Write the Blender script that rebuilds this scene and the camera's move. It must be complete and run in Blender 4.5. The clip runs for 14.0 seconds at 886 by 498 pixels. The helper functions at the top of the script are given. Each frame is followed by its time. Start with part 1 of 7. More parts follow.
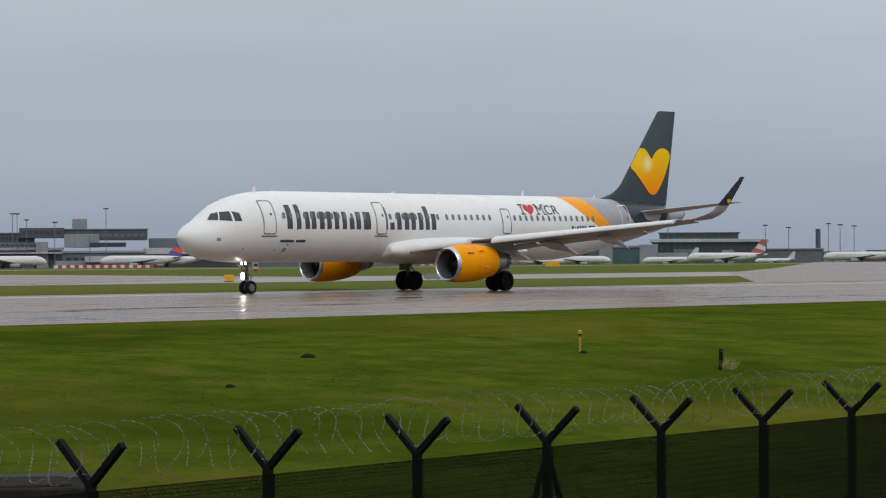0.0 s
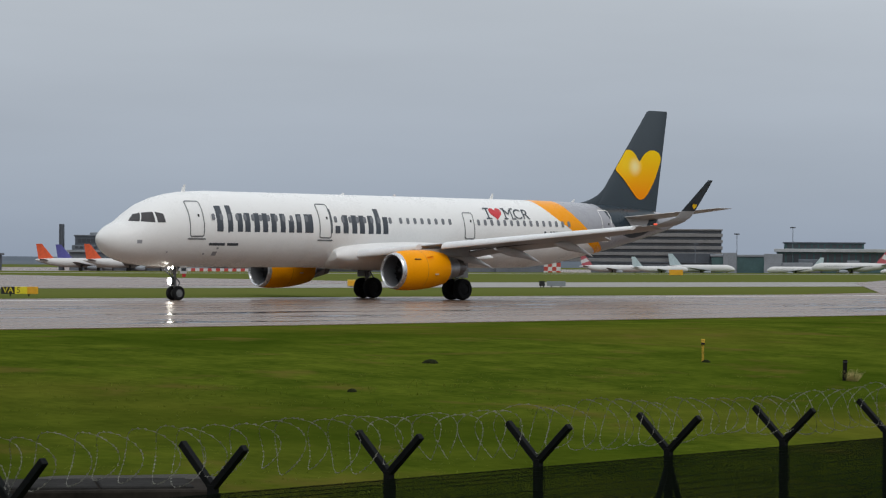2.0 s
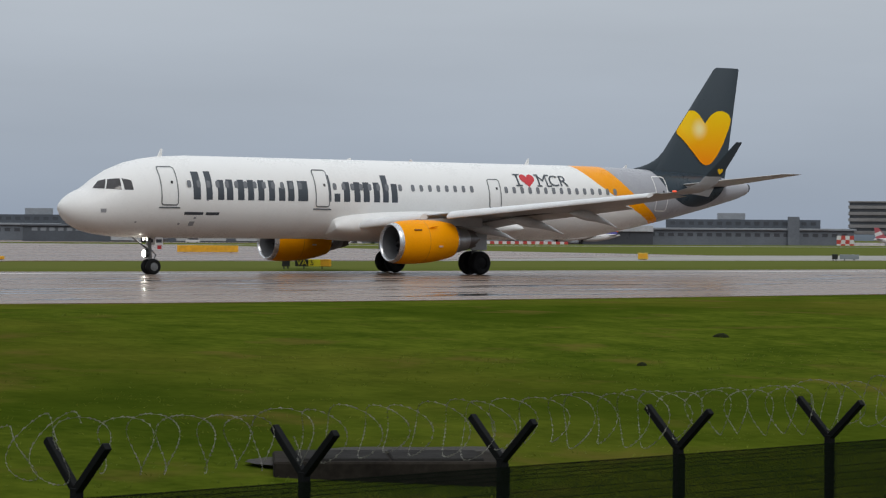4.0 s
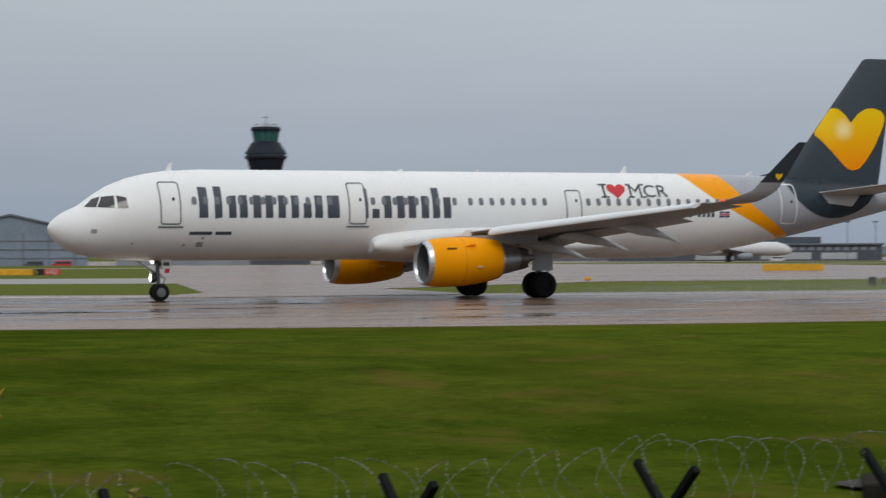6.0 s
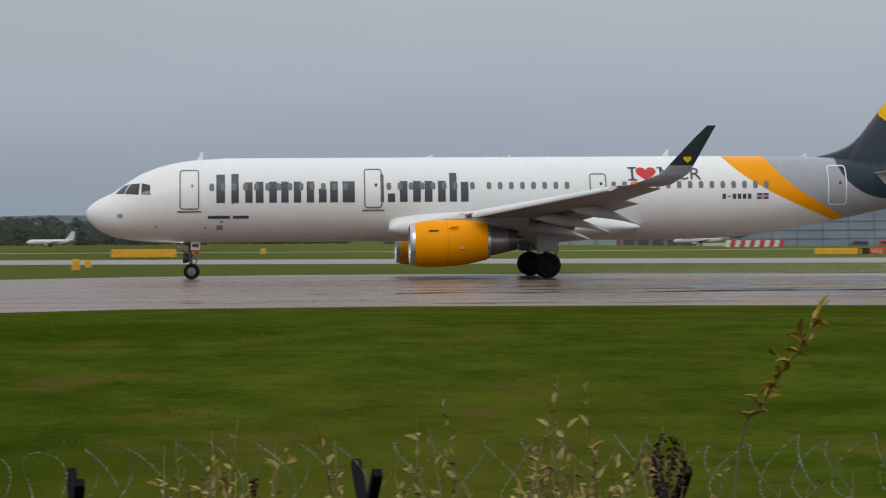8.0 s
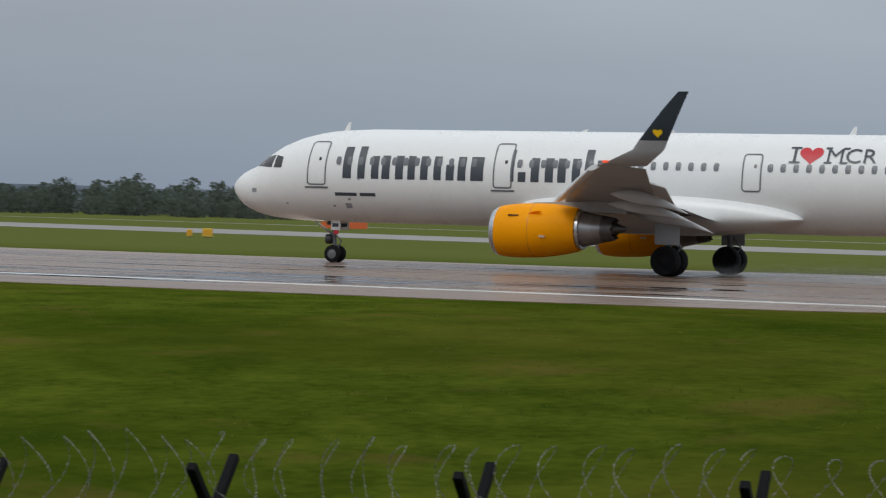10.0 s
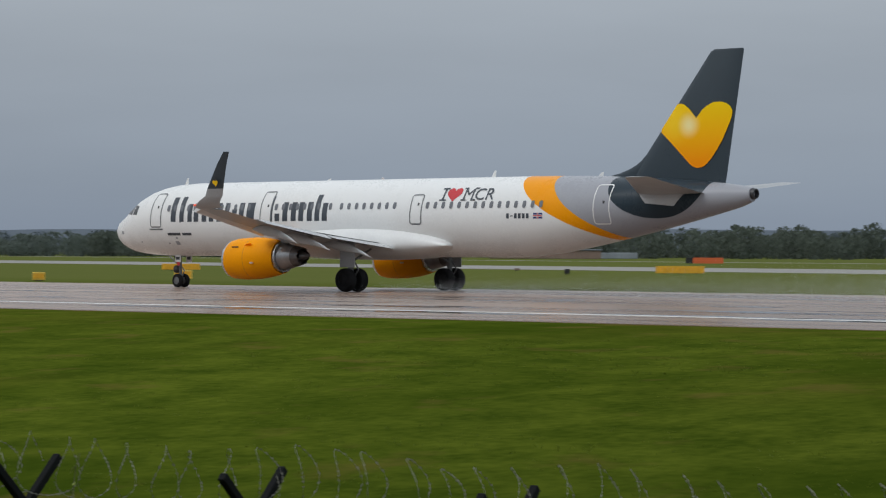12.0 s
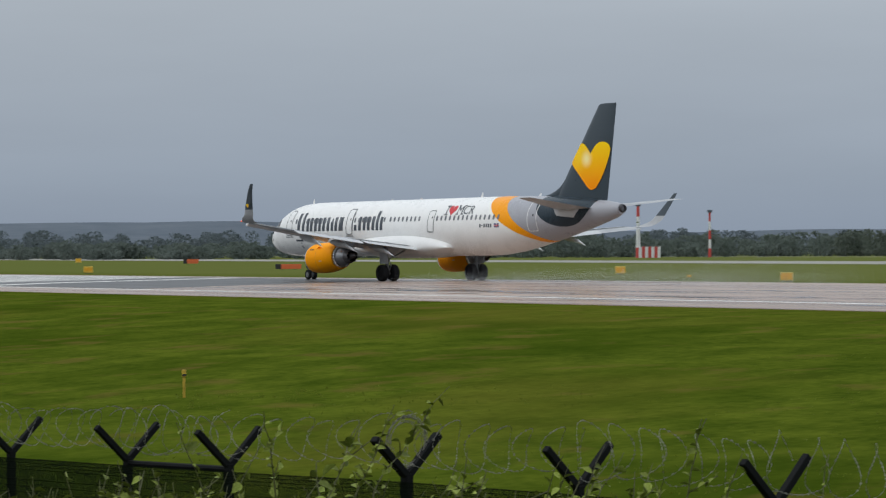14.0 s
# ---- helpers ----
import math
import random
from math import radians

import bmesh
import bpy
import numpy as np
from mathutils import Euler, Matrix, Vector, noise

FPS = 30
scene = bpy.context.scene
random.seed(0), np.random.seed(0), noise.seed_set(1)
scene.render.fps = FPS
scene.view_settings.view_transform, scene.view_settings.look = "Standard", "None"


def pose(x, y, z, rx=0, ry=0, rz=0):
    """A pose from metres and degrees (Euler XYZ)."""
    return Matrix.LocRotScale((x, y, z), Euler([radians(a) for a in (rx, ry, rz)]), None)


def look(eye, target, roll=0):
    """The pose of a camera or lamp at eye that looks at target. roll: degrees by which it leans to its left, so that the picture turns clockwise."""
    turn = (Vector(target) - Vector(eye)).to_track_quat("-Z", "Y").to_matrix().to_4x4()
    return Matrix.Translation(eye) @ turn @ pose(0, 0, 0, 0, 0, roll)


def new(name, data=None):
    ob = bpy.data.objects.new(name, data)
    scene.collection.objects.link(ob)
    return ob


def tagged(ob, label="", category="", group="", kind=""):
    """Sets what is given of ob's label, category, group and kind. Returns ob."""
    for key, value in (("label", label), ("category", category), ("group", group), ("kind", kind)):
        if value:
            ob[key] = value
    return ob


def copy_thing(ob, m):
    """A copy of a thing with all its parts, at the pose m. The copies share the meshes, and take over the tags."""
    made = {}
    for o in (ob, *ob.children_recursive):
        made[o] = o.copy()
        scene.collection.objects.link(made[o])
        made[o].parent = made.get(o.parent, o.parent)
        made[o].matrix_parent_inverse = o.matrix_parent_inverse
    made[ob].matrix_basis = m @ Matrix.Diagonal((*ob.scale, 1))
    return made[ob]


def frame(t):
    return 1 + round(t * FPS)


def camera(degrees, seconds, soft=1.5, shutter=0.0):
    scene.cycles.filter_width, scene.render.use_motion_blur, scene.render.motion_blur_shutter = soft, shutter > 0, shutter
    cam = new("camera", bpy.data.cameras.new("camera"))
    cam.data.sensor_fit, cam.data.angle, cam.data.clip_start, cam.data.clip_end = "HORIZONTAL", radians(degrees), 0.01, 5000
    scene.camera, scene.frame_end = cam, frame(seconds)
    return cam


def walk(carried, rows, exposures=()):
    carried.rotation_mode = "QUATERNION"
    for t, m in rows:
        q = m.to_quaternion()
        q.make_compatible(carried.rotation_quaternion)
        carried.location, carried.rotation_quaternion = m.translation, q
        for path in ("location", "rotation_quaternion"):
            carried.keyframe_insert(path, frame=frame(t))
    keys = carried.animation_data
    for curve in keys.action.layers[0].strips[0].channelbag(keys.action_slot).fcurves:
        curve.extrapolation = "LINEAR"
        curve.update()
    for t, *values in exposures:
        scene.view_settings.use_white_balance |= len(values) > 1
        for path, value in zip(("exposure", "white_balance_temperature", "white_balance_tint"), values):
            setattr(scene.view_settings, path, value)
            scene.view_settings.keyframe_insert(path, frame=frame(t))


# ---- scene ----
# ---- camera ----
# seconds, sideways place and height of the hand-held camera, which sinks a little after the sixth second
EYE = [(0.0, 0.0, 2.094), (3.2, 0.0, 2.094), (5.3, 0.05, 2.133), (5.5, 0.024, 2.13), (6.0, 0.0, 2.137), (6.3, -0.03, 2.137), (6.5, 0.035, 2.115), (7.0, 0.02, 1.995), (7.5, -0.08, 2.0), (8.0, 0.0, 1.995), (8.2, 0.0, 1.995), (10.3, 0.0, 2.094), (14.0, 0.0, 2.094)]


def aim(t, yaw, pitch, roll):
    """Pose at the eye: yaw to the right of north, pitch up, lean to the left, in degrees."""
    y, p = radians(yaw), radians(pitch)
    way = Vector((math.sin(y) * math.cos(p), math.cos(y) * math.cos(p), math.sin(p)))
    eye = next(Vector((b + (e - b) * (t - a) / (d - a), 0, c + (f - c) * (t - a) / (d - a))) for (a, b, c), (d, e, f) in zip(EYE, EYE[1:]) if t <= d)
    return look(eye, eye + way * 100, roll)


# seconds, yaw, pitch, roll of the hand-held pan
PAN = [
    (0.0, 46.255, 0.166, -0.259),
    (0.5, 45.190, 0.660, -0.133),
    (1.0, 45.349, 0.275, 0.398),
    (1.5, 44.557, 0.302, 0.297),
    (2.0, 43.568, 0.306, 0.376),
    (2.5, 42.377, 0.326, 0.338),
    (3.0, 40.599, 0.164, 0.264),
    (3.2, 39.907, 0.026, 0.280),
    (5.3, 30.480, -0.120, -0.034),
    (5.5, 28.971, 0.042, -0.189),
    (6.0, 24.549, 0.066, -0.245),
    (6.3, 20.516, -0.910, -0.902),
    (6.5, 20.094, -0.505, -0.386),
    (7.0, 16.120, 0.092, -0.568),
    (7.5, 11.786, -0.100, -0.728),
    (8.0, 6.698, -0.262, -0.385),
    (8.2, 4.341, -0.240, -0.245),
    (10.3, -24.697, -0.382, 1.255),
    (10.5, -26.285, -0.091, 0.969),
    (11.0, -31.183, 0.071, 1.356),
    (11.5, -34.756, 0.333, 0.269),
    (12.0, -39.306, 0.058, 0.238),
    (12.5, -44.233, 0.061, 0.107),
    (13.0, -49.295, 0.028, 0.109),
    (13.5, -52.483, 0.597, 0.165),
    (14.0, -55.499, 0.063, -0.260),
]
# seconds, x, y, heading of the airliner's wheelbase on the runway
ROLL_OUT = [
    (0.0, 114.37, 110.46, 0.118),
    (0.5, 111.23, 110.48, 0.009),
    (1.0, 107.91, 110.50, -0.205),
    (1.5, 104.42, 110.51, -0.457),
    (2.0, 100.71, 110.57, -0.688),
    (2.5, 96.70, 110.58, -0.915),
    (3.0, 92.26, 110.67, -1.189),
    (3.2, 90.32, 110.63, -1.328),
    (5.3, 63.30, 110.81, -1.225),
    (5.5, 60.19, 110.95, -1.189),
    (6.0, 51.99, 111.25, -1.137),
    (6.3, 46.93, 111.62, -1.220),
    (6.5, 43.29, 112.29, -0.943),
    (7.0, 37.25, 122.46, -1.063),
    (7.5, 26.92, 123.08, -1.318),
    (8.0, 17.66, 127.29, -2.451),
    (8.2, 13.32, 127.97, -2.618),
    (10.3, -40.46, 103.26, -2.976),
    (10.5, -46.06, 103.67, -2.811),
    (11.0, -60.57, 103.98, -2.387),
    (11.5, -75.47, 104.82, -2.411),
    (12.0, -90.73, 105.10, -2.167),
    (12.5, -106.47, 106.07, -1.683),
    (13.0, -122.87, 105.91, -1.146),
    (13.5, -139.86, 105.91, -0.810),
    (14.0, -157.44, 105.96, -0.743),
]
cam = camera(19.140, 14.0, soft=1.2, shutter=0.15)
walk(cam, [(t, aim(t, y, p, r)) for t, y, p, r in PAN], [(0.0, 0.0, 6500, 10), (8.0, 0.0, 6500, 10), (10.5, -0.04, 6350, 9), (12.0, -0.04, 6350, 9), (13.2, 0.13, 6350, 9), (14.0, 0.16, 6350, 9)])

# ---- light ----
SUN_AZ, SUN_EL = 205.0, 48.0
scene.view_settings.exposure = 0.0
world = bpy.data.worlds.new("overcast")
scene.world = world
world.use_nodes = True
wn, wl = world.node_tree.nodes, world.node_tree.links
wn.clear()
w_out, w_bg = wn.new("ShaderNodeOutputWorld"), wn.new("ShaderNodeBackground")
w_sky, w_mix = wn.new("ShaderNodeTexSky"), wn.new("ShaderNodeMix")
w_sky.sky_type, w_sky.sun_disc = "NISHITA", False
w_sky.sun_elevation, w_sky.sun_rotation = radians(SUN_EL), radians(SUN_AZ)
w_sky.dust_density, w_sky.air_density = 6.0, 2.0
w_mix.data_type = "RGBA"
w_mix.inputs[0].default_value = 0.95
w_co, w_sep, w_ramp = wn.new("ShaderNodeTexCoord"), wn.new("ShaderNodeSeparateXYZ"), wn.new("ShaderNodeValToRGB")
w_map, w_noise, w_cl = wn.new("ShaderNodeMapping"), wn.new("ShaderNodeTexNoise"), wn.new("ShaderNodeMix")
# cloud base: greyer and darker low down, paler overhead
els = w_ramp.color_ramp.elements
els[0].position, els[0].color = 0.0, (2.7, 3.2, 4.0, 1)
els[1].position, els[1].color = 1.0, (8.6, 9.1, 9.6, 1)
e = els.new(0.03); e.color = (3.3, 3.8, 4.5, 1)
e = els.new(0.10); e.color = (4.4, 4.85, 5.4, 1)
e = els.new(0.4); e.color = (7.2, 7.7, 8.2, 1)
w_map.inputs["Scale"].default_value = (2.2, 2.2, 13)
w_noise.inputs["Scale"].default_value, w_noise.inputs["Detail"].default_value = 1.7, 5
w_cl.data_type, w_cl.blend_type = "RGBA", "MULTIPLY"
w_cl.inputs[0].default_value = 1.0
w_nr = wn.new("ShaderNodeMapRange")
w_nr.inputs["From Min"].default_value, w_nr.inputs["From Max"].default_value = 0.25, 0.75
w_nr.inputs["To Min"].default_value, w_nr.inputs["To Max"].default_value = 0.93, 1.07
wl.new(w_co.outputs["Generated"], w_sep.inputs[0])
wl.new(w_sep.outputs["Z"], w_ramp.inputs[0])
wl.new(w_co.outputs["Generated"], w_map.inputs[0])
wl.new(w_map.outputs[0], w_noise.inputs["Vector"])
wl.new(w_noise.outputs[0], w_nr.inputs[0])
wl.new(w_ramp.outputs[0], w_cl.inputs[6])
# the cloud is thicker to the west
w_tilt, w_west = wn.new("ShaderNodeMath"), wn.new("ShaderNodeMath")
w_tilt.operation, w_west.operation = "MULTIPLY_ADD", "MULTIPLY"
w_tilt.inputs[1].default_value, w_tilt.inputs[2].default_value = 0.17, 1.0
wl.new(w_sep.outputs["X"], w_tilt.inputs[0])
wl.new(w_tilt.outputs[0], w_west.inputs[0])
wl.new(w_nr.outputs[0], w_west.inputs[1])
wl.new(w_west.outputs[0], w_cl.inputs[7])
wl.new(w_sky.outputs[0], w_mix.inputs[6])
wl.new(w_cl.outputs[2], w_mix.inputs[7])
wl.new(w_mix.outputs[2], w_bg.inputs[0])
w_bg.inputs[1].default_value = 0.1
wl.new(w_bg.outputs[0], w_out.inputs[0])
sun = new("sun", bpy.data.lights.new("sun", "SUN"))
sun.data.energy, sun.data.angle, sun.data.color = 0.8, radians(25), (1, 0.97, 0.93)
sa, se = radians(SUN_AZ), radians(SUN_EL)
sun.matrix_world = look((0, 0, 300), (-300 * math.sin(sa) * math.cos(se), -300 * math.cos(sa) * math.cos(se), 300 - 300 * math.sin(se)))


# ---- materials ----
def material(name, colour, rough=0.5, metal=0.0, vary=0.12, scale=3.0, fine=40.0, bump=0.0, second=None, coat=0.0, rough_vary=0.08, spec=0.5, emit=None, strength=0.0, stretch=None):
    """A surface with two scales of noise in its colour, roughness and relief."""
    m = bpy.data.materials.new(name)
    m.use_nodes = True
    n, l = m.node_tree.nodes, m.node_tree.links
    b = n["Principled BSDF"]
    co = n.new("ShaderNodeTexCoord")
    src = co.outputs["Object"]
    if stretch:
        mp = n.new("ShaderNodeMapping")
        mp.inputs["Scale"].default_value = stretch
        l.new(src, mp.inputs[0])
        src = mp.outputs[0]
    big, small = n.new("ShaderNodeTexNoise"), n.new("ShaderNodeTexNoise")
    for t, s, d in ((big, scale, 4), (small, fine, 3)):
        t.inputs["Scale"].default_value, t.inputs["Detail"].default_value = s, d
        l.new(src, t.inputs["Vector"])
    mixf = n.new("ShaderNodeMix")
    mixf.inputs[0].default_value = 0.4
    l.new(big.outputs[0], mixf.inputs[2]); l.new(small.outputs[0], mixf.inputs[3])
    ramp = n.new("ShaderNodeValToRGB")
    c = Vector(colour[:3])
    d = Vector(second[:3]) if second else c * (1 + vary)
    a = c if second else c * (1 - vary)
    ramp.color_ramp.elements[0].position, ramp.color_ramp.elements[1].position = 0.36, 0.64
    ramp.color_ramp.elements[0].color, ramp.color_ramp.elements[1].color = (*a, 1), (*d, 1)
    l.new(mixf.outputs[0], ramp.inputs[0])
    l.new(ramp.outputs[0], b.inputs["Base Color"])
    mr = n.new("ShaderNodeMapRange")
    mr.inputs["To Min"].default_value, mr.inputs["To Max"].default_value = max(0.02, rough - rough_vary), min(1, rough + rough_vary)
    l.new(mixf.outputs[0], mr.inputs[0]); l.new(mr.outputs[0], b.inputs["Roughness"])
    b.inputs["Metallic"].default_value = metal
    b.inputs["Coat Weight"].default_value = coat
    b.inputs["Specular IOR Level"].default_value = spec
    if bump:
        bp = n.new("ShaderNodeBump")
        bp.inputs["Strength"].default_value, bp.inputs["Distance"].default_value = bump, 0.02
        l.new(small.outputs[0], bp.inputs["Height"]); l.new(bp.outputs[0], b.inputs["Normal"])
    if emit:
        b.inputs["Emission Color"].default_value, b.inputs["Emission Strength"].default_value = (*emit, 1), strength
    return m


def paint(name, colour, rough=0.28, vary=0.04, **more):
    return material(name, colour, rough, vary=vary, scale=0.7, fine=9.0, **more)


M_WHITE = paint("white_paint", (0.78, 0.78, 0.77), 0.3)
M_SLATE = paint("slate_paint", (0.028, 0.042, 0.055), 0.3)
M_GREY = paint("grey_paint", (0.30, 0.31, 0.33), 0.32)
M_ORANGE = paint("orange_paint", (0.90, 0.335, 0.001), 0.45, spec=0.07)
M_BADGE = paint("badge_yellow", (0.85, 0.52, 0.01), 0.5, spec=0.2)
M_WING = material("wing_grey", (0.34, 0.35, 0.365), 0.42, vary=0.12, scale=0.9, fine=14)
M_DARKMETAL = material("dark_metal", (0.07, 0.07, 0.075), 0.45, 0.6)
M_METAL = material("bare_metal", (0.62, 0.63, 0.65), 0.28, 0.9, vary=0.08)
M_EXHAUST = material("exhaust_metal", (0.16, 0.15, 0.15), 0.4, 0.8, vary=0.3)
M_TYRE = material("tyre_rubber", (0.012, 0.012, 0.013), 0.75, vary=0.25, spec=0.12)
M_GLASS = material("dark_glazing", (0.045, 0.042, 0.045), 0.08, vary=0.2)
M_LINE = paint("grey_outline", (0.13, 0.14, 0.15), 0.5)
M_TEXT = paint("dark_grey_lettering", (0.05, 0.06, 0.075), 0.4)
M_RED = paint("red_paint", (0.55, 0.02, 0.03), 0.4)
M_POST = material("black_coated_steel", (0.004, 0.0045, 0.005), 0.7, vary=0.3, scale=12, fine=80, spec=0.12)
M_YELLOW = material("yellow_panel", (0.72, 0.36, 0.015), 0.5, vary=0.15)
M_BLACK = material("black_panel", (0.01, 0.01, 0.011), 0.5)
M_CONCRETE = material("weathered_concrete", (0.22, 0.21, 0.19), 0.8, vary=0.3, scale=0.6, fine=8, bump=0.4)


# ---- mesh helpers ----
def mesh_ob(name, bm, mat, smooth=True):
    me = bpy.data.meshes.new(name)
    bmesh.ops.recalc_face_normals(bm, faces=bm.faces)
    bm.to_mesh(me)
    bm.free()
    for m in mat if isinstance(mat, (list, tuple)) else [mat]:
        me.materials.append(m)
    if smooth:
        me.polygons.foreach_set("use_smooth", [True] * len(me.polygons))
        me.set_sharp_from_angle(angle=radians(38))
    return new(name, me)


def part(name, bm, mat, parent, label="", smooth=True):
    ob = mesh_ob(name, bm, mat, smooth)
    ob.parent = parent
    if label:
        ob["label"] = label
    return ob


def empty(name, m=None):
    ob = new(name)
    ob.empty_display_size = 0.3
    if m:
        ob.matrix_basis = m
    return ob


def box(bm, x0, y0, z0, x1, y1, z1, bevel=0.0, m=None):
    r = bmesh.ops.create_cube(bm, size=1)
    vs = r["verts"]
    bmesh.ops.transform(bm, verts=vs, matrix=Matrix.Translation(((x0 + x1) / 2, (y0 + y1) / 2, (z0 + z1) / 2)) @ Matrix.Diagonal((x1 - x0, y1 - y0, z1 - z0, 1)))
    if bevel:
        es = list({e for v in vs for e in v.link_edges})
        g = bmesh.ops.bevel(bm, geom=es, offset=bevel, segments=1, affect="EDGES", profile=0.5)
        vs = list({v for f in g["faces"] for v in f.verts} | {v for v in vs if v.is_valid})
    if m:
        bmesh.ops.transform(bm, verts=[v for v in vs if v.is_valid], matrix=m)
    return bm


def rod(bm, a, b, r0, r1=None, seg=8):
    a, b = Vector(a), Vector(b)
    d = b - a
    g = bmesh.ops.create_cone(bm, cap_ends=True, segments=seg, radius1=r0, radius2=r0 if r1 is None else r1, depth=d.length)
    bmesh.ops.transform(bm, verts=g["verts"], matrix=Matrix.Translation((a + b) / 2) @ d.to_track_quat("Z", "Y").to_matrix().to_4x4())
    return bm


def loft(bm, rings, close=True, cap0=True, cap1=True):
    """Skin through rings of equal point counts."""
    rows = [[bm.verts.new(p) for p in ring] for ring in rings]
    n = len(rows[0])
    for a, b in zip(rows, rows[1:]):
        for i in range(n if close else n - 1):
            j = (i + 1) % n
            bm.faces.new((a[i], a[j], b[j], b[i]))
    if cap0:
        bm.faces.new(rows[0])
    if cap1:
        bm.faces.new(rows[-1][::-1])
    return rows


def lathe(bm, profile, centre, seg=28, axis="x", drop=None, caps=False):
    """Revolve (along, radius) about a line through centre; drop(along) lowers the axis."""
    rings = []
    for a, r in profile:
        ring = []
        for i in range(seg):
            t = 2 * math.pi * i / seg
            p = Vector((a, r * math.cos(t), r * math.sin(t))) if axis == "x" else Vector((r * math.cos(t), a, r * math.sin(t))) if axis == "y" else Vector((r * math.cos(t), r * math.sin(t), a))
            if drop:
                p.z += drop(a)
            ring.append(p + Vector(centre))
        rings.append(ring)
    loft(bm, rings, cap0=caps and profile[0][1] > 0.001, cap1=caps and profile[-1][1] > 0.001)
    return bm


def lerp_table(table, x):
    for (x0, *a), (x1, *b) in zip(table, table[1:]):
        if x <= x1:
            k = max(0.0, min(1.0, (x - x0) / (x1 - x0)))
            return [p + (q - p) * k for p, q in zip(a, b)]
    return list(table[-1][1:])
# ---- ground, runway, taxiway ----
def swell(x, mid, left, right):
    return math.exp(-((x - mid) / (left if x < mid else right)) ** 2)


def runway_near(x):
    return 65.5 + 10.0 * swell(x, 3, 13, 24) - 3.0 / (1 + math.exp((x + 10) / 6.0)) + 2.5 / (1 + math.exp((70 - x) / 12.0))


def runway_far(x):
    return 118.0 + 22.0 * swell(x, 8, 22, 36) - 4.0 / (1 + math.exp((x + 25) / 8.0))


def ground_z(x, y):
    if y > 440 and x > 100:
        return -2.0 * min(1.0, (y - 440) / 200) * min(1.0, (x - 100) / 80)
    if y > 60:
        return 0.0
    if y > 22:
        k = (y - 22) / 38
        return -2.35 * (1 - k) ** 1.4
    # west of the eye the bank draws back with the fence line
    y -= max(-8.0, min(0.0, (17.5 + 0.139 * x) / 0.99 - 18.0))
    if y > 15:
        return -2.35
    if y > 9:
        return -2.35 + 2.85 * (15 - y) / 6
    return 0.5


def ground_sheet():
    xs = [-4500, -2500, -1200, -600] + [-400 + 8 * i for i in range(101)] + [600, 1200, 2500, 4500]
    ys = [-4500, -1500, -400, -60, -8, -4, 0, 2, 4, 5.5, 7, 9, 11, 13, 15, 18, 22] + [24 + 3 * i for i in range(12)] + [60, 80, 110, 140, 180, 240, 320, 440, 540, 640, 900, 1400, 2400, 4500]
    bm = bmesh.new()
    g = [[bm.verts.new((x, y, ground_z(x, y) + (0.05 * noise.noise((x * 0.07, y * 0.11, 0)) if 22 < y < 57 else 0))) for x in xs] for y in ys]
    for a, b in zip(g, g[1:]):
        for i in range(len(xs) - 1):
            bm.faces.new((a[i], a[i + 1], b[i + 1], b[i]))
    return bm


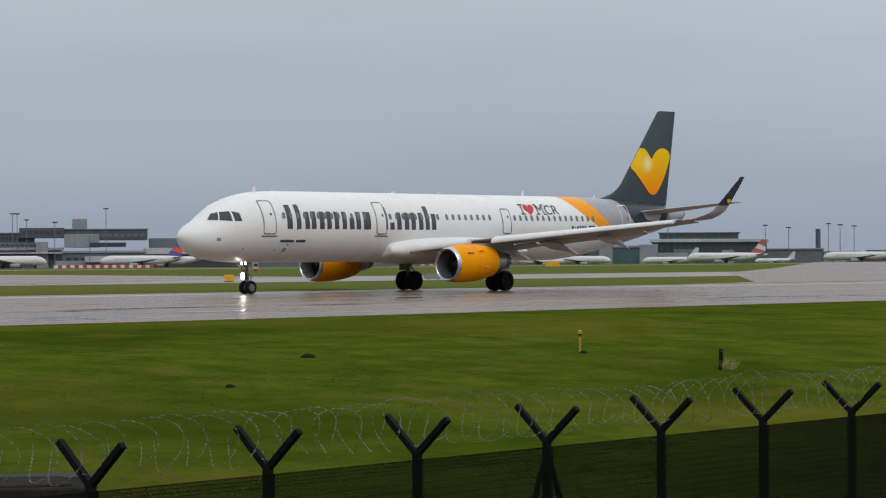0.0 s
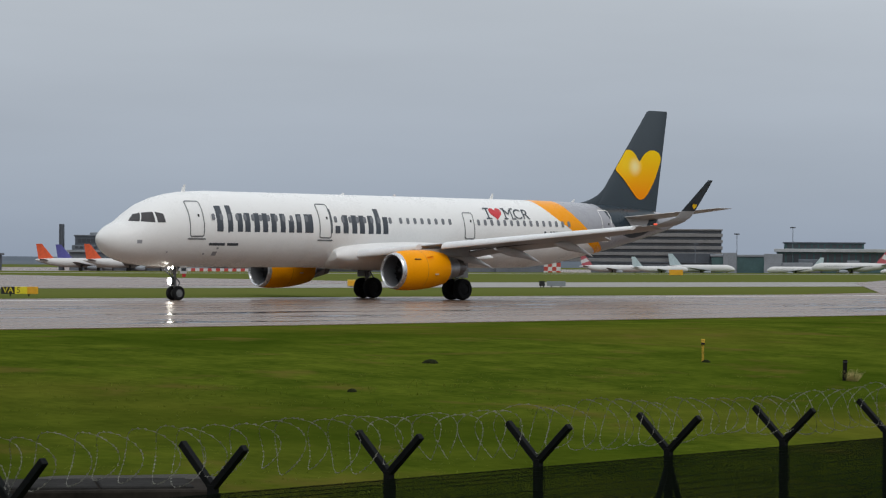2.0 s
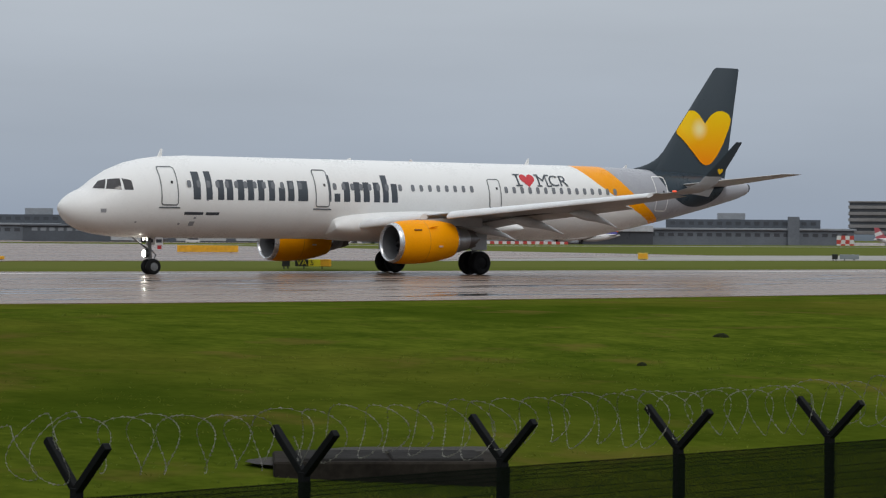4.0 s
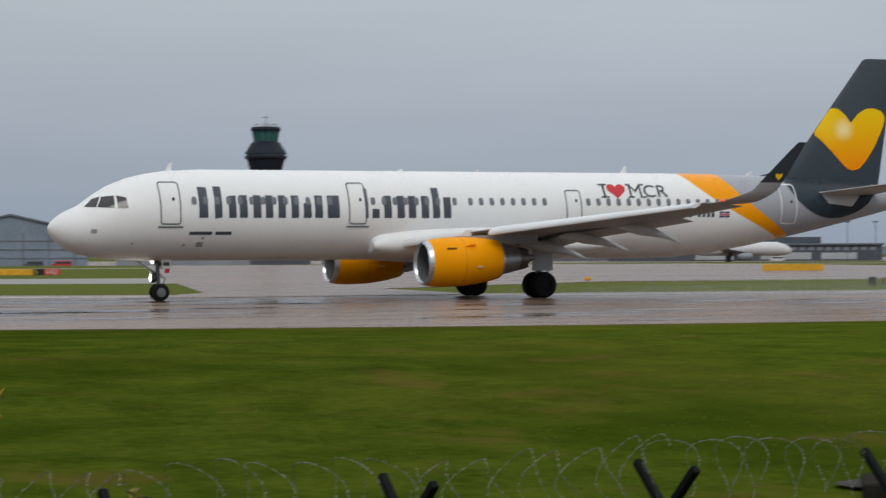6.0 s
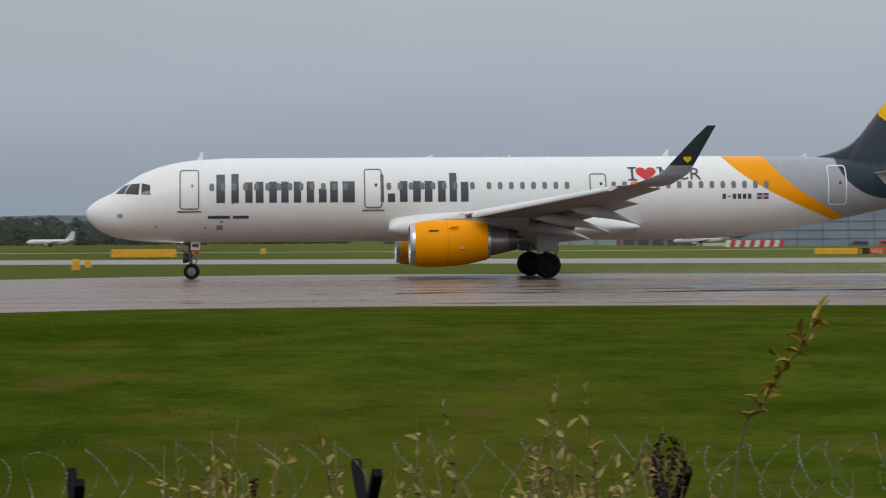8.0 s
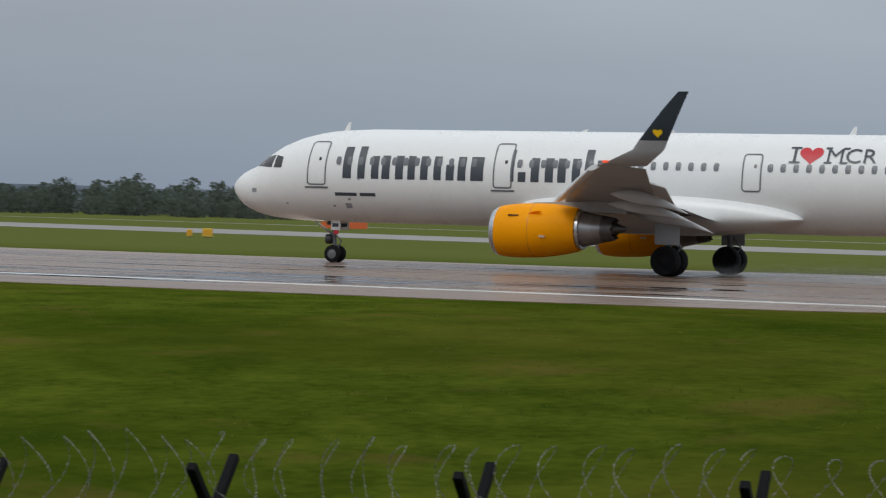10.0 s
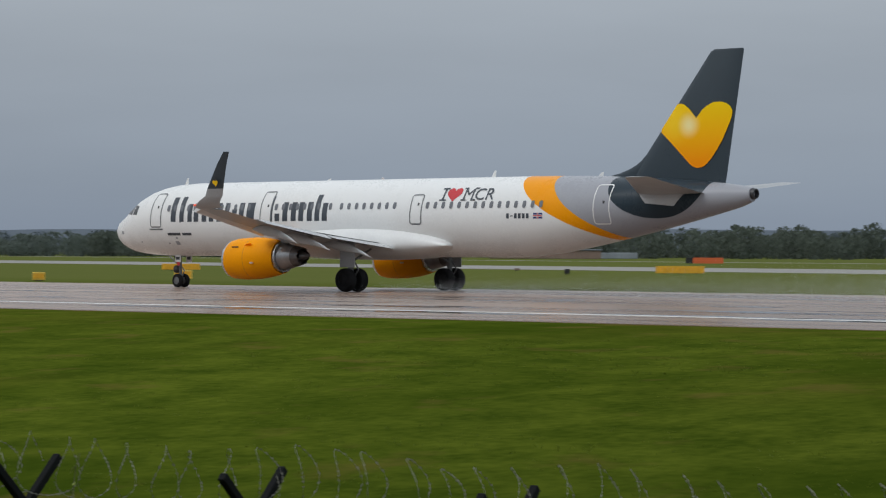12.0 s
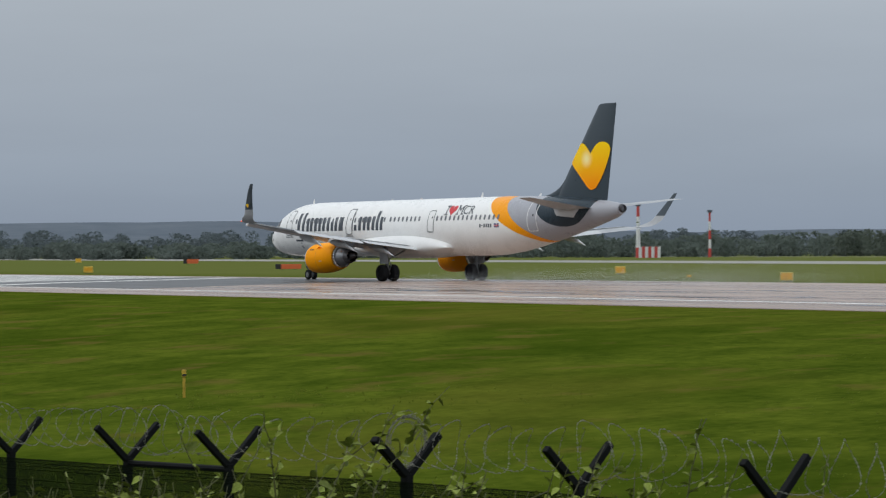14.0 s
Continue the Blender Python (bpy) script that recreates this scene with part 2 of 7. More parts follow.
def grass_material():
    """Meadow green with broad dull and yellowed drifts, clumps and fine blades."""
    m = material("wet_grass", (0.037, 0.057, 0.0052), 1.0, spec=0.0, rough_vary=0.0, scale=0.8, fine=5.0, second=(0.080, 0.103, 0.0105), bump=0.9, stretch=(0.75, 0.75, 1.0))
    n, l = m.node_tree.nodes, m.node_tree.links
    bsdf = n["Principled BSDF"]
    last = bsdf.inputs["Base Color"].links[0].from_socket
    co = n.new("ShaderNodeTexCoord")
    for scale, lo, hi, colour, amount in ((0.055, 0.50, 0.68, (0.098, 0.090, 0.014, 1), 0.65), (0.13, 0.50, 0.66, (0.026, 0.046, 0.003, 1), 0.6), (0.5, 0.58, 0.70, (0.115, 0.085, 0.022, 1), 0.5)):
        mp, t, r, x, k = n.new("ShaderNodeMapping"), n.new("ShaderNodeTexNoise"), n.new("ShaderNodeMapRange"), n.new("ShaderNodeMix"), n.new("ShaderNodeMath")
        mp.inputs["Scale"].default_value, mp.inputs["Location"].default_value = (0.8, 0.8, 1.0), (scale * 700, 3, 0)
        t.inputs["Scale"].default_value, t.inputs["Detail"].default_value = scale, 5
        r.inputs["From Min"].default_value, r.inputs["From Max"].default_value = lo, hi
        k.operation = "MULTIPLY"
        k.inputs[1].default_value = amount
        x.data_type = "RGBA"
        x.inputs[7].default_value = colour
        l.new(co.outputs["Object"], mp.inputs[0]); l.new(mp.outputs[0], t.inputs["Vector"]); l.new(t.outputs[0], r.inputs[0])
        l.new(r.outputs[0], k.inputs[0]); l.new(k.outputs[0], x.inputs[0]); l.new(last, x.inputs[6])
        last = x.outputs[2]
    # beyond the runway haze and brightness are put into the colour as paler grass
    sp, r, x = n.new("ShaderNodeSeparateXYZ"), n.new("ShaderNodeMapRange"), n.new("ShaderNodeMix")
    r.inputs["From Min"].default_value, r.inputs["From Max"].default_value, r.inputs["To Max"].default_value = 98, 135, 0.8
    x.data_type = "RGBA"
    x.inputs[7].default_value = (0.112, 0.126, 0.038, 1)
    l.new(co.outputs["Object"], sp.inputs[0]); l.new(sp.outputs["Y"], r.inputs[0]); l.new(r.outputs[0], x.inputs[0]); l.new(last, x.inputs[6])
    # brightness correction put into the colour: darker near x = 0, lighter outward
    ax, mr, hs = n.new("ShaderNodeMath"), n.new("ShaderNodeMapRange"), n.new("ShaderNodeHueSaturation")
    ax.operation = "ABSOLUTE"
    mr.inputs["From Min"].default_value, mr.inputs["From Max"].default_value = 10, 42
    mr.inputs["To Min"].default_value, mr.inputs["To Max"].default_value = 0.84, 1.07
    l.new(sp.outputs["X"], ax.inputs[0]); l.new(ax.outputs[0], mr.inputs[0]); l.new(mr.outputs[0], hs.inputs["Value"])
    l.new(x.outputs[2], hs.inputs["Color"]); l.new(hs.outputs[0], bsdf.inputs["Base Color"])
    return m


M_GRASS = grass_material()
M_RUNWAY = material("wet_runway_concrete", (0.114, 0.071, 0.050), 0.28, scale=0.33, fine=2.2, second=(0.240, 0.164, 0.121), rough_vary=0.15, spec=0.06, stretch=(0.07, 1.0, 1.0))
n_, l_ = M_RUNWAY.node_tree.nodes, M_RUNWAY.node_tree.links
co_, sp_, mr_, up_, mx_ = n_.new("ShaderNodeTexCoord"), n_.new("ShaderNodeSeparateXYZ"), n_.new("ShaderNodeMapRange"), n_.new("ShaderNodeHueSaturation"), n_.new("ShaderNodeMix")
# differing wetness and reflection are put into the colour: paler towards the west
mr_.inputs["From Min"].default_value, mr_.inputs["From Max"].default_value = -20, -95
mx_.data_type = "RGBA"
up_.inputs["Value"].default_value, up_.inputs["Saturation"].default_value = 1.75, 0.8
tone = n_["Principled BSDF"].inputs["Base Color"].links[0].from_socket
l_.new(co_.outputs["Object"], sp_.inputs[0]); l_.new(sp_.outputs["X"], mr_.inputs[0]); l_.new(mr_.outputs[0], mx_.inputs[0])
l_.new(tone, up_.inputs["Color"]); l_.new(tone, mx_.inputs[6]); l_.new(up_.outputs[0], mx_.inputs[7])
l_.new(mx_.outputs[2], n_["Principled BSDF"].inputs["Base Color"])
M_TAXI = material("wet_taxiway_asphalt", (0.20, 0.185, 0.165), 0.45, scale=0.2, fine=1.2, second=(0.31, 0.295, 0.27), spec=0.08, stretch=(0.1, 1, 1))
M_ASPHALT = material("wet_dark_asphalt", (0.075, 0.075, 0.078), 0.35, scale=0.3, fine=2, second=(0.13, 0.128, 0.126), spec=0.03, rough_vary=0.2, stretch=(0.1, 1, 1))
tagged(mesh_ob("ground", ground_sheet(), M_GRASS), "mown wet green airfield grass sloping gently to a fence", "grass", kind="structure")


def strip(name, near, far, x0, x1, n, z, mat, label, category):
    bm = bmesh.new()
    rows = []
    for i in range(n + 1):
        x = x0 + (x1 - x0) * i / n
        rows.append((bm.verts.new((x, near(x), z)), bm.verts.new((x, far(x), z)), bm.verts.new((x, near(x), z - 0.12)), bm.verts.new((x, far(x), z - 0.12))))
    for a, b in zip(rows, rows[1:]):
        bm.faces.new((a[0], b[0], b[1], a[1]))
        bm.faces.new((a[2], b[2], b[0], a[0]))
        bm.faces.new((a[1], b[1], b[3], a[3]))
    return tagged(mesh_ob(name, bm, mat), label, category, kind="structure")


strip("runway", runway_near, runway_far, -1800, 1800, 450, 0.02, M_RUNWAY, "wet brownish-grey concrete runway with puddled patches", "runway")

TAXI_NEAR = [(-1800, 560), (-400, 299), (-200, 250), (-60, 214), (-16, 214), (47, 180), (90, 162), (1800, 162)]
TAXI_FAR = [(-1800, 640), (-350, 336), (-170, 292), (-60, 262), (-16, 258), (60, 215), (110, 203), (1800, 203)]
strip("taxiway", lambda x: lerp_table([(a, b) for a, b in TAXI_NEAR], x)[0], lambda x: lerp_table([(a, b) for a, b in TAXI_FAR], x)[0], -1800, 1800, 300, 0.03, M_TAXI, "pale wet taxiway parallel to the runway", "taxiway")
ROAD_NEAR = lambda x: lerp_table([(-1800, 900), (-300, 470), (-60, 400), (60, 345), (200, 365), (1800, 420)], x)[0]
strip("service_road", ROAD_NEAR, lambda x: ROAD_NEAR(x) + 9, -1800, 1800, 120, 0.03, M_TAXI, "narrow pale perimeter service road", "road")


def apron(name, corners, label, z=0.045):
    bm = bmesh.new()
    bm.faces.new([bm.verts.new((x, y, z)) for x, y in corners])
    bm.faces.ensure_lookup_table()
    e = bmesh.ops.extrude_face_region(bm, geom=list(bm.faces))
    bmesh.ops.translate(bm, verts=[v for v in e["geom"] if isinstance(v, bmesh.types.BMVert)], vec=(0, 0, -0.15))
    return tagged(mesh_ob(name, bm, M_RUNWAY, False), label, "taxiway", kind="structure")


apron("taxiway_link", ((37, 117), (46, 131), (80, 243), (140, 428), (222, 380), (190, 203), (120, 163), (86, 162), (60, 140), (56, 118)), "wet concrete link between runway and taxiway")
apron("taxiway_turnoff", ((148, 117.9), (162, 122), (250, 192), (330, 245), (610, 438), (1400, 438), (900, 200), (500, 118.5)), "broad wet concrete turn-off from the runway")
apron("terminal_apron", ((200, 660), (1500, 660), (1500, 1300), (200, 1300)), "grey concrete apron before the terminals", -1.95)

# painted lines
M_MARK = material("worn_white_marking", (0.62, 0.61, 0.58), 0.5, vary=0.25, scale=0.8, fine=6)
strip("edge_line", lambda x: 70.2, lambda x: 71.1, -700, -14, 60, 0.028, M_MARK, "white painted runway edge line", "marking")
strip("edge_line", lambda x: runway_far(x) - 6.5, lambda x: runway_far(x) - 5.6, 30, 600, 80, 0.026, M_MARK, "white painted runway edge line", "marking")
bm = bmesh.new()
bm.faces.new([bm.verts.new((x, y, 0.024)) for x, y in ((-136, 72.2), (-162, 107), (-170, 109.5), (-1800, 109.5), (-1800, 72.2))])
tagged(mesh_ob("runway_end", bm, M_ASPHALT, False), "dark wet asphalt end of the runway", "runway", kind="structure")
bm = bmesh.new()
bm.faces.new([bm.verts.new((x, y, 0.029)) for x, y in ((-158, 73.5), (-167, 82), (-187, 108.5), (-189.5, 108.5), (-169.3, 82), (-160, 73.5))])
tagged(mesh_ob("threshold_line", bm, M_MARK, False), "white painted line across the runway threshold", "marking", kind="structure")
for k in range(8):
    strip("threshold_stripe", lambda x, k=k: 79 + 4.0 * k, lambda x, k=k: 81.2 + 4.0 * k, -275, -168 - 0.83 * (80 + 4.0 * k - 73.5), 2, 0.028, M_MARK, "white threshold stripe on the runway", "marking")
# puddles, thin films of standing water
M_PUDDLE = material("standing_water", (0.06, 0.048, 0.04), 0.09, vary=0.2, rough_vary=0.06, scale=0.8, fine=5)
rp = random.Random(5)
POOLS = [(-39, 69.8), (-42.5, 71), (-36, 79.5), (-34.5, 76.8), (-57, 69.2), (-68, 69), (39, 78), (58, 97), (20, 96.5), (26, 95), (-50, 78), (-24, 82), (10, 92)]
for k in range(232):
    x, y = POOLS[k] if k < len(POOLS) else (rp.uniform(-140, 130), rp.uniform(68.5, 104)) if k < 190 else (rp.uniform(10, 52), rp.uniform(88, 120))
    if y < runway_near(x) + 2.0:
        y += 8
    bm = bmesh.new()
    a0, sx, sy = rp.random() * 6, rp.uniform(1.2, 5.5), rp.uniform(0.2, 0.75)
    if k < len(POOLS):
        sx, sy = 4.2, 0.85
    elif k >= 190:
        sx, sy = sx * 1.0, sy * 1.3
    bm.faces.new([bm.verts.new((x + sx * (1 + 0.45 * math.sin(3 * a + a0) + 0.2 * math.sin(7 * a)) * math.cos(a), y + sy * (1 + 0.4 * math.cos(4 * a + a0)) * math.sin(a), 0.0245)) for a in [2 * math.pi * i / 26 for i in range(26)]])
    tagged(mesh_ob("puddle", bm, M_PUDDLE), "shallow rain puddle on the concrete", "puddle", kind="structure")

# ---- airliner ----
# stations aft of the nose: top, bottom, half width
FUSELAGE = [
    (0.00, 3.24, 3.20, 0.02), (0.06, 3.42, 2.98, 0.24), (0.19, 3.56, 2.80, 0.44), (0.37, 3.72, 2.60, 0.64), (0.63, 3.90, 2.40, 0.86), (0.90, 4.03, 2.25, 1.03), (1.28, 4.19, 2.10, 1.22),
    (1.62, 4.42, 2.01, 1.36), (2.00, 4.70, 1.94, 1.49), (2.70, 5.12, 1.86, 1.66), (3.55, 5.45, 1.81, 1.80), (4.40, 5.65, 1.79, 1.89), (5.20, 5.77, 1.78, 1.94), (6.90, 5.86, 1.78, 1.975),
    (29.0, 5.87, 1.79, 1.975), (31.0, 5.87, 1.84, 1.97), (33.0, 5.86, 2.04, 1.93), (35.0, 5.82, 2.38, 1.82), (37.0, 5.75, 2.76, 1.63), (39.0, 5.65, 3.17, 1.36),
    (41.0, 5.52, 3.62, 1.03), (42.5, 5.38, 3.97, 0.74), (43.6, 5.24, 4.25, 0.50), (44.15, 5.13, 4.47, 0.34)]
X0 = 20.0
plane = empty("airliner", pose(ROLL_OUT[0][1], ROLL_OUT[0][2], 0.02, 0, 0, ROLL_OUT[0][3]))
tagged(plane, "white twin-engine airliner with orange nacelles and dark heart tail", "airplane")


def skin(x, z, off=0.006):
    """A point of the port side of the fuselage at station x and height z."""
    top, low, w = lerp_table(FUSELAGE, x)
    c, hh = (top + low) / 2, (top - low) / 2
    k = max(-0.999, min(0.999, (z - c) / hh))
    y = -w * math.sqrt(1 - k * k)
    n = Vector((0, y / w ** 2, (z - c) / hh ** 2)).normalized()
    return Vector((x - X0, y, z)) + n * off


def fuselage():
    bm = bmesh.new()
    xs = [0, 0.02, 0.06, 0.12, 0.19, 0.28, 0.37, 0.5, 0.63, 0.76, 0.9, 1.08, 1.28, 1.45, 1.62, 1.8, 2.0, 2.35, 2.7, 3.1, 3.55, 4, 4.4, 5.2, 6, 6.9] + [8 + 2 * i for i in range(11)] + [29.5 + 0.5 * i for i in range(30)] + [44.15]
    rings = []
    for x in xs:
        top, low, w = lerp_table(FUSELAGE, x)
        c, hh = (top + low) / 2, (top - low) / 2
        rings.append([Vector((x - X0, w * math.cos(2 * math.pi * i / 48), c + hh * math.sin(2 * math.pi * i / 48))) for i in range(48)])
    loft(bm, rings)
    return bm


def livery():
    """White hull paint, with an orange sash, a grey tail and a slate patch round the tailplane."""
    m = paint("hull_livery", (0.80, 0.80, 0.79), 0.28, vary=0.012)
    n, l = m.node_tree.nodes, m.node_tree.links
    b = n["Principled BSDF"]
    white = b.inputs["Base Color"].links[0].from_socket
    co, sep = n.new("ShaderNodeTexCoord"), n.new("ShaderNodeSeparateXYZ")
    l.new(co.outputs["Object"], sep.inputs[0])

    def math_node(op, a, c=None, d=None):
        q = n.new("ShaderNodeMath")
        q.operation = op
        for k, v in enumerate((a, c, d)):
            if v is None:
                continue
            if isinstance(v, (int, float)):
                q.inputs[k].default_value = v
            else:
                l.new(v, q.inputs[k])
        return q.outputs[0]

    x = math_node("ADD", sep.outputs["X"], X0)
    d = math_node("SUBTRACT", 5.88, sep.outputs["Z"])
    d2 = math_node("MULTIPLY", d, d)

    def edge(start, k1, k2):
        e = math_node("ADD", math_node("MULTIPLY_ADD", d, k1, start), math_node("MULTIPLY", d2, k2))
        return math_node("GREATER_THAN", x, e)

    ex = math_node("DIVIDE", math_node("SUBTRACT", x, 39.3), 2.75)
    ez = math_node("DIVIDE", math_node("SUBTRACT", sep.outputs["Z"], 5.7), 2.0)
    oval = math_node("LESS_THAN", math_node("ADD", math_node("MULTIPLY", ex, ex), math_node("MULTIPLY", ez, ez)), 1.0)
    last = white
    for mask, col in ((edge(30.9, 0.6, 0.36), (0.90, 0.335, 0.001, 1)), (edge(33.0, 0.4, 0.30), (0.345, 0.352, 0.385, 1)), (oval, (0.028, 0.042, 0.055, 1))):
        mx = n.new("ShaderNodeMix")
        mx.data_type = "RGBA"
        mx.inputs[7].default_value = col
        l.new(mask, mx.inputs[0]); l.new(last, mx.inputs[6])
        last = mx.outputs[2]
    l.new(last, b.inputs["Base Color"])
    b.inputs["Coat Weight"].default_value = 0.0
    b.inputs["Specular IOR Level"].default_value = 0.15
    return m


M_HULL = livery()
part("fuselage", fuselage(), M_HULL, plane)


def foil(le, te, thick, up=(0, 0, 1), n=9):
    """A closed section between a leading and a trailing point."""
    le, te, up = Vector(le), Vector(te), Vector(up).normalized()
    c = (te - le)
    pts = []
    ts = [(1 - math.cos(math.pi * i / n)) / 2 for i in range(n + 1)]
    prof = lambda t: 2.6 * (0.2969 * math.sqrt(t) - 0.126 * t - 0.3516 * t * t + 0.2843 * t ** 3 - 0.1036 * t ** 4)
    for t in ts:
        pts.append(le + c * t + up * thick * prof(t) * 1.9)
    for t in reversed(ts[1:-1]):
        pts.append(le + c * t - up * thick * prof(t) * 1.9)
    return pts


def wing(side):
    s = side
    st = [  # y, leading x, trailing x, z, thickness
        (0.9, 15.7, 22.3, 2.55, 0.42), (1.9, 16.2, 22.35, 2.6, 0.40), (4.0, 17.3, 22.3, 2.82, 0.32), (6.4, 18.55, 22.4, 3.08, 0.24), (9.5, 20.15, 23.35, 3.29, 0.17), (13.0, 21.95, 24.45, 3.64, 0.12), (16.3, 23.7, 25.5, 4.08, 0.075)]
    flex = lambda y: -0.3 * max(0.0, y - 6.4) / 11.5 if s > 0 else 0.0
    rings = [foil((a - X0, s * y, z + 0.05 + flex(y)), (b - X0, s * y, z - 0.1 + flex(y)), t) for y, a, b, z, t in st]
    bm = bmesh.new()
    loft(bm, rings)
    return bm


def sharklet(side):
    s = side
    st = [(16.3, 23.7, 25.5, 4.08, 0.07, 4), (16.85, 24.2, 25.85, 4.17, 0.06, 22), (17.15, 24.75, 26.2, 4.38, 0.055, 50), (17.3, 25.35, 26.52, 4.62, 0.05, 68), (17.43, 25.63, 26.7, 4.95, 0.045, 73), (17.55, 25.95, 26.88, 5.3, 0.04, 76), (17.8, 26.68, 27.3, 6.1, 0.03, 78), (17.92, 27.2, 27.58, 6.62, 0.02, 78)]
    rings = []
    for y, a, b, z, t, bend in st:
        z += -0.3 * (y - 6.4) / 11.5 if s > 0 else 0.0
        u = Vector((0, -s * math.sin(radians(bend)), math.cos(radians(bend))))
        rings.append(foil((a - X0, s * y, z), (b - X0, s * y, z), t, u))
    return rings


for side in (-1, 1):
    part("wing", wing(side), M_WING, plane)
    r = sharklet(side)
    bm = bmesh.new(); loft(bm, r[:5])
    part("wingtip_blend", bm, M_WING, plane)
    bm = bmesh.new(); loft(bm, r[4:])
    part("sharklet", bm, M_SLATE, plane, "dark upturned wingtip")
M_TAILPLANE = material("tailplane_grey", (0.40, 0.41, 0.42), 0.4, vary=0.08, scale=1.0, fine=14)
bm = bmesh.new()
loft(bm, [foil((36.7 - X0, 0, 5.3), (42.6 - X0, 0, 5.3), 0.30, (0, 1, 0)), foil((37.2 - X0, 0, 5.85), (42.7 - X0, 0, 5.85), 0.28, (0, 1, 0)), foil((41.72 - X0, 0, 11.6), (43.62 - X0, 0, 11.6), 0.1, (0, 1, 0)), foil((41.95 - X0, 0, 11.7), (43.58 - X0, 0, 11.7), 0.03, (0, 1, 0))])
part("fin", bm, M_SLATE, plane, "dark slate vertical fin")
for side in (-1, 1):
    bm = bmesh.new()
    loft(bm, [foil((37.9 - X0, side * 0.5, 4.85), (42.0 - X0, side * 0.5, 4.85), 0.22), foil((38.3 - X0, side * 1.2, 4.93), (41.9 - X0, side * 1.2, 4.93), 0.2), foil((41.3 - X0, side * 6.1, 5.5), (42.75 - X0, side * 6.1, 5.5), 0.09), foil((41.55 - X0, side * 6.22, 5.52), (42.7 - X0, side * 6.22, 5.52), 0.02)])
    part("tailplane", bm, M_TAILPLANE, plane)


bm = bmesh.new()
loft(bm, [foil((le - X0, 0, z), (39.6 - X0, 0, z), th, (0, 1, 0)) for le, z, th in ((35.3, 5.70, 0.16), (35.75, 5.80, 0.15), (36.35, 5.93, 0.14), (36.85, 6.09, 0.13), (37.3, 6.29, 0.12), (37.62, 6.5, 0.11), (37.95, 6.81, 0.10))])
part("dorsal_fillet", bm, M_SLATE, plane)


def patch(bm, quad, nx=3, nz=5, off=0.006):
    """A piece of skin bounded by four (station, height) corners, in order round it."""
    a, b, c, d = [Vector((*q, 0)) for q in quad]
    g = []
    for j in range(nz + 1):
        p, q = a.lerp(d, j / nz), b.lerp(c, j / nz)
        g.append([bm.verts.new(skin(*p.lerp(q, i / nx)[:2], off)) for i in range(nx + 1)])
    for r, t in zip(g, g[1:]):
        for i in range(nx):
            bm.faces.new((r[i], r[i + 1], t[i + 1], t[i]))
    return bm


def bar(bm, x0, x1, z0, z1, off=0.006):
    return patch(bm, ((x0, z0), (x1, z0), (x1, z1), (x0, z1)), max(1, int((x1 - x0) / 0.5)), max(1, int((z1 - z0) / 0.15)), off)


def outline(x0, x1, z0, z1, w, off, round_by=0.16, seg=5):
    """A rounded rectangular line on the skin."""
    bm = bmesh.new()
    rows = []
    def loop(g):
        pts = []
        r = round_by - g
        for cx, cz, a0 in ((x1 - g - r, z1 - g - r, 0), (x0 + g + r, z1 - g - r, 90), (x0 + g + r, z0 + g + r, 180), (x1 - g - r, z0 + g + r, 270)):
            for k in range(seg + 1):
                a = radians(a0 + 90 * k / seg)
                pts.append((cx + r * math.cos(a), cz + r * math.sin(a)))
        out = []
        for p, q in zip(pts, pts[1:] + pts[:1]):
            n = 6 if abs(p[1] - q[1]) > 0.5 else 1
            out += [(p[0] + (q[0] - p[0]) * k / n, p[1] + (q[1] - p[1]) * k / n) for k in range(n)]
        return out
    o, i = loop(0), loop(w)
    vo, vi = [bm.verts.new(skin(*p, off)) for p in o], [bm.verts.new(skin(*p, off)) for p in i]
    for k in range(len(vo)):
        j = (k + 1) % len(vo)
        bm.faces.new((vo[k], vo[j], vi[j], vi[k]))
    return bm


# doors, each with its painted surround, sill and porthole
for x0, x1, z0, z1, sill, line in ((4.56, 5.50, 3.36, 5.27, True, M_LINE), (13.38, 14.25, 3.38, 5.28, True, M_LINE), (24.28, 25.10, 3.45, 5.0, False, M_LINE), (36.0, 36.95, 3.42, 5.36, False, M_WHITE)):
    bm = bmesh.new()
    bar(bm, x0 + 0.08, x1 - 0.08, z0 + 0.08, z1 - 0.08, 0.012)
    door = part("cabin_door", bm, M_HULL, plane, "closed flush cabin door")
    part("door_surround", outline(x0, x1, z0, z1, 0.055, 0.014), line, door)
    bm = bmesh.new()
    xc = (x0 + x1) / 2 + 0.14
    bar(bm, xc - 0.06, xc + 0.06, 4.42, 4.56, 0.02)
    part("door_window", bm, M_GLASS, door)
    if sill:
        bm = bmesh.new()
        bar(bm, x0 - 0.1, x1 + 0.1, z0 - 0.13, z0 - 0.06, 0.02)
        part("door_sill", bm, M_LINE, door)

# cabin windows, one shape shared along the row
M_PANE = material("cabin_pane", (0.16, 0.168, 0.185), 0.15, vary=0.15)


def window_shape():
    bm = bmesh.new()
    pts = [(0.115 * math.copysign(abs(math.cos(a)) ** 0.6, math.cos(a)), 0.175 * math.copysign(abs(math.sin(a)) ** 0.6, math.sin(a))) for a in [2 * math.pi * k / 16 for k in range(16)]]
    bm.faces.new([bm.verts.new(skin(20 + x, 4.43 + z, 0.012)) for x, z in pts])
    return bm


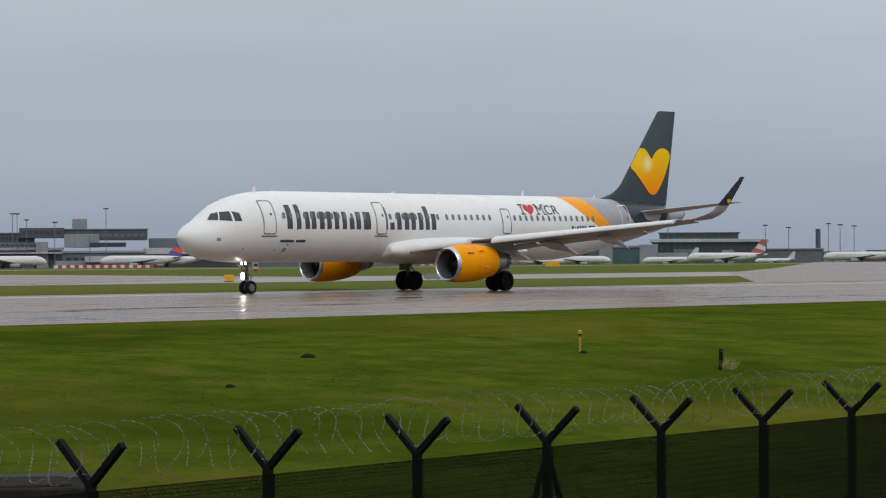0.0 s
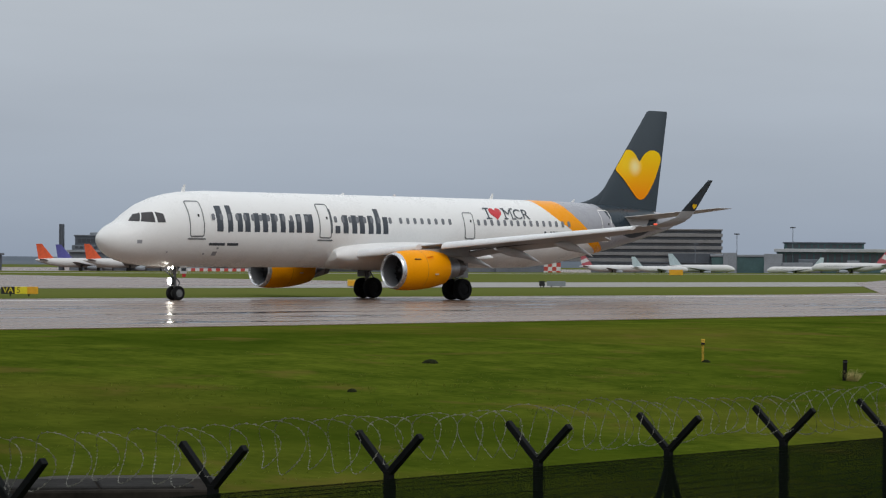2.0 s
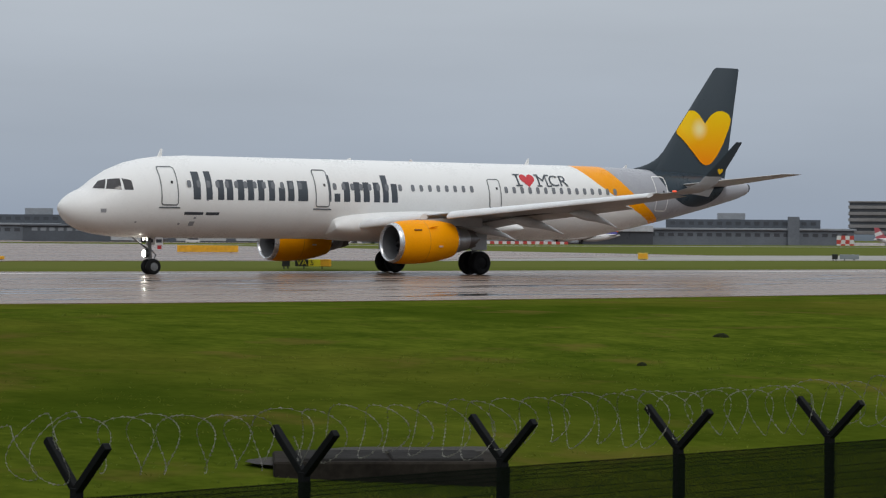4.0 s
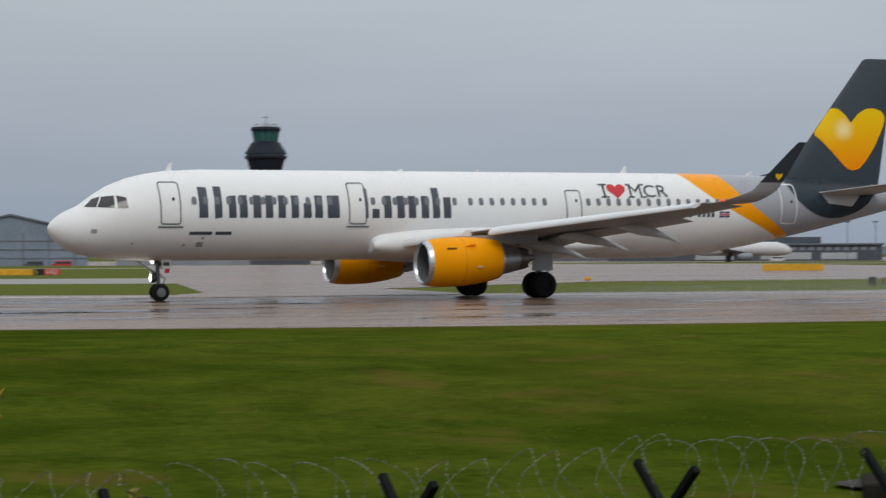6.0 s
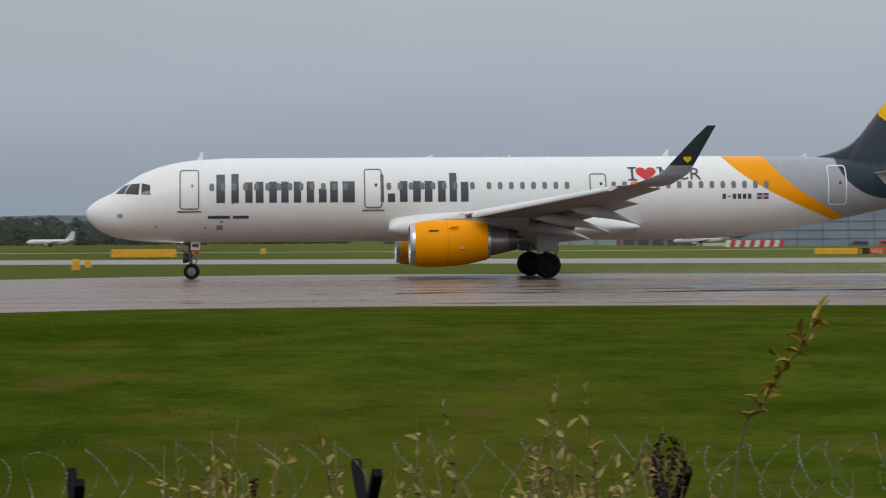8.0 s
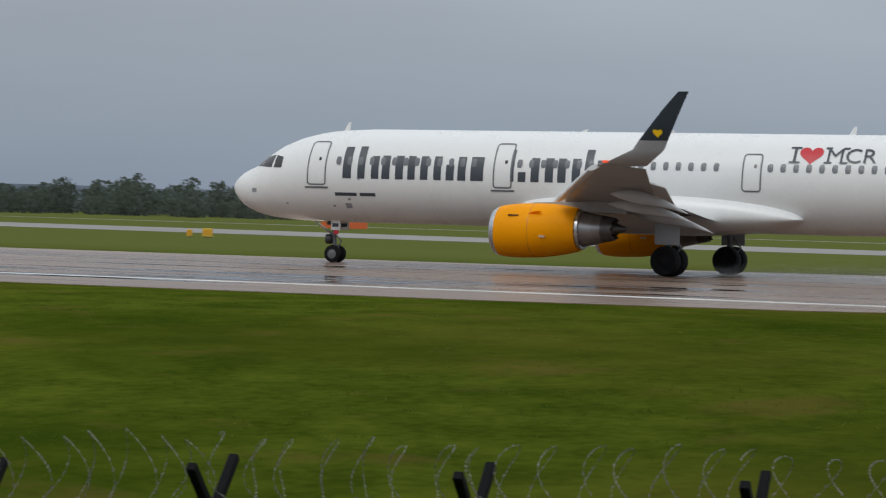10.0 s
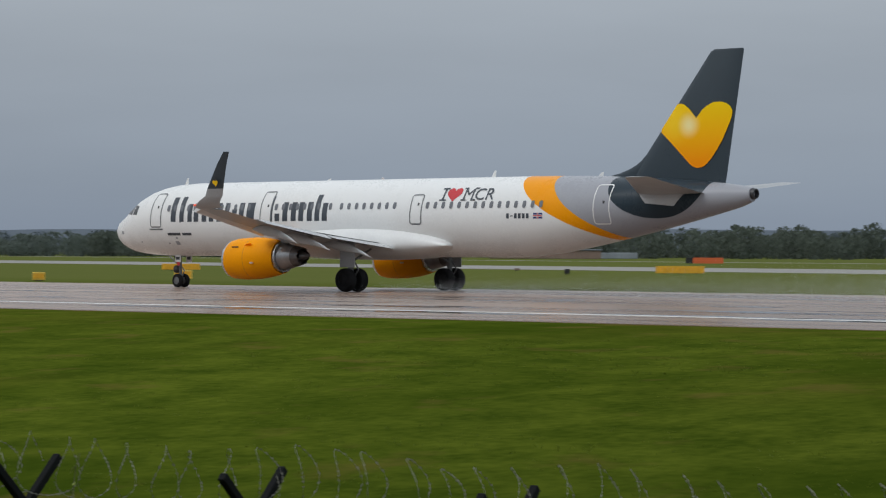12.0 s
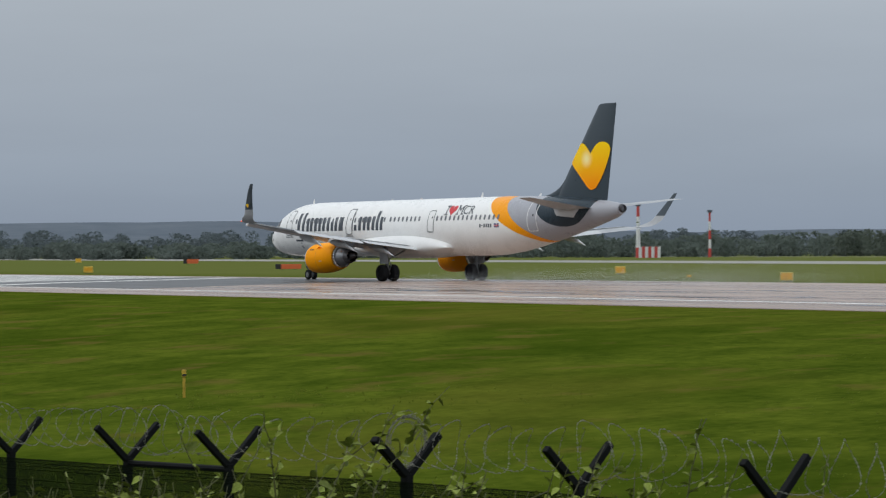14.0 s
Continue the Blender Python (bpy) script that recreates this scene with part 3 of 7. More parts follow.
first = part("cabin_window", window_shape(), M_PANE, plane, smooth=False)
stations = [6.1 + 0.533 * i for i in range(13)] + [14.57 + 0.533 * i for i in range(7)] + [18.6] + [19.4 + 0.54 * i for i in range(8)] + [25.45 + 0.533 * i for i in range(15)]
for k, x in enumerate(stations):
    ob = first if k == 0 else new("cabin_window", first.data)
    ob.parent, ob.location = plane, (x - 20, 0, 0)
# cockpit glazing
for quad in (((1.46, 4.15), (1.87, 4.13), (2.13, 4.60), (1.84, 4.50)), ((1.92, 4.13), (2.60, 4.09), (2.66, 4.64), (2.18, 4.59)), ((2.73, 4.09), (3.17, 4.09), (3.15, 4.55), (2.75, 4.64))):
    bm = bmesh.new()
    patch(bm, quad, 5, 5, 0.012)
    part("cockpit_window", bm, M_GLASS, plane, "dark cockpit pane")
# airline name as plain stems, type name and registration as bars
UNIT = 12.78 / (3.81 + 0.36 + 2.44)
cursor = 5.78
for wide, stems in ((0.58, ((0.29, 1.0, 0.17),)), (0.62, ((0.08, 1.06, 0.14), (0.42, 0.72, 0.14))), (0.62, ((0.06, 0.74, 0.15), (0.39, 0.74, 0.15))), (0.95, ((0.07, 0.74, 0.14), (0.38, 0.74, 0.14), (0.70, 0.74, 0.14))),
                    (0.56, ((0.05, 0.48, 0.15), (0.33, 0.74, 0.15))), (0.48, ((0.08, 0.74, 0.26),)), (0.36, ()), (0.60, ((0.04, 0.98, 0.18), (0.36, 0.30, 0.14))), (0.62, ((0.06, 0.74, 0.15), (0.39, 0.74, 0.15))),
                    (0.62, ((0.06, 0.74, 0.15), (0.39, 0.74, 0.15))), (0.60, ((0.06, 1.06, 0.14), (0.34, 0.70, 0.15)))):
    for at, tall, w in stems:
        bm = bmesh.new()
        bar(bm, cursor + (at - 0.012) * UNIT, cursor + (at + w + 0.03) * UNIT, 3.67, 3.67 + 1.36 * min(tall, 1.02), 0.009)
        part("name_bar", bm, M_TEXT, plane)
    cursor += wide * UNIT
for x0, x1, z0, z1 in ((5.9, 6.95, 2.92, 3.06), (7.1, 7.85, 2.92, 3.06)):
    bm = bmesh.new(); bar(bm, x0, x1, z0, z1)
    part("type_bar", bm, M_TEXT, plane)
for k in range(6):
    bm = bmesh.new(); bar(bm, 30.75 + 0.25 * k, 30.75 + 0.25 * k + 0.17, 3.73 + (0.1 if k == 1 else 0), 3.98 - (0.1 if k == 1 else 0))
    part("registration_bar", bm, M_TEXT, plane)
# small flag
bm = bmesh.new(); bar(bm, 32.45, 33.02, 3.72, 4.0, 0.006)
flag = part("flag", bm, paint("flag_blue", (0.02, 0.03, 0.16)), plane, "small national flag")
for col, g in ((M_WHITE, 0.05), (M_RED, 0.028)):
    bm = bmesh.new()
    bar(bm, 32.45, 33.02, 3.86 - g, 3.86 + g, 0.010 if g > 0.04 else 0.014)
    bar(bm, 32.735 - g, 32.735 + g, 3.72, 4.0, 0.010 if g > 0.04 else 0.014)
    part("flag_cross", bm, col, flag)


def heart_points(n=40):
    pts = []
    for k in range(n):
        a = 2 * math.pi * k / n
        pts.append((16 * math.sin(a) ** 3 / 32.0, (13 * math.cos(a) - 5 * math.cos(2 * a) - 2 * math.cos(3 * a) - math.cos(4 * a)) / 29.0))
    return pts


def fan_fill(bm, centre, ring, lay):
    c = bm.verts.new(lay(*centre))
    rows = [[bm.verts.new(lay(centre[0] + (x - centre[0]) * u, centre[1] + (z - centre[1]) * u)) for x, z in ring] for u in (0.12, 0.25, 0.4, 0.55, 0.7, 0.85, 1.0)]
    for i in range(len(ring)):
        j = (i + 1) % len(ring)
        bm.faces.new((c, rows[0][i], rows[0][j]))
        for p, q in zip(rows, rows[1:]):
            bm.faces.new((p[i], q[i], q[j], p[j]))


def lettering(body, size):
    """Flat outline letters as lists of 2D faces."""
    cu = bpy.data.curves.new("lettering", "FONT")
    cu.body, cu.size, cu.resolution_u = body, size, 3
    ob = bpy.data.objects.new("lettering", cu)
    me = bpy.data.meshes.new_from_object(ob)
    vs, fs = [tuple(v.co[:2]) for v in me.vertices], [tuple(p.vertices) for p in me.polygons]
    bpy.data.objects.remove(ob); bpy.data.meshes.remove(me); bpy.data.curves.remove(cu)
    return vs, fs


def letters_on(body, size, lay):
    vs, fs = lettering(body, size)
    bm = bmesh.new()
    bv = [bm.verts.new(lay(*v)) for v in vs]
    for f in fs:
        try:
            bm.faces.new([bv[i] for i in f])
        except ValueError:
            pass
    return bm


bm = bmesh.new()
fan_fill(bm, (27.06, 5.0), [(27.06 + 0.98 * x, 4.99 + 0.72 * z) for x, z in heart_points()], lambda x, z: skin(x, z, 0.012))
part("red_heart", bm, M_RED, plane, "red painted heart")
part("slogan_letter", letters_on("I", 0.82, lambda x, z: skin(26.24 + x * 1.5, 4.68 + z, 0.03)), M_TEXT, plane, smooth=False)
part("slogan_letters", letters_on("MCR", 0.82, lambda x, z: skin(27.66 + x * 1.22, 4.68 + z, 0.03)), M_TEXT, plane, smooth=False)
for x, z, w in ((26.40, 4.66, 0.22), (26.40, 5.24, 0.22), (27.78, 4.66, 0.16), (28.42, 4.66, 0.16), (27.74, 5.24, 0.13), (28.46, 5.24, 0.13)):
    bm = bmesh.new(); bar(bm, x - w, x + w, z - 0.02, z + 0.05, 0.03)
    part("serif_bar", bm, M_TEXT, plane)
for x, z, w in ((1.70, 3.08, 0.13), (6.45, 2.5, 0.15), (6.55, 2.78, 0.07), (5.75, 2.48, 0.06), (7.1, 3.66, 0.06), (3.4, 2.55, 0.05)):
    bm = bmesh.new(); bar(bm, x - w, x + w, z - w * 0.7, z + w * 0.7, 0.008)
    part("service_panel", bm, M_GREY, plane)

# pale sealing plate round the tailplane root
bm = bmesh.new()
patch(bm, ((38.9, 4.42), (40.4, 4.28), (41.0, 4.95), (38.4, 4.98)), 8, 4, 0.012)
part("tailplane_seal", bm, paint("seal_grey", (0.52, 0.53, 0.54)), plane, "pale plate at the tailplane root")

# tail emblem
M_EMBLEM = paint("emblem_yellow", (0.82, 0.42, 0.01), 0.45, spec=0.08)
n_, l_ = M_EMBLEM.node_tree.nodes, M_EMBLEM.node_tree.links
co_, gr_, sp_, mr_ = n_.new("ShaderNodeTexCoord"), n_.new("ShaderNodeValToRGB"), n_.new("ShaderNodeSeparateXYZ"), n_.new("ShaderNodeMapRange")
l_.new(co_.outputs["Object"], sp_.inputs[0]); l_.new(sp_.outputs["Z"], mr_.inputs[0])
mr_.inputs["From Min"].default_value, mr_.inputs["From Max"].default_value = 6.0, 9.0
l_.new(mr_.outputs[0], gr_.inputs[0])
gr_.color_ramp.elements[0].color, gr_.color_ramp.elements[1].color = (0.93, 0.25, 0.002, 1), (0.98, 0.62, 0.006, 1)
# a sunny lobe and a glint where the two lobes overlap, as painted
tone = gr_.outputs[0]
for cx, cz, radius, amount, colour in ((39.75, 8.25, 1.25, 0.65, (0.98, 0.66, 0.03, 1)), (40.55, 8.15, 0.75, 0.9, (1.0, 0.86, 0.42, 1))):
    ds_, fall_, mix_ = n_.new("ShaderNodeVectorMath"), n_.new("ShaderNodeMapRange"), n_.new("ShaderNodeMix")
    flat_ = n_.new("ShaderNodeCombineXYZ")
    l_.new(sp_.outputs["X"], flat_.inputs["X"]); l_.new(sp_.outputs["Z"], flat_.inputs["Z"])
    ds_.operation = "DISTANCE"
    ds_.inputs[1].default_value = (cx - X0, 0, cz)
    l_.new(flat_.outputs[0], ds_.inputs[0])
    fall_.inputs["From Min"].default_value, fall_.inputs["From Max"].default_value = 0.0, radius
    fall_.inputs["To Min"].default_value, fall_.inputs["To Max"].default_value = amount, 0.0
    fall_.interpolation_type = "SMOOTHSTEP"
    l_.new(ds_.outputs["Value"], fall_.inputs[0])
    mix_.data_type = "RGBA"
    mix_.inputs[7].default_value = colour
    l_.new(fall_.outputs[0], mix_.inputs[0]); l_.new(tone, mix_.inputs[6])
    tone = mix_.outputs[2]
l_.new(tone, n_["Principled BSDF"].inputs["Base Color"])


def fin_side(x, z, off):
    """A point of the port face of the fin."""
    k = (z - 5.85) / 5.75
    le, te, th = 37.2 + 4.52 * k, 42.7 + 0.92 * k, 0.28 - 0.18 * k
    t = max(0.004, min(0.99, (x - le) / (te - le)))
    y = th * 1.9 * 2.6 * (0.2969 * math.sqrt(t) - 0.126 * t - 0.3516 * t * t + 0.2843 * t ** 3 - 0.1036 * t ** 4)
    return Vector((max(x, le) - X0, -y - off, z))


bm = bmesh.new()
LOBES = ((40.97, 8.47), (41.4, 8.95), (41.9, 9.2), (42.4, 9.22), (42.85, 9.05), (43.02, 8.75), (42.92, 8.35), (42.4, 7.3), (41.85, 6.55), (41.45, 6.18), (41.07, 6.08), (40.7, 6.2), (40.2, 6.68), (39.5, 7.34), (38.7, 8.0), (38.9, 8.6), (39.7, 9.15), (40.15, 9.2), (40.55, 8.95))
rim = []
for k, p in enumerate(LOBES):
    q = LOBES[(k + 1) % len(LOBES)]
    rim += [(p[0] + (q[0] - p[0]) * u / 4, p[1] + (q[1] - p[1]) * u / 4) for u in range(4)]
soft_rim = [p if k == 0 else ((rim[k - 1][0] + p[0] + rim[(k + 1) % len(rim)][0]) / 3, (rim[k - 1][1] + p[1] + rim[(k + 1) % len(rim)][1]) / 3) for k, p in enumerate(rim)]
fan_fill(bm, (41.0, 7.6), soft_rim, lambda x, z: fin_side(x, z, 0.035))
part("tail_emblem", bm, M_EMBLEM, plane, "yellow to orange heart emblem")
bm = bmesh.new()
fan_fill(bm, (26.4, 5.22), [(26.4 + 0.36 * x, 5.2 + 0.30 * z) for x, z in heart_points(20)], lambda x, z: Vector((x - X0, -17.62 - (z - 5.2) * 0.25 - 0.05, z)))
part("wingtip_emblem", bm, M_BADGE, plane)

# belly fairing
bm = bmesh.new()
rings = []
for k in range(33):
    u = (1 - math.cos(math.pi * k / 32)) / 2
    x = 14.55 + 12.2 * u
    g = max(0.02, abs(math.sin(math.pi * u)) ** (0.21 if u < 0.5 else 0.5))
    rings.append([Vector((x - X0, 2.2 * g ** 0.08 * math.copysign(abs(math.cos(a)) ** (0.32 if math.sin(a) > 0 else 0.75), math.cos(a)), 2.38 + 0.10 * math.sin(math.pi * u) + (0.86 * math.sin(a) if math.sin(a) < 0 else 0.98 * math.sin(a)) * g)) for a in [2 * math.pi * i / 32 for i in range(32)]])
loft(bm, rings)
part("belly_fairing", bm, M_WHITE, plane)

# engines
M_INLET = material("inlet_lining", (0.13, 0.135, 0.145), 0.5, 0.2)
M_CORE = material("bare_core_metal", (0.36, 0.36, 0.37), 0.33, 0.85, vary=0.2)
for side in (-1, 1):
    c = (-X0, side * 5.75, 1.69)
    tilt = lambda a: 0.04 * (a - 17)
    engine = empty("engine")
    engine.parent = plane
    bm = bmesh.new()
    lathe(bm, [(15.53, 1.003), (15.78, 1.045), (16.1, 1.075), (16.5, 1.09), (17.2, 1.09), (17.8, 1.05), (18.3, 0.985), (18.7, 0.91), (18.92, 0.86), (18.90, 0.82), (18.5, 0.80)], c, 40, drop=tilt)
    cowl = part("cowling", bm, M_ORANGE, engine, "orange painted fan cowling")
    bm = bmesh.new()
    lathe(bm, [(15.45, 0.83), (15.36, 0.85), (15.31, 0.88), (15.30, 0.905), (15.34, 0.945), (15.42, 0.975), (15.535, 1.004)], c, 40, drop=tilt)
    part("intake_lip", bm, M_METAL, engine, "polished metal intake lip")
    bm = bmesh.new()
    lathe(bm, [(16.33, 0.815), (15.8, 0.81), (15.44, 0.832)], c, 40, drop=tilt)
    part("intake_duct", bm, M_INLET, engine, "grey acoustic intake lining")
    bm = bmesh.new()
    lathe(bm, [(16.32, 0.81), (16.34, 0.0)], c, 40, drop=tilt)
    part("fan_face", bm, M_DARKMETAL, engine)
    for k in range(18):
        a = 2 * math.pi * k / 18
        bm = bmesh.new()
        r0, r1 = 0.2, 0.79
        d, e = Vector((0, math.cos(a), math.sin(a))), Vector((0, -math.sin(a), math.cos(a)))
        o = Vector((16.2 - X0, side * 5.75, 1.69 + tilt(16.2)))
        q = [o + d * r0 - e * 0.03 + Vector((0.1, 0, 0)), o + d * r0 + e * 0.03, o + d * r1 + e * 0.13 - Vector((0.02, 0, 0)), o + d * r1 - e * 0.02 + Vector((0.12, 0, 0))]
        f = bm.faces.new([bm.verts.new(p) for p in q])
        bmesh.ops.solidify(bm, geom=[f], thickness=0.01)
        part("fan_blade", bm, M_DARKMETAL, engine, smooth=False)
    bm = bmesh.new()
    lathe(bm, [(15.75, 0.0), (15.9, 0.12), (16.2, 0.24)], c, 20, drop=tilt)
    part("spinner", bm, M_DARKMETAL, engine)
    bm = bmesh.new()
    lathe(bm, [(18.55, 0.80), (18.93, 0.80), (19.05, 0.79), (19.06, 0.70), (18.6, 0.70)], c, 36, drop=tilt)
    part("fan_nozzle", bm, M_METAL, engine)
    bm = bmesh.new()
    lathe(bm, [(18.4, 0.72), (18.9, 0.71), (19.5, 0.62), (19.92, 0.53)], c, 36, drop=tilt)
    part("core_cowl", bm, M_CORE, engine, "bare metal core cowl")
    bm = bmesh.new()
    teeth = lambda k: 0.13 * (1 - abs((k % 4) - 2) / 2)
    loft(bm, [[Vector((a + (teeth(k) if a > 20.2 else 0) - X0, c[1] + r * math.cos(math.pi * k / 20), c[2] + tilt(a) + r * math.sin(math.pi * k / 20))) for k in range(40)] for a, r in ((19.9, 0.535), (19.94, 0.53), (20.3, 0.445), (20.31, 0.415), (19.95, 0.42))], cap0=False, cap1=False)
    part("core_nozzle", bm, M_EXHAUST, engine, "dark heat-stained exhaust nozzle")
    bm = bmesh.new()
    lathe(bm, [(19.9, 0.30), (20.3, 0.26), (20.8, 0.10), (20.9, 0.0)], c, 24, drop=tilt)
    part("exhaust_plug", bm, M_EXHAUST, engine)
    bm = bmesh.new()
    ys = side * 5.75
    loft(bm, [[Vector((x - X0, ys + w, z)) for x, z, w in ((16.9, zz, -0.12), (16.9, zz, 0.12))] + [Vector((20.9 - X0, ys + 0.16, z2)), Vector((20.9 - X0, ys - 0.16, z2))] for zz, z2 in ((2.6, 2.42), (2.72, 2.72), (2.80, 2.95))])
    part("pylon", bm, M_WING, engine)
    bm = bmesh.new()
    f = bm.faces.new([bm.verts.new(Vector((x - X0, side * 5.75 - 0.83 - g, z))) for x, z, g in ((16.9, 2.32, 0.0), (17.55, 2.42, 0.0), (17.55, 2.47, 0.17), (17.25, 2.43, 0.15))])
    bmesh.ops.solidify(bm, geom=[f], thickness=0.03)
    part("strake", bm, M_ORANGE, engine, smooth=False)
    bm = bmesh.new()
    box(bm, 17.55 - X0, side * 5.75 - 1.072, 1.42, 17.8 - X0, side * 5.75 - 1.03, 1.5)
    part("data_plate", bm, paint("plate_cream", (0.6, 0.42, 0.3)), cowl, smooth=False)
    bm = bmesh.new()
    lathe(bm, [(17.02, 1.0), (17.02, 1.0925), (17.05, 1.0925), (17.05, 1.0)], c, 40, drop=tilt)
    part("cowl_joint", bm, paint("joint_brown", (0.58, 0.20, 0.005)), cowl)
    bm = bmesh.new()
    box(bm, 16.15 - X0, side * 5.75 - 0.96, 2.24, 16.6 - X0, side * 5.75 - 0.90, 2.31, 0.01)
    part("vent_slot", bm, paint("vent_brown", (0.18, 0.07, 0.01)), cowl, smooth=False)

# flaps, their track fairings and slats
M_SLAT = material("slat_grey", (0.74, 0.75, 0.76), 0.35, vary=0.08, scale=1.2, fine=16)
M_FLAP = material("flap_grey", (0.50, 0.51, 0.52), 0.4, vary=0.1, scale=1.2, fine=16)
for side in (-1, 1):
    for y0, y1, lead0, lead1, z0, z1, ch in ((2.15, 6.3, 22.25, 22.3, 2.48, 2.92, 1.15), (6.5, 12.9, 22.35, 24.3, 2.95, 3.6, 0.85)):
        bm = bmesh.new()
        loft(bm, [foil((lead0 - X0, side * y0, z0), (lead0 + ch - X0, side * y0, z0 - 0.28), 0.08), foil((lead1 - X0, side * y1, z1), (lead1 + ch * 0.85 - X0, side * y1, z1 - 0.22), 0.06)])
        part("flap", bm, M_FLAP, plane, "extended trailing-edge flap")
        # dark strip stands in for the shade in the gap ahead of the flap
        bm = bmesh.new()
        loft(bm, [foil((lead0 - 0.75 - X0, side * y0, z0 - 0.06), (lead0 + 0.2 - X0, side * y0, z0 - 0.02), 0.05), foil((lead1 - 0.6 - X0, side * y1, z1 - 0.05), (lead1 + 0.15 - X0, side * y1, z1 - 0.02), 0.04)])
        part("flap_gap_shade", bm, M_DARKMETAL, plane, "dark strip for the shaded gap ahead of the flap")
    for y, x0, x1, z in ((4.6, 20.6, 24.1, 2.55), (8.0, 20.9, 24.5, 2.9), (11.2, 22.2, 25.35, 3.25)):
        bm = bmesh.new()
        rings = []
        for k in range(11):
            u = k / 10
            r = max(0.01, (u / 0.35) ** 0.6 if u < 0.35 else (1 - (u - 0.35) / 0.65) ** 0.85)
            rings.append([Vector((x0 + (x1 - x0) * u - X0, side * y + 0.18 * r * math.cos(a), z - 0.10 - 0.70 * u * u + 0.28 * r * math.sin(a))) for a in [2 * math.pi * i / 14 for i in range(14)]])
        loft(bm, rings)
        part("flap_fairing", bm, M_FLAP, plane)
    for y0, y1, xa, xb, za, zb, t0, t1 in ((6.6, 16.0, 18.45, 23.45, 3.08, 4.03, 0.24, 0.13), (2.15, 5.2, 16.2, 17.8, 2.62, 2.92, 0.30, 0.26)):
        bm = bmesh.new()
        drop = lambda y: -0.3 * max(0.0, y - 6.6) / 11.4 if side > 0 else 0.0
        loft(bm, [foil((xa - 0.30 - X0, side * y0, za - 0.16 + drop(y0)), (xa + 0.45 - X0, side * y0, za + 0.16 + drop(y0)), t0 * 1.35), foil((xb - 0.24 - X0, side * y1, zb - 0.08 + drop(y1)), (xb + 0.36 - X0, side * y1, zb + 0.12 + drop(y1)), t1 * 1.5)])
        part("slat", bm, M_SLAT, plane, "pale leading-edge slat")

# landing gear
M_HUB = material("dark_hub", (0.012, 0.012, 0.013), 0.7, vary=0.2, spec=0.15)
M_STRUT = material("gear_grey", (0.15, 0.155, 0.16), 0.45, 0.2)


def wheel(parent, x, y, r, w, hub):
    bm = bmesh.new()
    lathe(bm, [(-w / 2, r * 0.55), (-w / 2, r * 0.86), (-w * 0.36, r * 0.97), (-w * 0.18, r), (w * 0.18, r), (w * 0.36, r * 0.97), (w / 2, r * 0.86), (w / 2, r * 0.55)], (x - X0, y, r), 28, axis="y")
    tyre = part("tyre", bm, M_TYRE, parent)
    bm = bmesh.new()
    lathe(bm, [(-w * 0.46, 0.02), (-w * 0.44, r * 0.2), (-w * 0.34, r * 0.5), (-w * 0.47, r * 0.56), (w * 0.47, r * 0.56), (w * 0.34, r * 0.5), (w * 0.44, r * 0.2), (w * 0.46, 0.02)], (x - X0, y, r), 20, axis="y")
    part("wheel_rim", bm, hub, parent)


nose_gear = empty("nose_gear")
nose_gear.parent = plane
for y in (-0.25, 0.25):
    wheel(nose_gear, 5.07, y, 0.385, 0.22, M_STRUT)
bm = bmesh.new(); rod(bm, (5.07 - X0, 0, 0.38), (4.95 - X0, 0, 2.0), 0.085, 0.1, 14); rod(bm, (5.07 - X0, -0.3, 0.385), (5.07 - X0, 0.3, 0.385), 0.06)
part("strut", bm, M_STRUT, nose_gear)
bm = bmesh.new(); rod(bm, (4.95 - X0, 0, 1.2), (3.9 - X0, 0, 1.9), 0.045); rod(bm, (5.2 - X0, 0, 0.65), (5.35 - X0, 0, 0.95), 0.03); rod(bm, (5.35 - X0, 0, 0.95), (5.1 - X0, 0, 1.2), 0.03)
part("drag_brace", bm, M_STRUT, nose_gear)
for y in (-0.42, 0.42):
    bm = bmesh.new(); box(bm, 5.05 - X0, y - 0.02, 1.42, 5.5 - X0, y + 0.02, 1.85, 0.01)
    gd = part("gear_door", bm, M_WHITE, nose_gear, smooth=False)
    bm = bmesh.new(); box(bm, 5.12 - X0, y - 0.026, 1.56, 5.42 - X0, y + 0.026, 1.72)
    part("marking_bar", bm, M_TEXT, gd, smooth=False)
bm = bmesh.new(); box(bm, 5.2 - X0, -0.435, 1.24, 5.42 - X0, -0.41, 1.42)
part("red_tag", bm, M_RED, nose_gear, smooth=False)
M_LAMP = material("lit_lamp", (0.9, 0.88, 0.8), 0.3, emit=(1.0, 0.96, 0.86), strength=45.0)
for y, z, r in ((-0.16, 1.72, 0.07), (0.16, 1.72, 0.07), (0.0, 1.02, 0.2)):
    bm = bmesh.new(); lathe(bm, [(0.03, r * 1.02), (-0.12 * r / 0.2, r * 1.04), (-0.12 * r / 0.2, r * 1.12), (0.06, r * 1.1), (0.14, r * 0.9), (0.2, r * 0.3)], (4.78 - X0, y, z), 18)
    lamp = part("taxi_light", bm, M_DARKMETAL, nose_gear, "lit nose-gear lamp")
    bm = bmesh.new(); lathe(bm, [(-0.02, 0.0), (-0.015, r * 0.6), (-0.005, r)], (4.78 - X0, y, z), 18)
    part("lens", bm, M_LAMP, lamp)
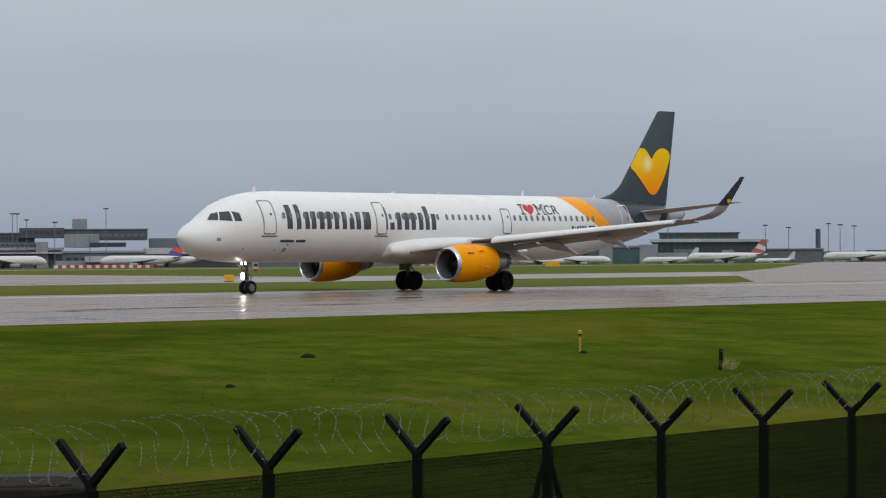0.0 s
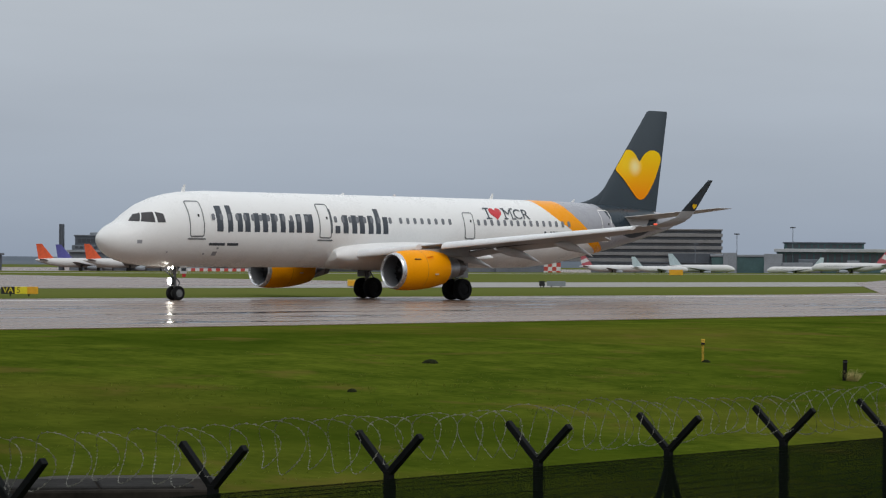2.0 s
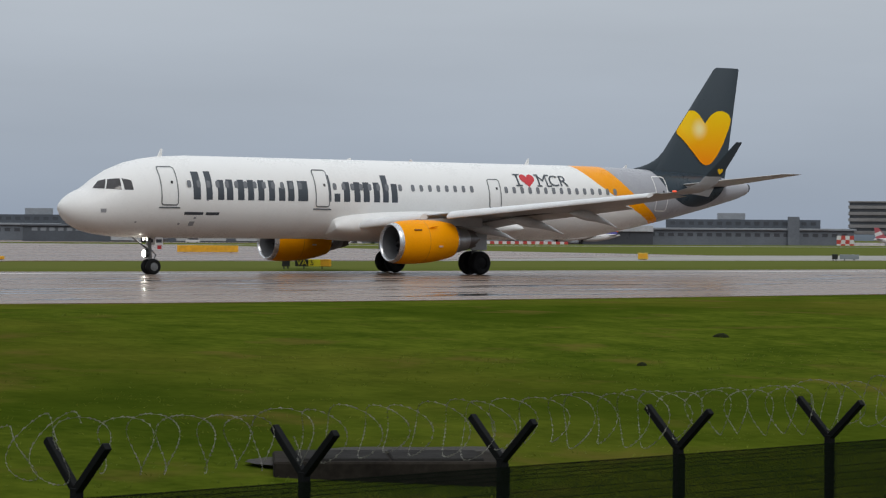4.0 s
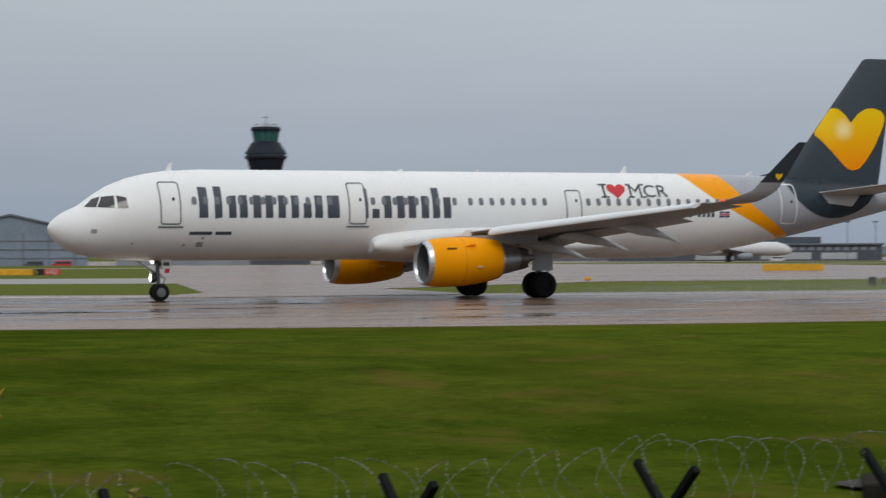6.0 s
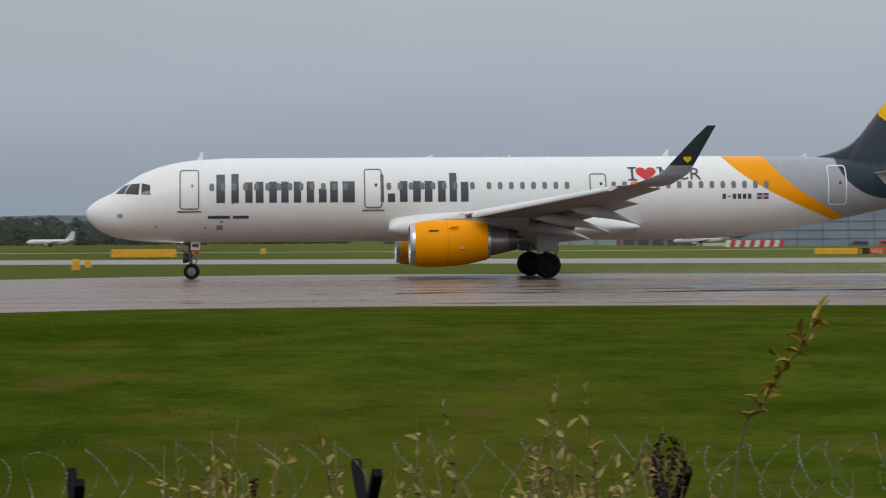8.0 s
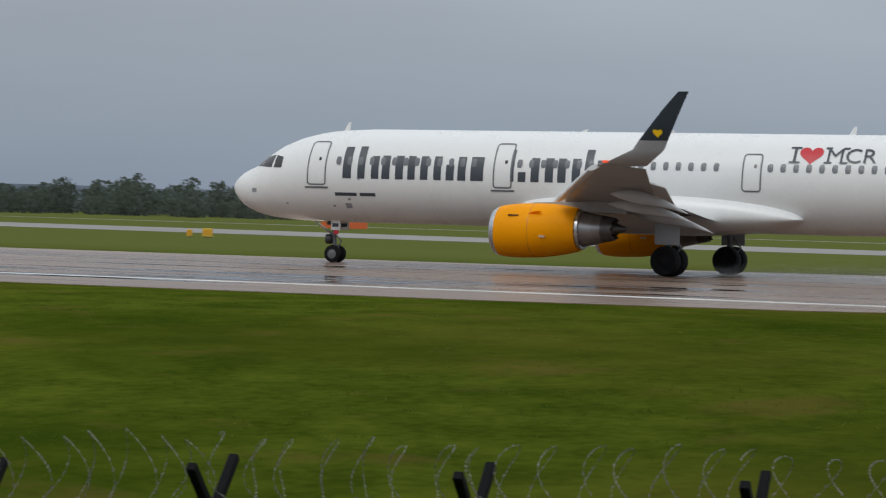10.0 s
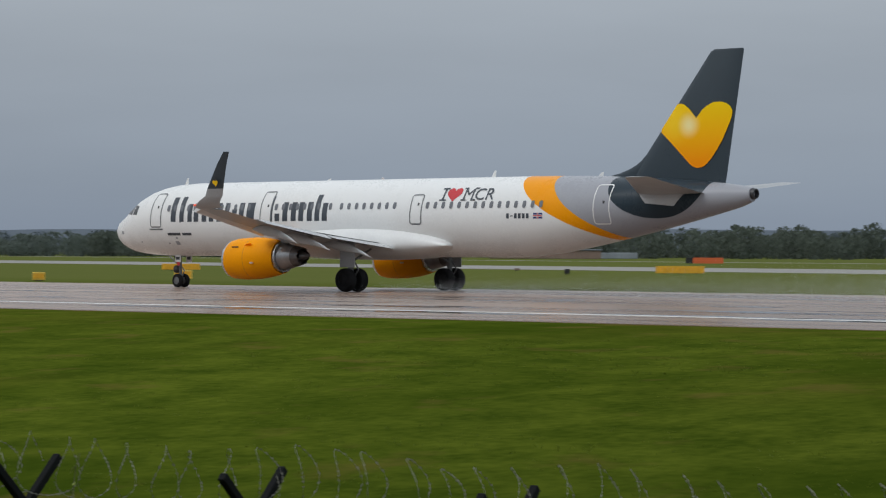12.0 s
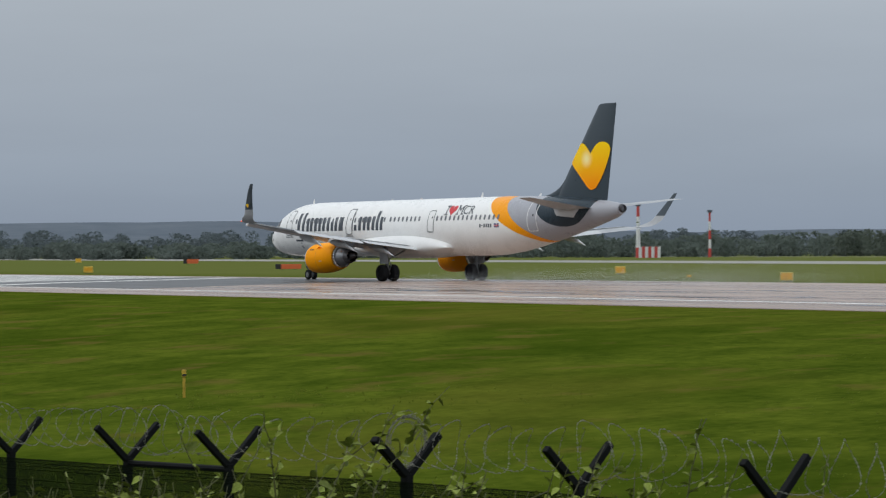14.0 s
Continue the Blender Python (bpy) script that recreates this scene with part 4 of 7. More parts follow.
for side in (-1, 1):
    gear = empty("main_gear")
    gear.parent = plane
    for y in (3.36, 4.24):
        wheel(gear, 21.97, side * y, 0.605, 0.48, M_HUB)
    bm = bmesh.new(); rod(bm, (21.97 - X0, side * 3.8, 0.58), (21.85 - X0, side * 3.9, 2.75), 0.13, 0.15, 16); rod(bm, (21.97 - X0, side * 3.3, 0.585), (21.97 - X0, side * 4.3, 0.585), 0.09)
    part("strut", bm, M_STRUT, gear)
    bm = bmesh.new(); rod(bm, (21.9 - X0, side * 3.8, 1.5), (21.9 - X0, side * 2.3, 2.2), 0.06); rod(bm, (22.15 - X0, side * 3.8, 0.75), (22.45 - X0, side * 3.8, 1.15), 0.04); rod(bm, (22.45 - X0, side * 3.8, 1.15), (22.1 - X0, side * 3.8, 1.6), 0.04)
    part("side_brace", bm, M_STRUT, gear)
    bm = bmesh.new(); box(bm, 21.45 - X0, side * 4.14 - 0.02, 1.25, 22.5 - X0, side * 4.14 + 0.02, 2.6, 0.015)
    part("gear_door", bm, M_WING, gear, smooth=False)

# aerials, beacon, tail pipe
for x, z, hgt in ((5.35, 5.74, 0.42), (28.1, 5.84, 0.36), (16.5, 5.86, 0.1), (35.0, 5.8, 0.2)):
    bm = bmesh.new()
    loft(bm, [foil((x - X0, 0, z), (x + 0.3 - X0, 0, z), 0.03, (0, 1, 0)), foil((x + 0.22 - X0, 0, z + hgt), (x + 0.34 - X0, 0, z + hgt), 0.015, (0, 1, 0))])
    part("blade_aerial", bm, M_WHITE, plane)
bm = bmesh.new()
lathe(bm, [(44.1, 0.27), (44.35, 0.24), (44.36, 0.19), (44.1, 0.18)], (-X0, 0, 4.84), 20)
part("tail_pipe", bm, M_DARKMETAL, plane)
bm = bmesh.new()
lathe(bm, [(0.0, 0.09), (0.08, 0.08), (0.12, 0.0)], (20.6 - X0, 0, 5.86), 14, axis="z")
part("beacon", bm, material("beacon_lens", (0.6, 0.55, 0.54), 0.2), plane, "pale anti-collision beacon")
for side, col in ((-1, (1, 0.1, 0.03)), (1, (0.1, 1, 0.3))):
    bm = bmesh.new()
    lathe(bm, [(24.05, 0.0), (24.12, 0.05), (24.3, 0.05), (24.4, 0.0)], (-X0, side * 16.85, 4.21), 10)
    part("navigation_light", bm, material("nav_lens", (0.10, 0.05, 0.04), 0.2, emit=col, strength=0.8 if side < 0 else 0.05), plane)


# ---- far side of the airfield ----
def at(az, d, z=0.0):
    a = radians(az)
    return Vector((d * math.sin(a), d * math.cos(a), z))


def facing(az, d, z=0.0, turn=0.0):
    """Pose at a bearing and range, its y axis pointing away from the eye."""
    p = at(az, d, z)
    p.z += ground_z(p.x, p.y)
    return pose(p.x, p.y, p.z, 0, 0, -az + turn)


# far surfaces: distance haze is put into the colours themselves
def haze(name, colour, rough=0.6, **more):
    return material(name, colour, rough, vary=0.14, scale=0.15, fine=1.2, **more)


M_CLAD = haze("pale_cladding", (0.235, 0.26, 0.29))
M_CLAD_DARK = haze("dark_cladding", (0.07, 0.082, 0.10))
M_CLAD_MID = haze("grey_cladding", (0.12, 0.138, 0.162))
M_TEAL = haze("teal_glazing", (0.06, 0.115, 0.12), 0.25)
M_BAND = haze("dark_window_band", (0.045, 0.05, 0.06), 0.3)
M_OFFICE = haze("buff_concrete_band", (0.19, 0.188, 0.188))
M_ROOF = haze("pale_roof", (0.40, 0.42, 0.44))
M_GREENWALL = haze("green_cladding", (0.035, 0.075, 0.055))
M_BLUEROOF = haze("slate_blue_roof", (0.12, 0.14, 0.17))
M_BRICK = haze("brick_wall", (0.22, 0.15, 0.12))
M_FARRED = paint("signal_red", (0.45, 0.05, 0.04), 0.5)
M_FARWHITE = paint("signal_white", (0.62, 0.62, 0.62), 0.5)
M_SIGNRED = paint("sign_red", (0.55, 0.05, 0.025), 0.5)
M_SIGNORANGE = paint("sign_orange", (0.62, 0.12, 0.03), 0.5)
M_SIGNYEL = paint("sign_yellow", (0.75, 0.62, 0.02), 0.5)


def building(name, az, d, label, blocks, category="building", turn=0.0):
    """blocks: (part name, x0, x1, z0, z1, front y, depth, material) in metres across the bearing."""
    b = empty(name, facing(az, d, 0, turn))
    for pn, x0, x1, z0, z1, y, deep, mat in blocks:
        bm = bmesh.new()
        box(bm, x0, y, z0, x1, y + deep, z1, 0.12)
        part(pn, bm, mat, b, smooth=False)
    return tagged(b, label, category)


def window_row(b, x0, x1, z, n, w, h, y, mat=None):
    bm = bmesh.new()
    box(bm, -w / 2, -0.06, -h / 2, w / 2, 0.06, h / 2)
    first = part("window", bm, mat or M_BAND, b, smooth=False)
    for k in range(n):
        ob = first if k == 0 else new("window", first.data)
        ob.parent = b
        ob.location = (x0 + (x1 - x0) * (k + 0.5) / n, y, z)


# west terminal: stacked dark and grey volumes
b = building("terminal_building", 38.7, 1100, "low grey and dark terminal with stepped roofs", (
    ("lower_hall", -62, -14, -1, 7.5, 0, 30, M_CLAD_MID), ("roof_slab", -63, -13, 7.5, 8.6, -1, 32, M_CLAD), ("upper_hall", -60, -25, 8.6, 14.2, 6, 20, M_CLAD_DARK), ("upper_parapet", -60.5, -24.6, 14.2, 14.9, 5.6, 21, M_CLAD_MID), ("middle_floor", -61, -20, 8.6, 10.6, 1, 20, M_CLAD_MID), ("rooftop_hall", -31.0, -12.5, 12.6, 16.8, 4, 20, M_CLAD_DARK),
    ("core", -12.5, 2.0, 8.6, 14.0, 3, 20, M_CLAD), ("gallery", -12.4, 22.0, 11.6, 15.8, 5, 20, M_CLAD_DARK), ("parapet", -12.6, 22.4, 15.8, 16.4, 4.6, 21, M_CLAD_MID), ("plant_room", -9.2, -3.0, 16.4, 20.6, 8, 8, M_CLAD),
    ("pier", -14, 21.0, -1, 6.2, 1, 26, M_CLAD_MID), ("pier_roof", -14.4, 21.5, 6.2, 7.2, 0.4, 27, M_CLAD), ("recess", -2.0, 13.0, 8.8, 10.6, 2.4, 18, M_BAND), ("east_hall", 21, 60, -1, 5.6, 2, 26, M_BAND), ("east_roof", 20.8, 60, 5.6, 8.2, 1, 28, M_ROOF), ("far_wing", 23, 45, 8.2, 12.4, 14, 14, M_CLAD_MID), ("steps", -16, 2, 0, 3, -8, 6, M_CLAD), ("jet_bridge", -50, -36, 2.6, 5.0, -10, 3, M_CLAD), ("jet_bridge", -4, 9, 2.4, 4.8, -11, 3, M_ROOF), ("bridge_leg", -48, -46.5, 0, 2.6, -9.5, 2, M_BAND), ("bridge_leg", 7, 8.4, 0, 2.4, -10.5, 2, M_BAND), ("stair_core", -24, -19, 0, 11, -2.5, 3, M_CLAD), ("canopy", -41, -13, 6.0, 6.5, -5, 5, M_ROOF), ("dark_bay", -37, -30, 0, 5.6, -0.3, 1, M_BAND), ("dark_bay", 14, 20, 0, 5.4, 0.6, 1, M_BAND), ("skylight", -54, -46, 14.9, 16.0, 9, 8, M_CLAD)))
window_row(b, -60, -16, 4.2, 14, 2.2, 1.6, -0.05)
window_row(b, -12, 20, 3.6, 11, 2.0, 1.6, 0.95)
window_row(b, -11, 21, 13.7, 12, 1.9, 1.2, 4.95, M_CLAD_MID)
window_row(b, -59, -26, 12.4, 18, 1.5, 1.6, 5.95, M_BAND)
window_row(b, -60, -21, 9.6, 20, 1.4, 0.9, 0.95, M_BAND)
window_row(b, -30, -13.5, 14.8, 7, 1.6, 1.3, 3.95, M_BAND)
# north terminal run
b = building("terminal_building", 32.2, 1060, "long dark terminal pier with white panels", (
    ("hall", -75, 34, -1, 6.2, 0, 26, M_CLAD_DARK), ("white_panel", -40, -20, 0.5, 3.4, -0.3, 1, M_ROOF), ("white_panel", -14, 6, 0.5, 3.4, -0.3, 1, M_ROOF), ("white_panel", 10, 24, 0.5, 3.2, -0.3, 1, M_ROOF), ("roof", -76, 35, 6.2, 7.0, -1, 28, M_CLAD_MID), ("upper_deck", -60, 10, 7.0, 9.6, 6, 18, M_CLAD_DARK)))
window_row(b, -72, 32, 4.9, 30, 2.2, 1.3, -0.05, M_CLAD)
# plain piers behind the parked aircraft
for az, d, lab in ((43.6, 1130, "long grey terminal pier with ribbon windows"), (28.6, 1140, "low grey terminal pier seen across the apron")):
    b = building("terminal_pier", az, d, lab, (("hall", -52, 50, -1, 6.6, 0, 26, M_CLAD_MID), ("roof", -53, 51, 6.6, 7.5, -1, 28, M_CLAD), ("upper_floor", -30, 36, 7.5, 11.2, 6, 16, M_CLAD_DARK), ("plant_room", -8, 4, 11.2, 14.0, 8, 8, M_CLAD), ("stair_core", 22, 27, -1, 12.5, -2, 4, M_CLAD_MID)))
    window_row(b, -50, 48, 4.6, 24, 2.4, 1.5, -0.05)
    window_row(b, -29, 35, 9.5, 16, 2.2, 1.4, 5.95)
# glazed terminal
b = building("terminal_building", 52.0, 1100, "teal glazed terminal with a pale flat roof", (
    ("glazed_hall", -23, 24.6, -1, 9.6, 0, 30, M_TEAL), ("roof", -24, 25.4, 9.6, 11.0, -1.5, 33, M_ROOF), ("penthouse", -20, 13, 11.0, 13.2, 5, 18, M_TEAL), ("penthouse_roof", -20.5, 13.6, 13.2, 13.8, 4.5, 19, M_CLAD_DARK),
    ("pier_tower", -28, -20.5, -1, 8.8, -6, 7, M_CLAD), ("pier_tower", -14, -5, -1, 6.6, -5, 5, M_CLAD_MID), ("pier_tower", 6, 11, -1, 6.2, -4, 4, M_CLAD), ("jet_bridge", -20.4, -8, 2.6, 5.2, -9, 3, M_CLAD)))
window_row(b, -22, 24, 6.6, 16, 2.2, 4.6, -0.05, M_BAND)
window_row(b, -19, 12.5, 12.1, 12, 2.0, 1.4, 4.95, M_BAND)
building("terminal_shed", 55.6, 1150, "low pale grey apron sheds", (
    ("shed", -50, -22.5, -1, 6.4, 0, 20, M_CLAD_MID), ("roof", -51, -22.2, 6.4, 7.1, -0.6, 21, M_CLAD), ("shed", -22, -6, -1, 5.8, 0, 20, M_CLAD), ("shed", -6, 22, -1, 5.0, 1, 20, M_CLAD_DARK), ("shed", 22, 60, -1, 6.4, 0, 20, M_CLAD), ("roof", -4, 24, 5.0, 6.2, -0.5, 22, M_CLAD_MID)))
bm = bmesh.new(); rod(bm, (0, 0, 0), (0, 0, 15.5), 1.2, 1.05, 16)
ch = mesh_ob("chimney", bm, M_CLAD_DARK); ch.matrix_basis = facing(54.38, 1160)
tagged(ch, "slim dark chimney stack behind the sheds", "chimney")
bm = bmesh.new(); rod(bm, (0, 0, 0), (0, 0, 19.5), 1.25, 1.1, 16)
ch = mesh_ob("chimney", bm, M_CLAD_DARK); ch.matrix_basis = facing(35.31, 1120)
tagged(ch, "slim dark chimney stack beside the terminal", "chimney")
# office block with banded floors
blocks = []
for k in range(5):
    blocks += [("floor_band", -40, 33, 5.2 + 2.75 * k, 6.7 + 2.75 * k, 0, 22, M_OFFICE), ("window_band", -39.5, 32.5, 6.7 + 2.75 * k, 7.95 + 2.75 * k, 0.5, 21, M_BAND)]
blocks += [("roof_band", -40, 33, 18.95, 19.6, 0, 22, M_OFFICE), ("plant_room", -22, -14, 19.6, 22.0, 6, 8, M_OFFICE), ("podium", -24, 29, -1, 4.6, -6, 28, M_CLAD_MID), ("podium_roof", -24.5, 30, 4.6, 5.2, -6.5, 29, M_CLAD_DARK), ("link", 10, 30, 5.2, 9.0, -4, 5, M_CLAD_DARK), ("glass_hall", 28, 52, -1, 7.6, -8, 20, M_TEAL), ("glass_roof", 27.5, 53, 7.6, 8.6, -8.5, 21, M_CLAD), ("stair_tower", 33, 39, -1, 9.4, -9, 4, M_CLAD)]
b = building("office_block", 48.0, 1150, "buff office block with dark ribbon windows", blocks)
window_row(b, -23, 9, 2.4, 14, 1.6, 1.6, -6.05)
# lamp masts over the terminals
for az, top, d in ((36.95, 22.5, 1080), (37.05, 22.5, 1080), (37.25, 20.0, 1080), (37.85, 19.0, 1080), (38.6, 15.5, 1080), (38.95, 24.5, 1080), (33.3, 15.5, 1040), (33.9, 15.5, 1040), (49.95, 17.2, 1100), (51.15, 20.0, 1100), (54.6, 17.5, 1120), (53.25, 17.0, 1120), (53.75, 16.0, 1120), (54.85, 17.0, 1120), (55.15, 16.5, 1120), (49.05, 13, 1100)):
    m = empty("lamp_mast", facing(az, d))
    bm = bmesh.new(); rod(bm, (0, 0, 0), (0, 0, top), 0.16, 0.12, 8)
    part("mast", bm, M_CLAD_MID, m)
    bm = bmesh.new(); box(bm, -1.1, -0.4, top - 0.5, 1.1, 0.4, top, 0.05)
    part("lamp_head", bm, M_CLAD_DARK, m)
    tagged(m, "tall grey apron lighting mast", "lamp mast", group="apron lighting masts")

# control tower
tower = empty("control_tower", facing(20.7, 1200))


def octa(bm, rows, seg=12):
    loft(bm, [[Vector((r * math.cos(2 * math.pi * i / seg), r * math.sin(2 * math.pi * i / seg), z)) for i in range(seg)] for r, z in rows])
    return bm


M_TOWERDARK = haze("tower_dark_cladding", (0.016, 0.021, 0.032), 0.6, spec=0.15)
part("shaft", octa(bmesh.new(), ((5.2, 0), (5.0, 39))), haze("tower_concrete", (0.30, 0.30, 0.28)), tower)
for k in range(4):
    bm = bmesh.new(); box(bm, -0.9, -5.35, 1, 0.9, -4.7, 38, m=Matrix.Rotation(radians(-45 + 30 * k), 4, "Z"))
    part("shaft_rib", bm, haze("tower_rib", (0.12, 0.13, 0.12)), tower, smooth=False)
part("lower_pod", octa(bmesh.new(), ((6.0, 38.5), (6.8, 40), (8.6, 46.5), (9.6, 47.2), (9.6, 48.2))), M_TOWERDARK, tower)
part("gallery", octa(bmesh.new(), ((9.0, 48.2), (9.0, 49.2))), M_CLAD_DARK, tower)
part("upper_pod", octa(bmesh.new(), ((9.7, 49.2), (9.2, 50.0), (6.6, 54.2), (5.4, 54.8))), M_TOWERDARK, tower)
cab = part("cab", octa(bmesh.new(), ((5.2, 54.8), (6.0, 59.6))), haze("cab_glazing", (0.05, 0.15, 0.145), 0.5, spec=0.1), tower, "green-tinted control room glazing")
for k in range(12):
    a = 2 * math.pi * k / 12
    bm = bmesh.new(); rod(bm, (5.3 * math.cos(a), 5.3 * math.sin(a), 54.8), (6.1 * math.cos(a), 6.1 * math.sin(a), 59.6), 0.16, 0.16, 4)
    part("mullion", bm, M_TOWERDARK, cab)
part("cab_roof", octa(bmesh.new(), ((6.7, 59.6), (6.9, 60.4), (6.4, 61.4), (1.0, 61.8))), M_TOWERDARK, tower)
bm = bmesh.new(); rod(bm, (0, 0, 61.6), (0, 0, 66.5), 0.16); rod(bm, (-1.6, 0, 65.8), (1.6, 0, 65.8), 0.1); rod(bm, (-5, 0, 61.4), (-5, 0, 63), 0.06); rod(bm, (5, 0, 61.4), (5, 0, 63), 0.06)
part("aerial", bm, M_CLAD_DARK, tower)
bm = bmesh.new()
for k in range(12):
    a, b2 = 2 * math.pi * k / 12, 2 * math.pi * (k + 1) / 12
    rod(bm, (5.2 * math.cos(a), 5.2 * math.sin(a), 61.4), (5.2 * math.cos(a), 5.2 * math.sin(a), 62.6), 0.06, 0.06, 4)
    rod(bm, (5.2 * math.cos(a), 5.2 * math.sin(a), 62.6), (5.2 * math.cos(b2), 5.2 * math.sin(b2), 62.6), 0.06, 0.06, 4)
part("roof_rail", bm, M_CLAD_DARK, tower)
tagged(tower, "dark-headed airport control tower on a concrete shaft", "control tower")
building("depot", 20.9, 900, "low dark depot beside the tower", (("wall", -22, 12, -1, 2.2, 0, 14, M_CLAD_DARK), ("roof", -22.5, 12.5, 2.2, 2.8, -0.5, 15, M_CLAD_MID)))


def gable_hangar(az, d, w, eave, ridge, deep, wall, roof, label, bands=3, turn=0.0):
    h = empty("hangar", facing(az, d, 0, turn))
    bm = bmesh.new()
    loft(bm, [[Vector((-w / 2, y, -1)), Vector((w / 2, y, -1)), Vector((w / 2, y, eave)), Vector((0, y, ridge)), Vector((-w / 2, y, eave))] for y in (0, deep)])
    part("hall", bm, wall, h, smooth=False)
    bm = bmesh.new()
    loft(bm, [[Vector((-w / 2 - 0.6, y, eave - 0.1)), Vector((0, y, ridge + 0.1)), Vector((w / 2 + 0.6, y, eave - 0.1)), Vector((w / 2 + 0.6, y, eave + 0.4)), Vector((0, y, ridge + 0.7)), Vector((-w / 2 - 0.6, y, eave + 0.4))] for y in (-0.6, deep + 0.6)])
    part("roof", bm, roof, h, smooth=False)
    for k in range(bands):
        bm = bmesh.new(); z = eave * (k + 1) / (bands + 1)
        box(bm, -w / 2, -0.12, z, w / 2, 0.0, z + 0.3)
        part("cladding_rail", bm, M_CLAD_MID, h, smooth=False)
    for k in range(6):
        bm = bmesh.new(); x = -w / 2 + w * (k + 0.5) / 6
        box(bm, x - 0.2, -0.16, -1, x + 0.2, -0.02, eave)
        part("door_post", bm, M_CLAD_MID, h, smooth=False)
    return tagged(h, label, "hangar")


gable_hangar(10.3, 720, 44, 12.6, 16.8, 40, haze("pale_teal_cladding", (0.27, 0.31, 0.31)), M_CLAD_MID, "large pale grey maintenance hangar", turn=18)
gable_hangar(15.2, 800, 46, 10.4, 15.5, 40, haze("blue_grey_cladding", (0.20, 0.25, 0.31)), M_BLUEROOF, "pale blue hangar with a dark roof")
gable_hangar(8.3, 770, 37, 9.6, 17.2, 40, haze("gable_grey", (0.26, 0.275, 0.285)), M_CLAD_MID, "pale grey gabled hangar behind a green shed", bands=0)
b = building("green_shed", 8.0, 752, "long dark green clad shed", (("wall", -34, 13, -1, 9.4, 0, 9, M_GREENWALL), ("roof_edge", -34.4, 13.4, 9.4, 9.9, -0.4, 10, M_CLAD_MID)))
b = building("hangar", 18.9, 800, "dark blue hangar with a pale stepped roof", (("wall", -20, 20, 2.6, 11.2, 0, 30, haze("blue_cladding", (0.10, 0.125, 0.175))), ("lower_wall", -20.2, 20.2, -1, 2.6, -0.3, 31, M_CLAD), ("roof", -20.8, 20.8, 11.2, 12.2, -0.8, 32, M_ROOF), ("upper_roof", -20, 12, 12.2, 14.6, 6, 22, M_ROOF)))
window_row(b, -19, 19, 6.2, 10, 3.4, 0.25, -0.05, M_CLAD_MID)
window_row(b, -19, 19, 8.6, 10, 3.4, 0.25, -0.05, M_CLAD_MID)
b = building("low_office", 11.4, 560, "low apron office with a broad white roof", (("wall", -9, 8, -1, 3.4, 0, 10, M_CLAD_DARK), ("roof", -10, 9, 3.4, 4.6, -1.5, 12, M_ROOF)))
for k in range(6):
    bm = bmesh.new(); box(bm, -8.4 + 3.1 * k, -0.7, -1, -7.5 + 3.1 * k, -0.1, 3.4)
    part("column", bm, M_BRICK, b, smooth=False)
building("vehicle_shed", -37.4, 820, "long low brick building by the trees", (("wall", -13, 22, 0, 2.6, 0, 8, M_BRICK), ("roof", -13.4, 22.4, 2.6, 3.0, -0.4, 9, M_CLAD_MID)))
building("vehicle_shed", -38.0, 860, "dark sheds before the trees", (("wall", 5, 30, 0, 2.4, 0, 8, M_BAND), ("roof", 4.6, 30.4, 2.4, 3.1, -0.4, 9, M_CLAD_MID), ("annexe", 30, 44, 0, 2.0, 0, 8, M_CLAD)))


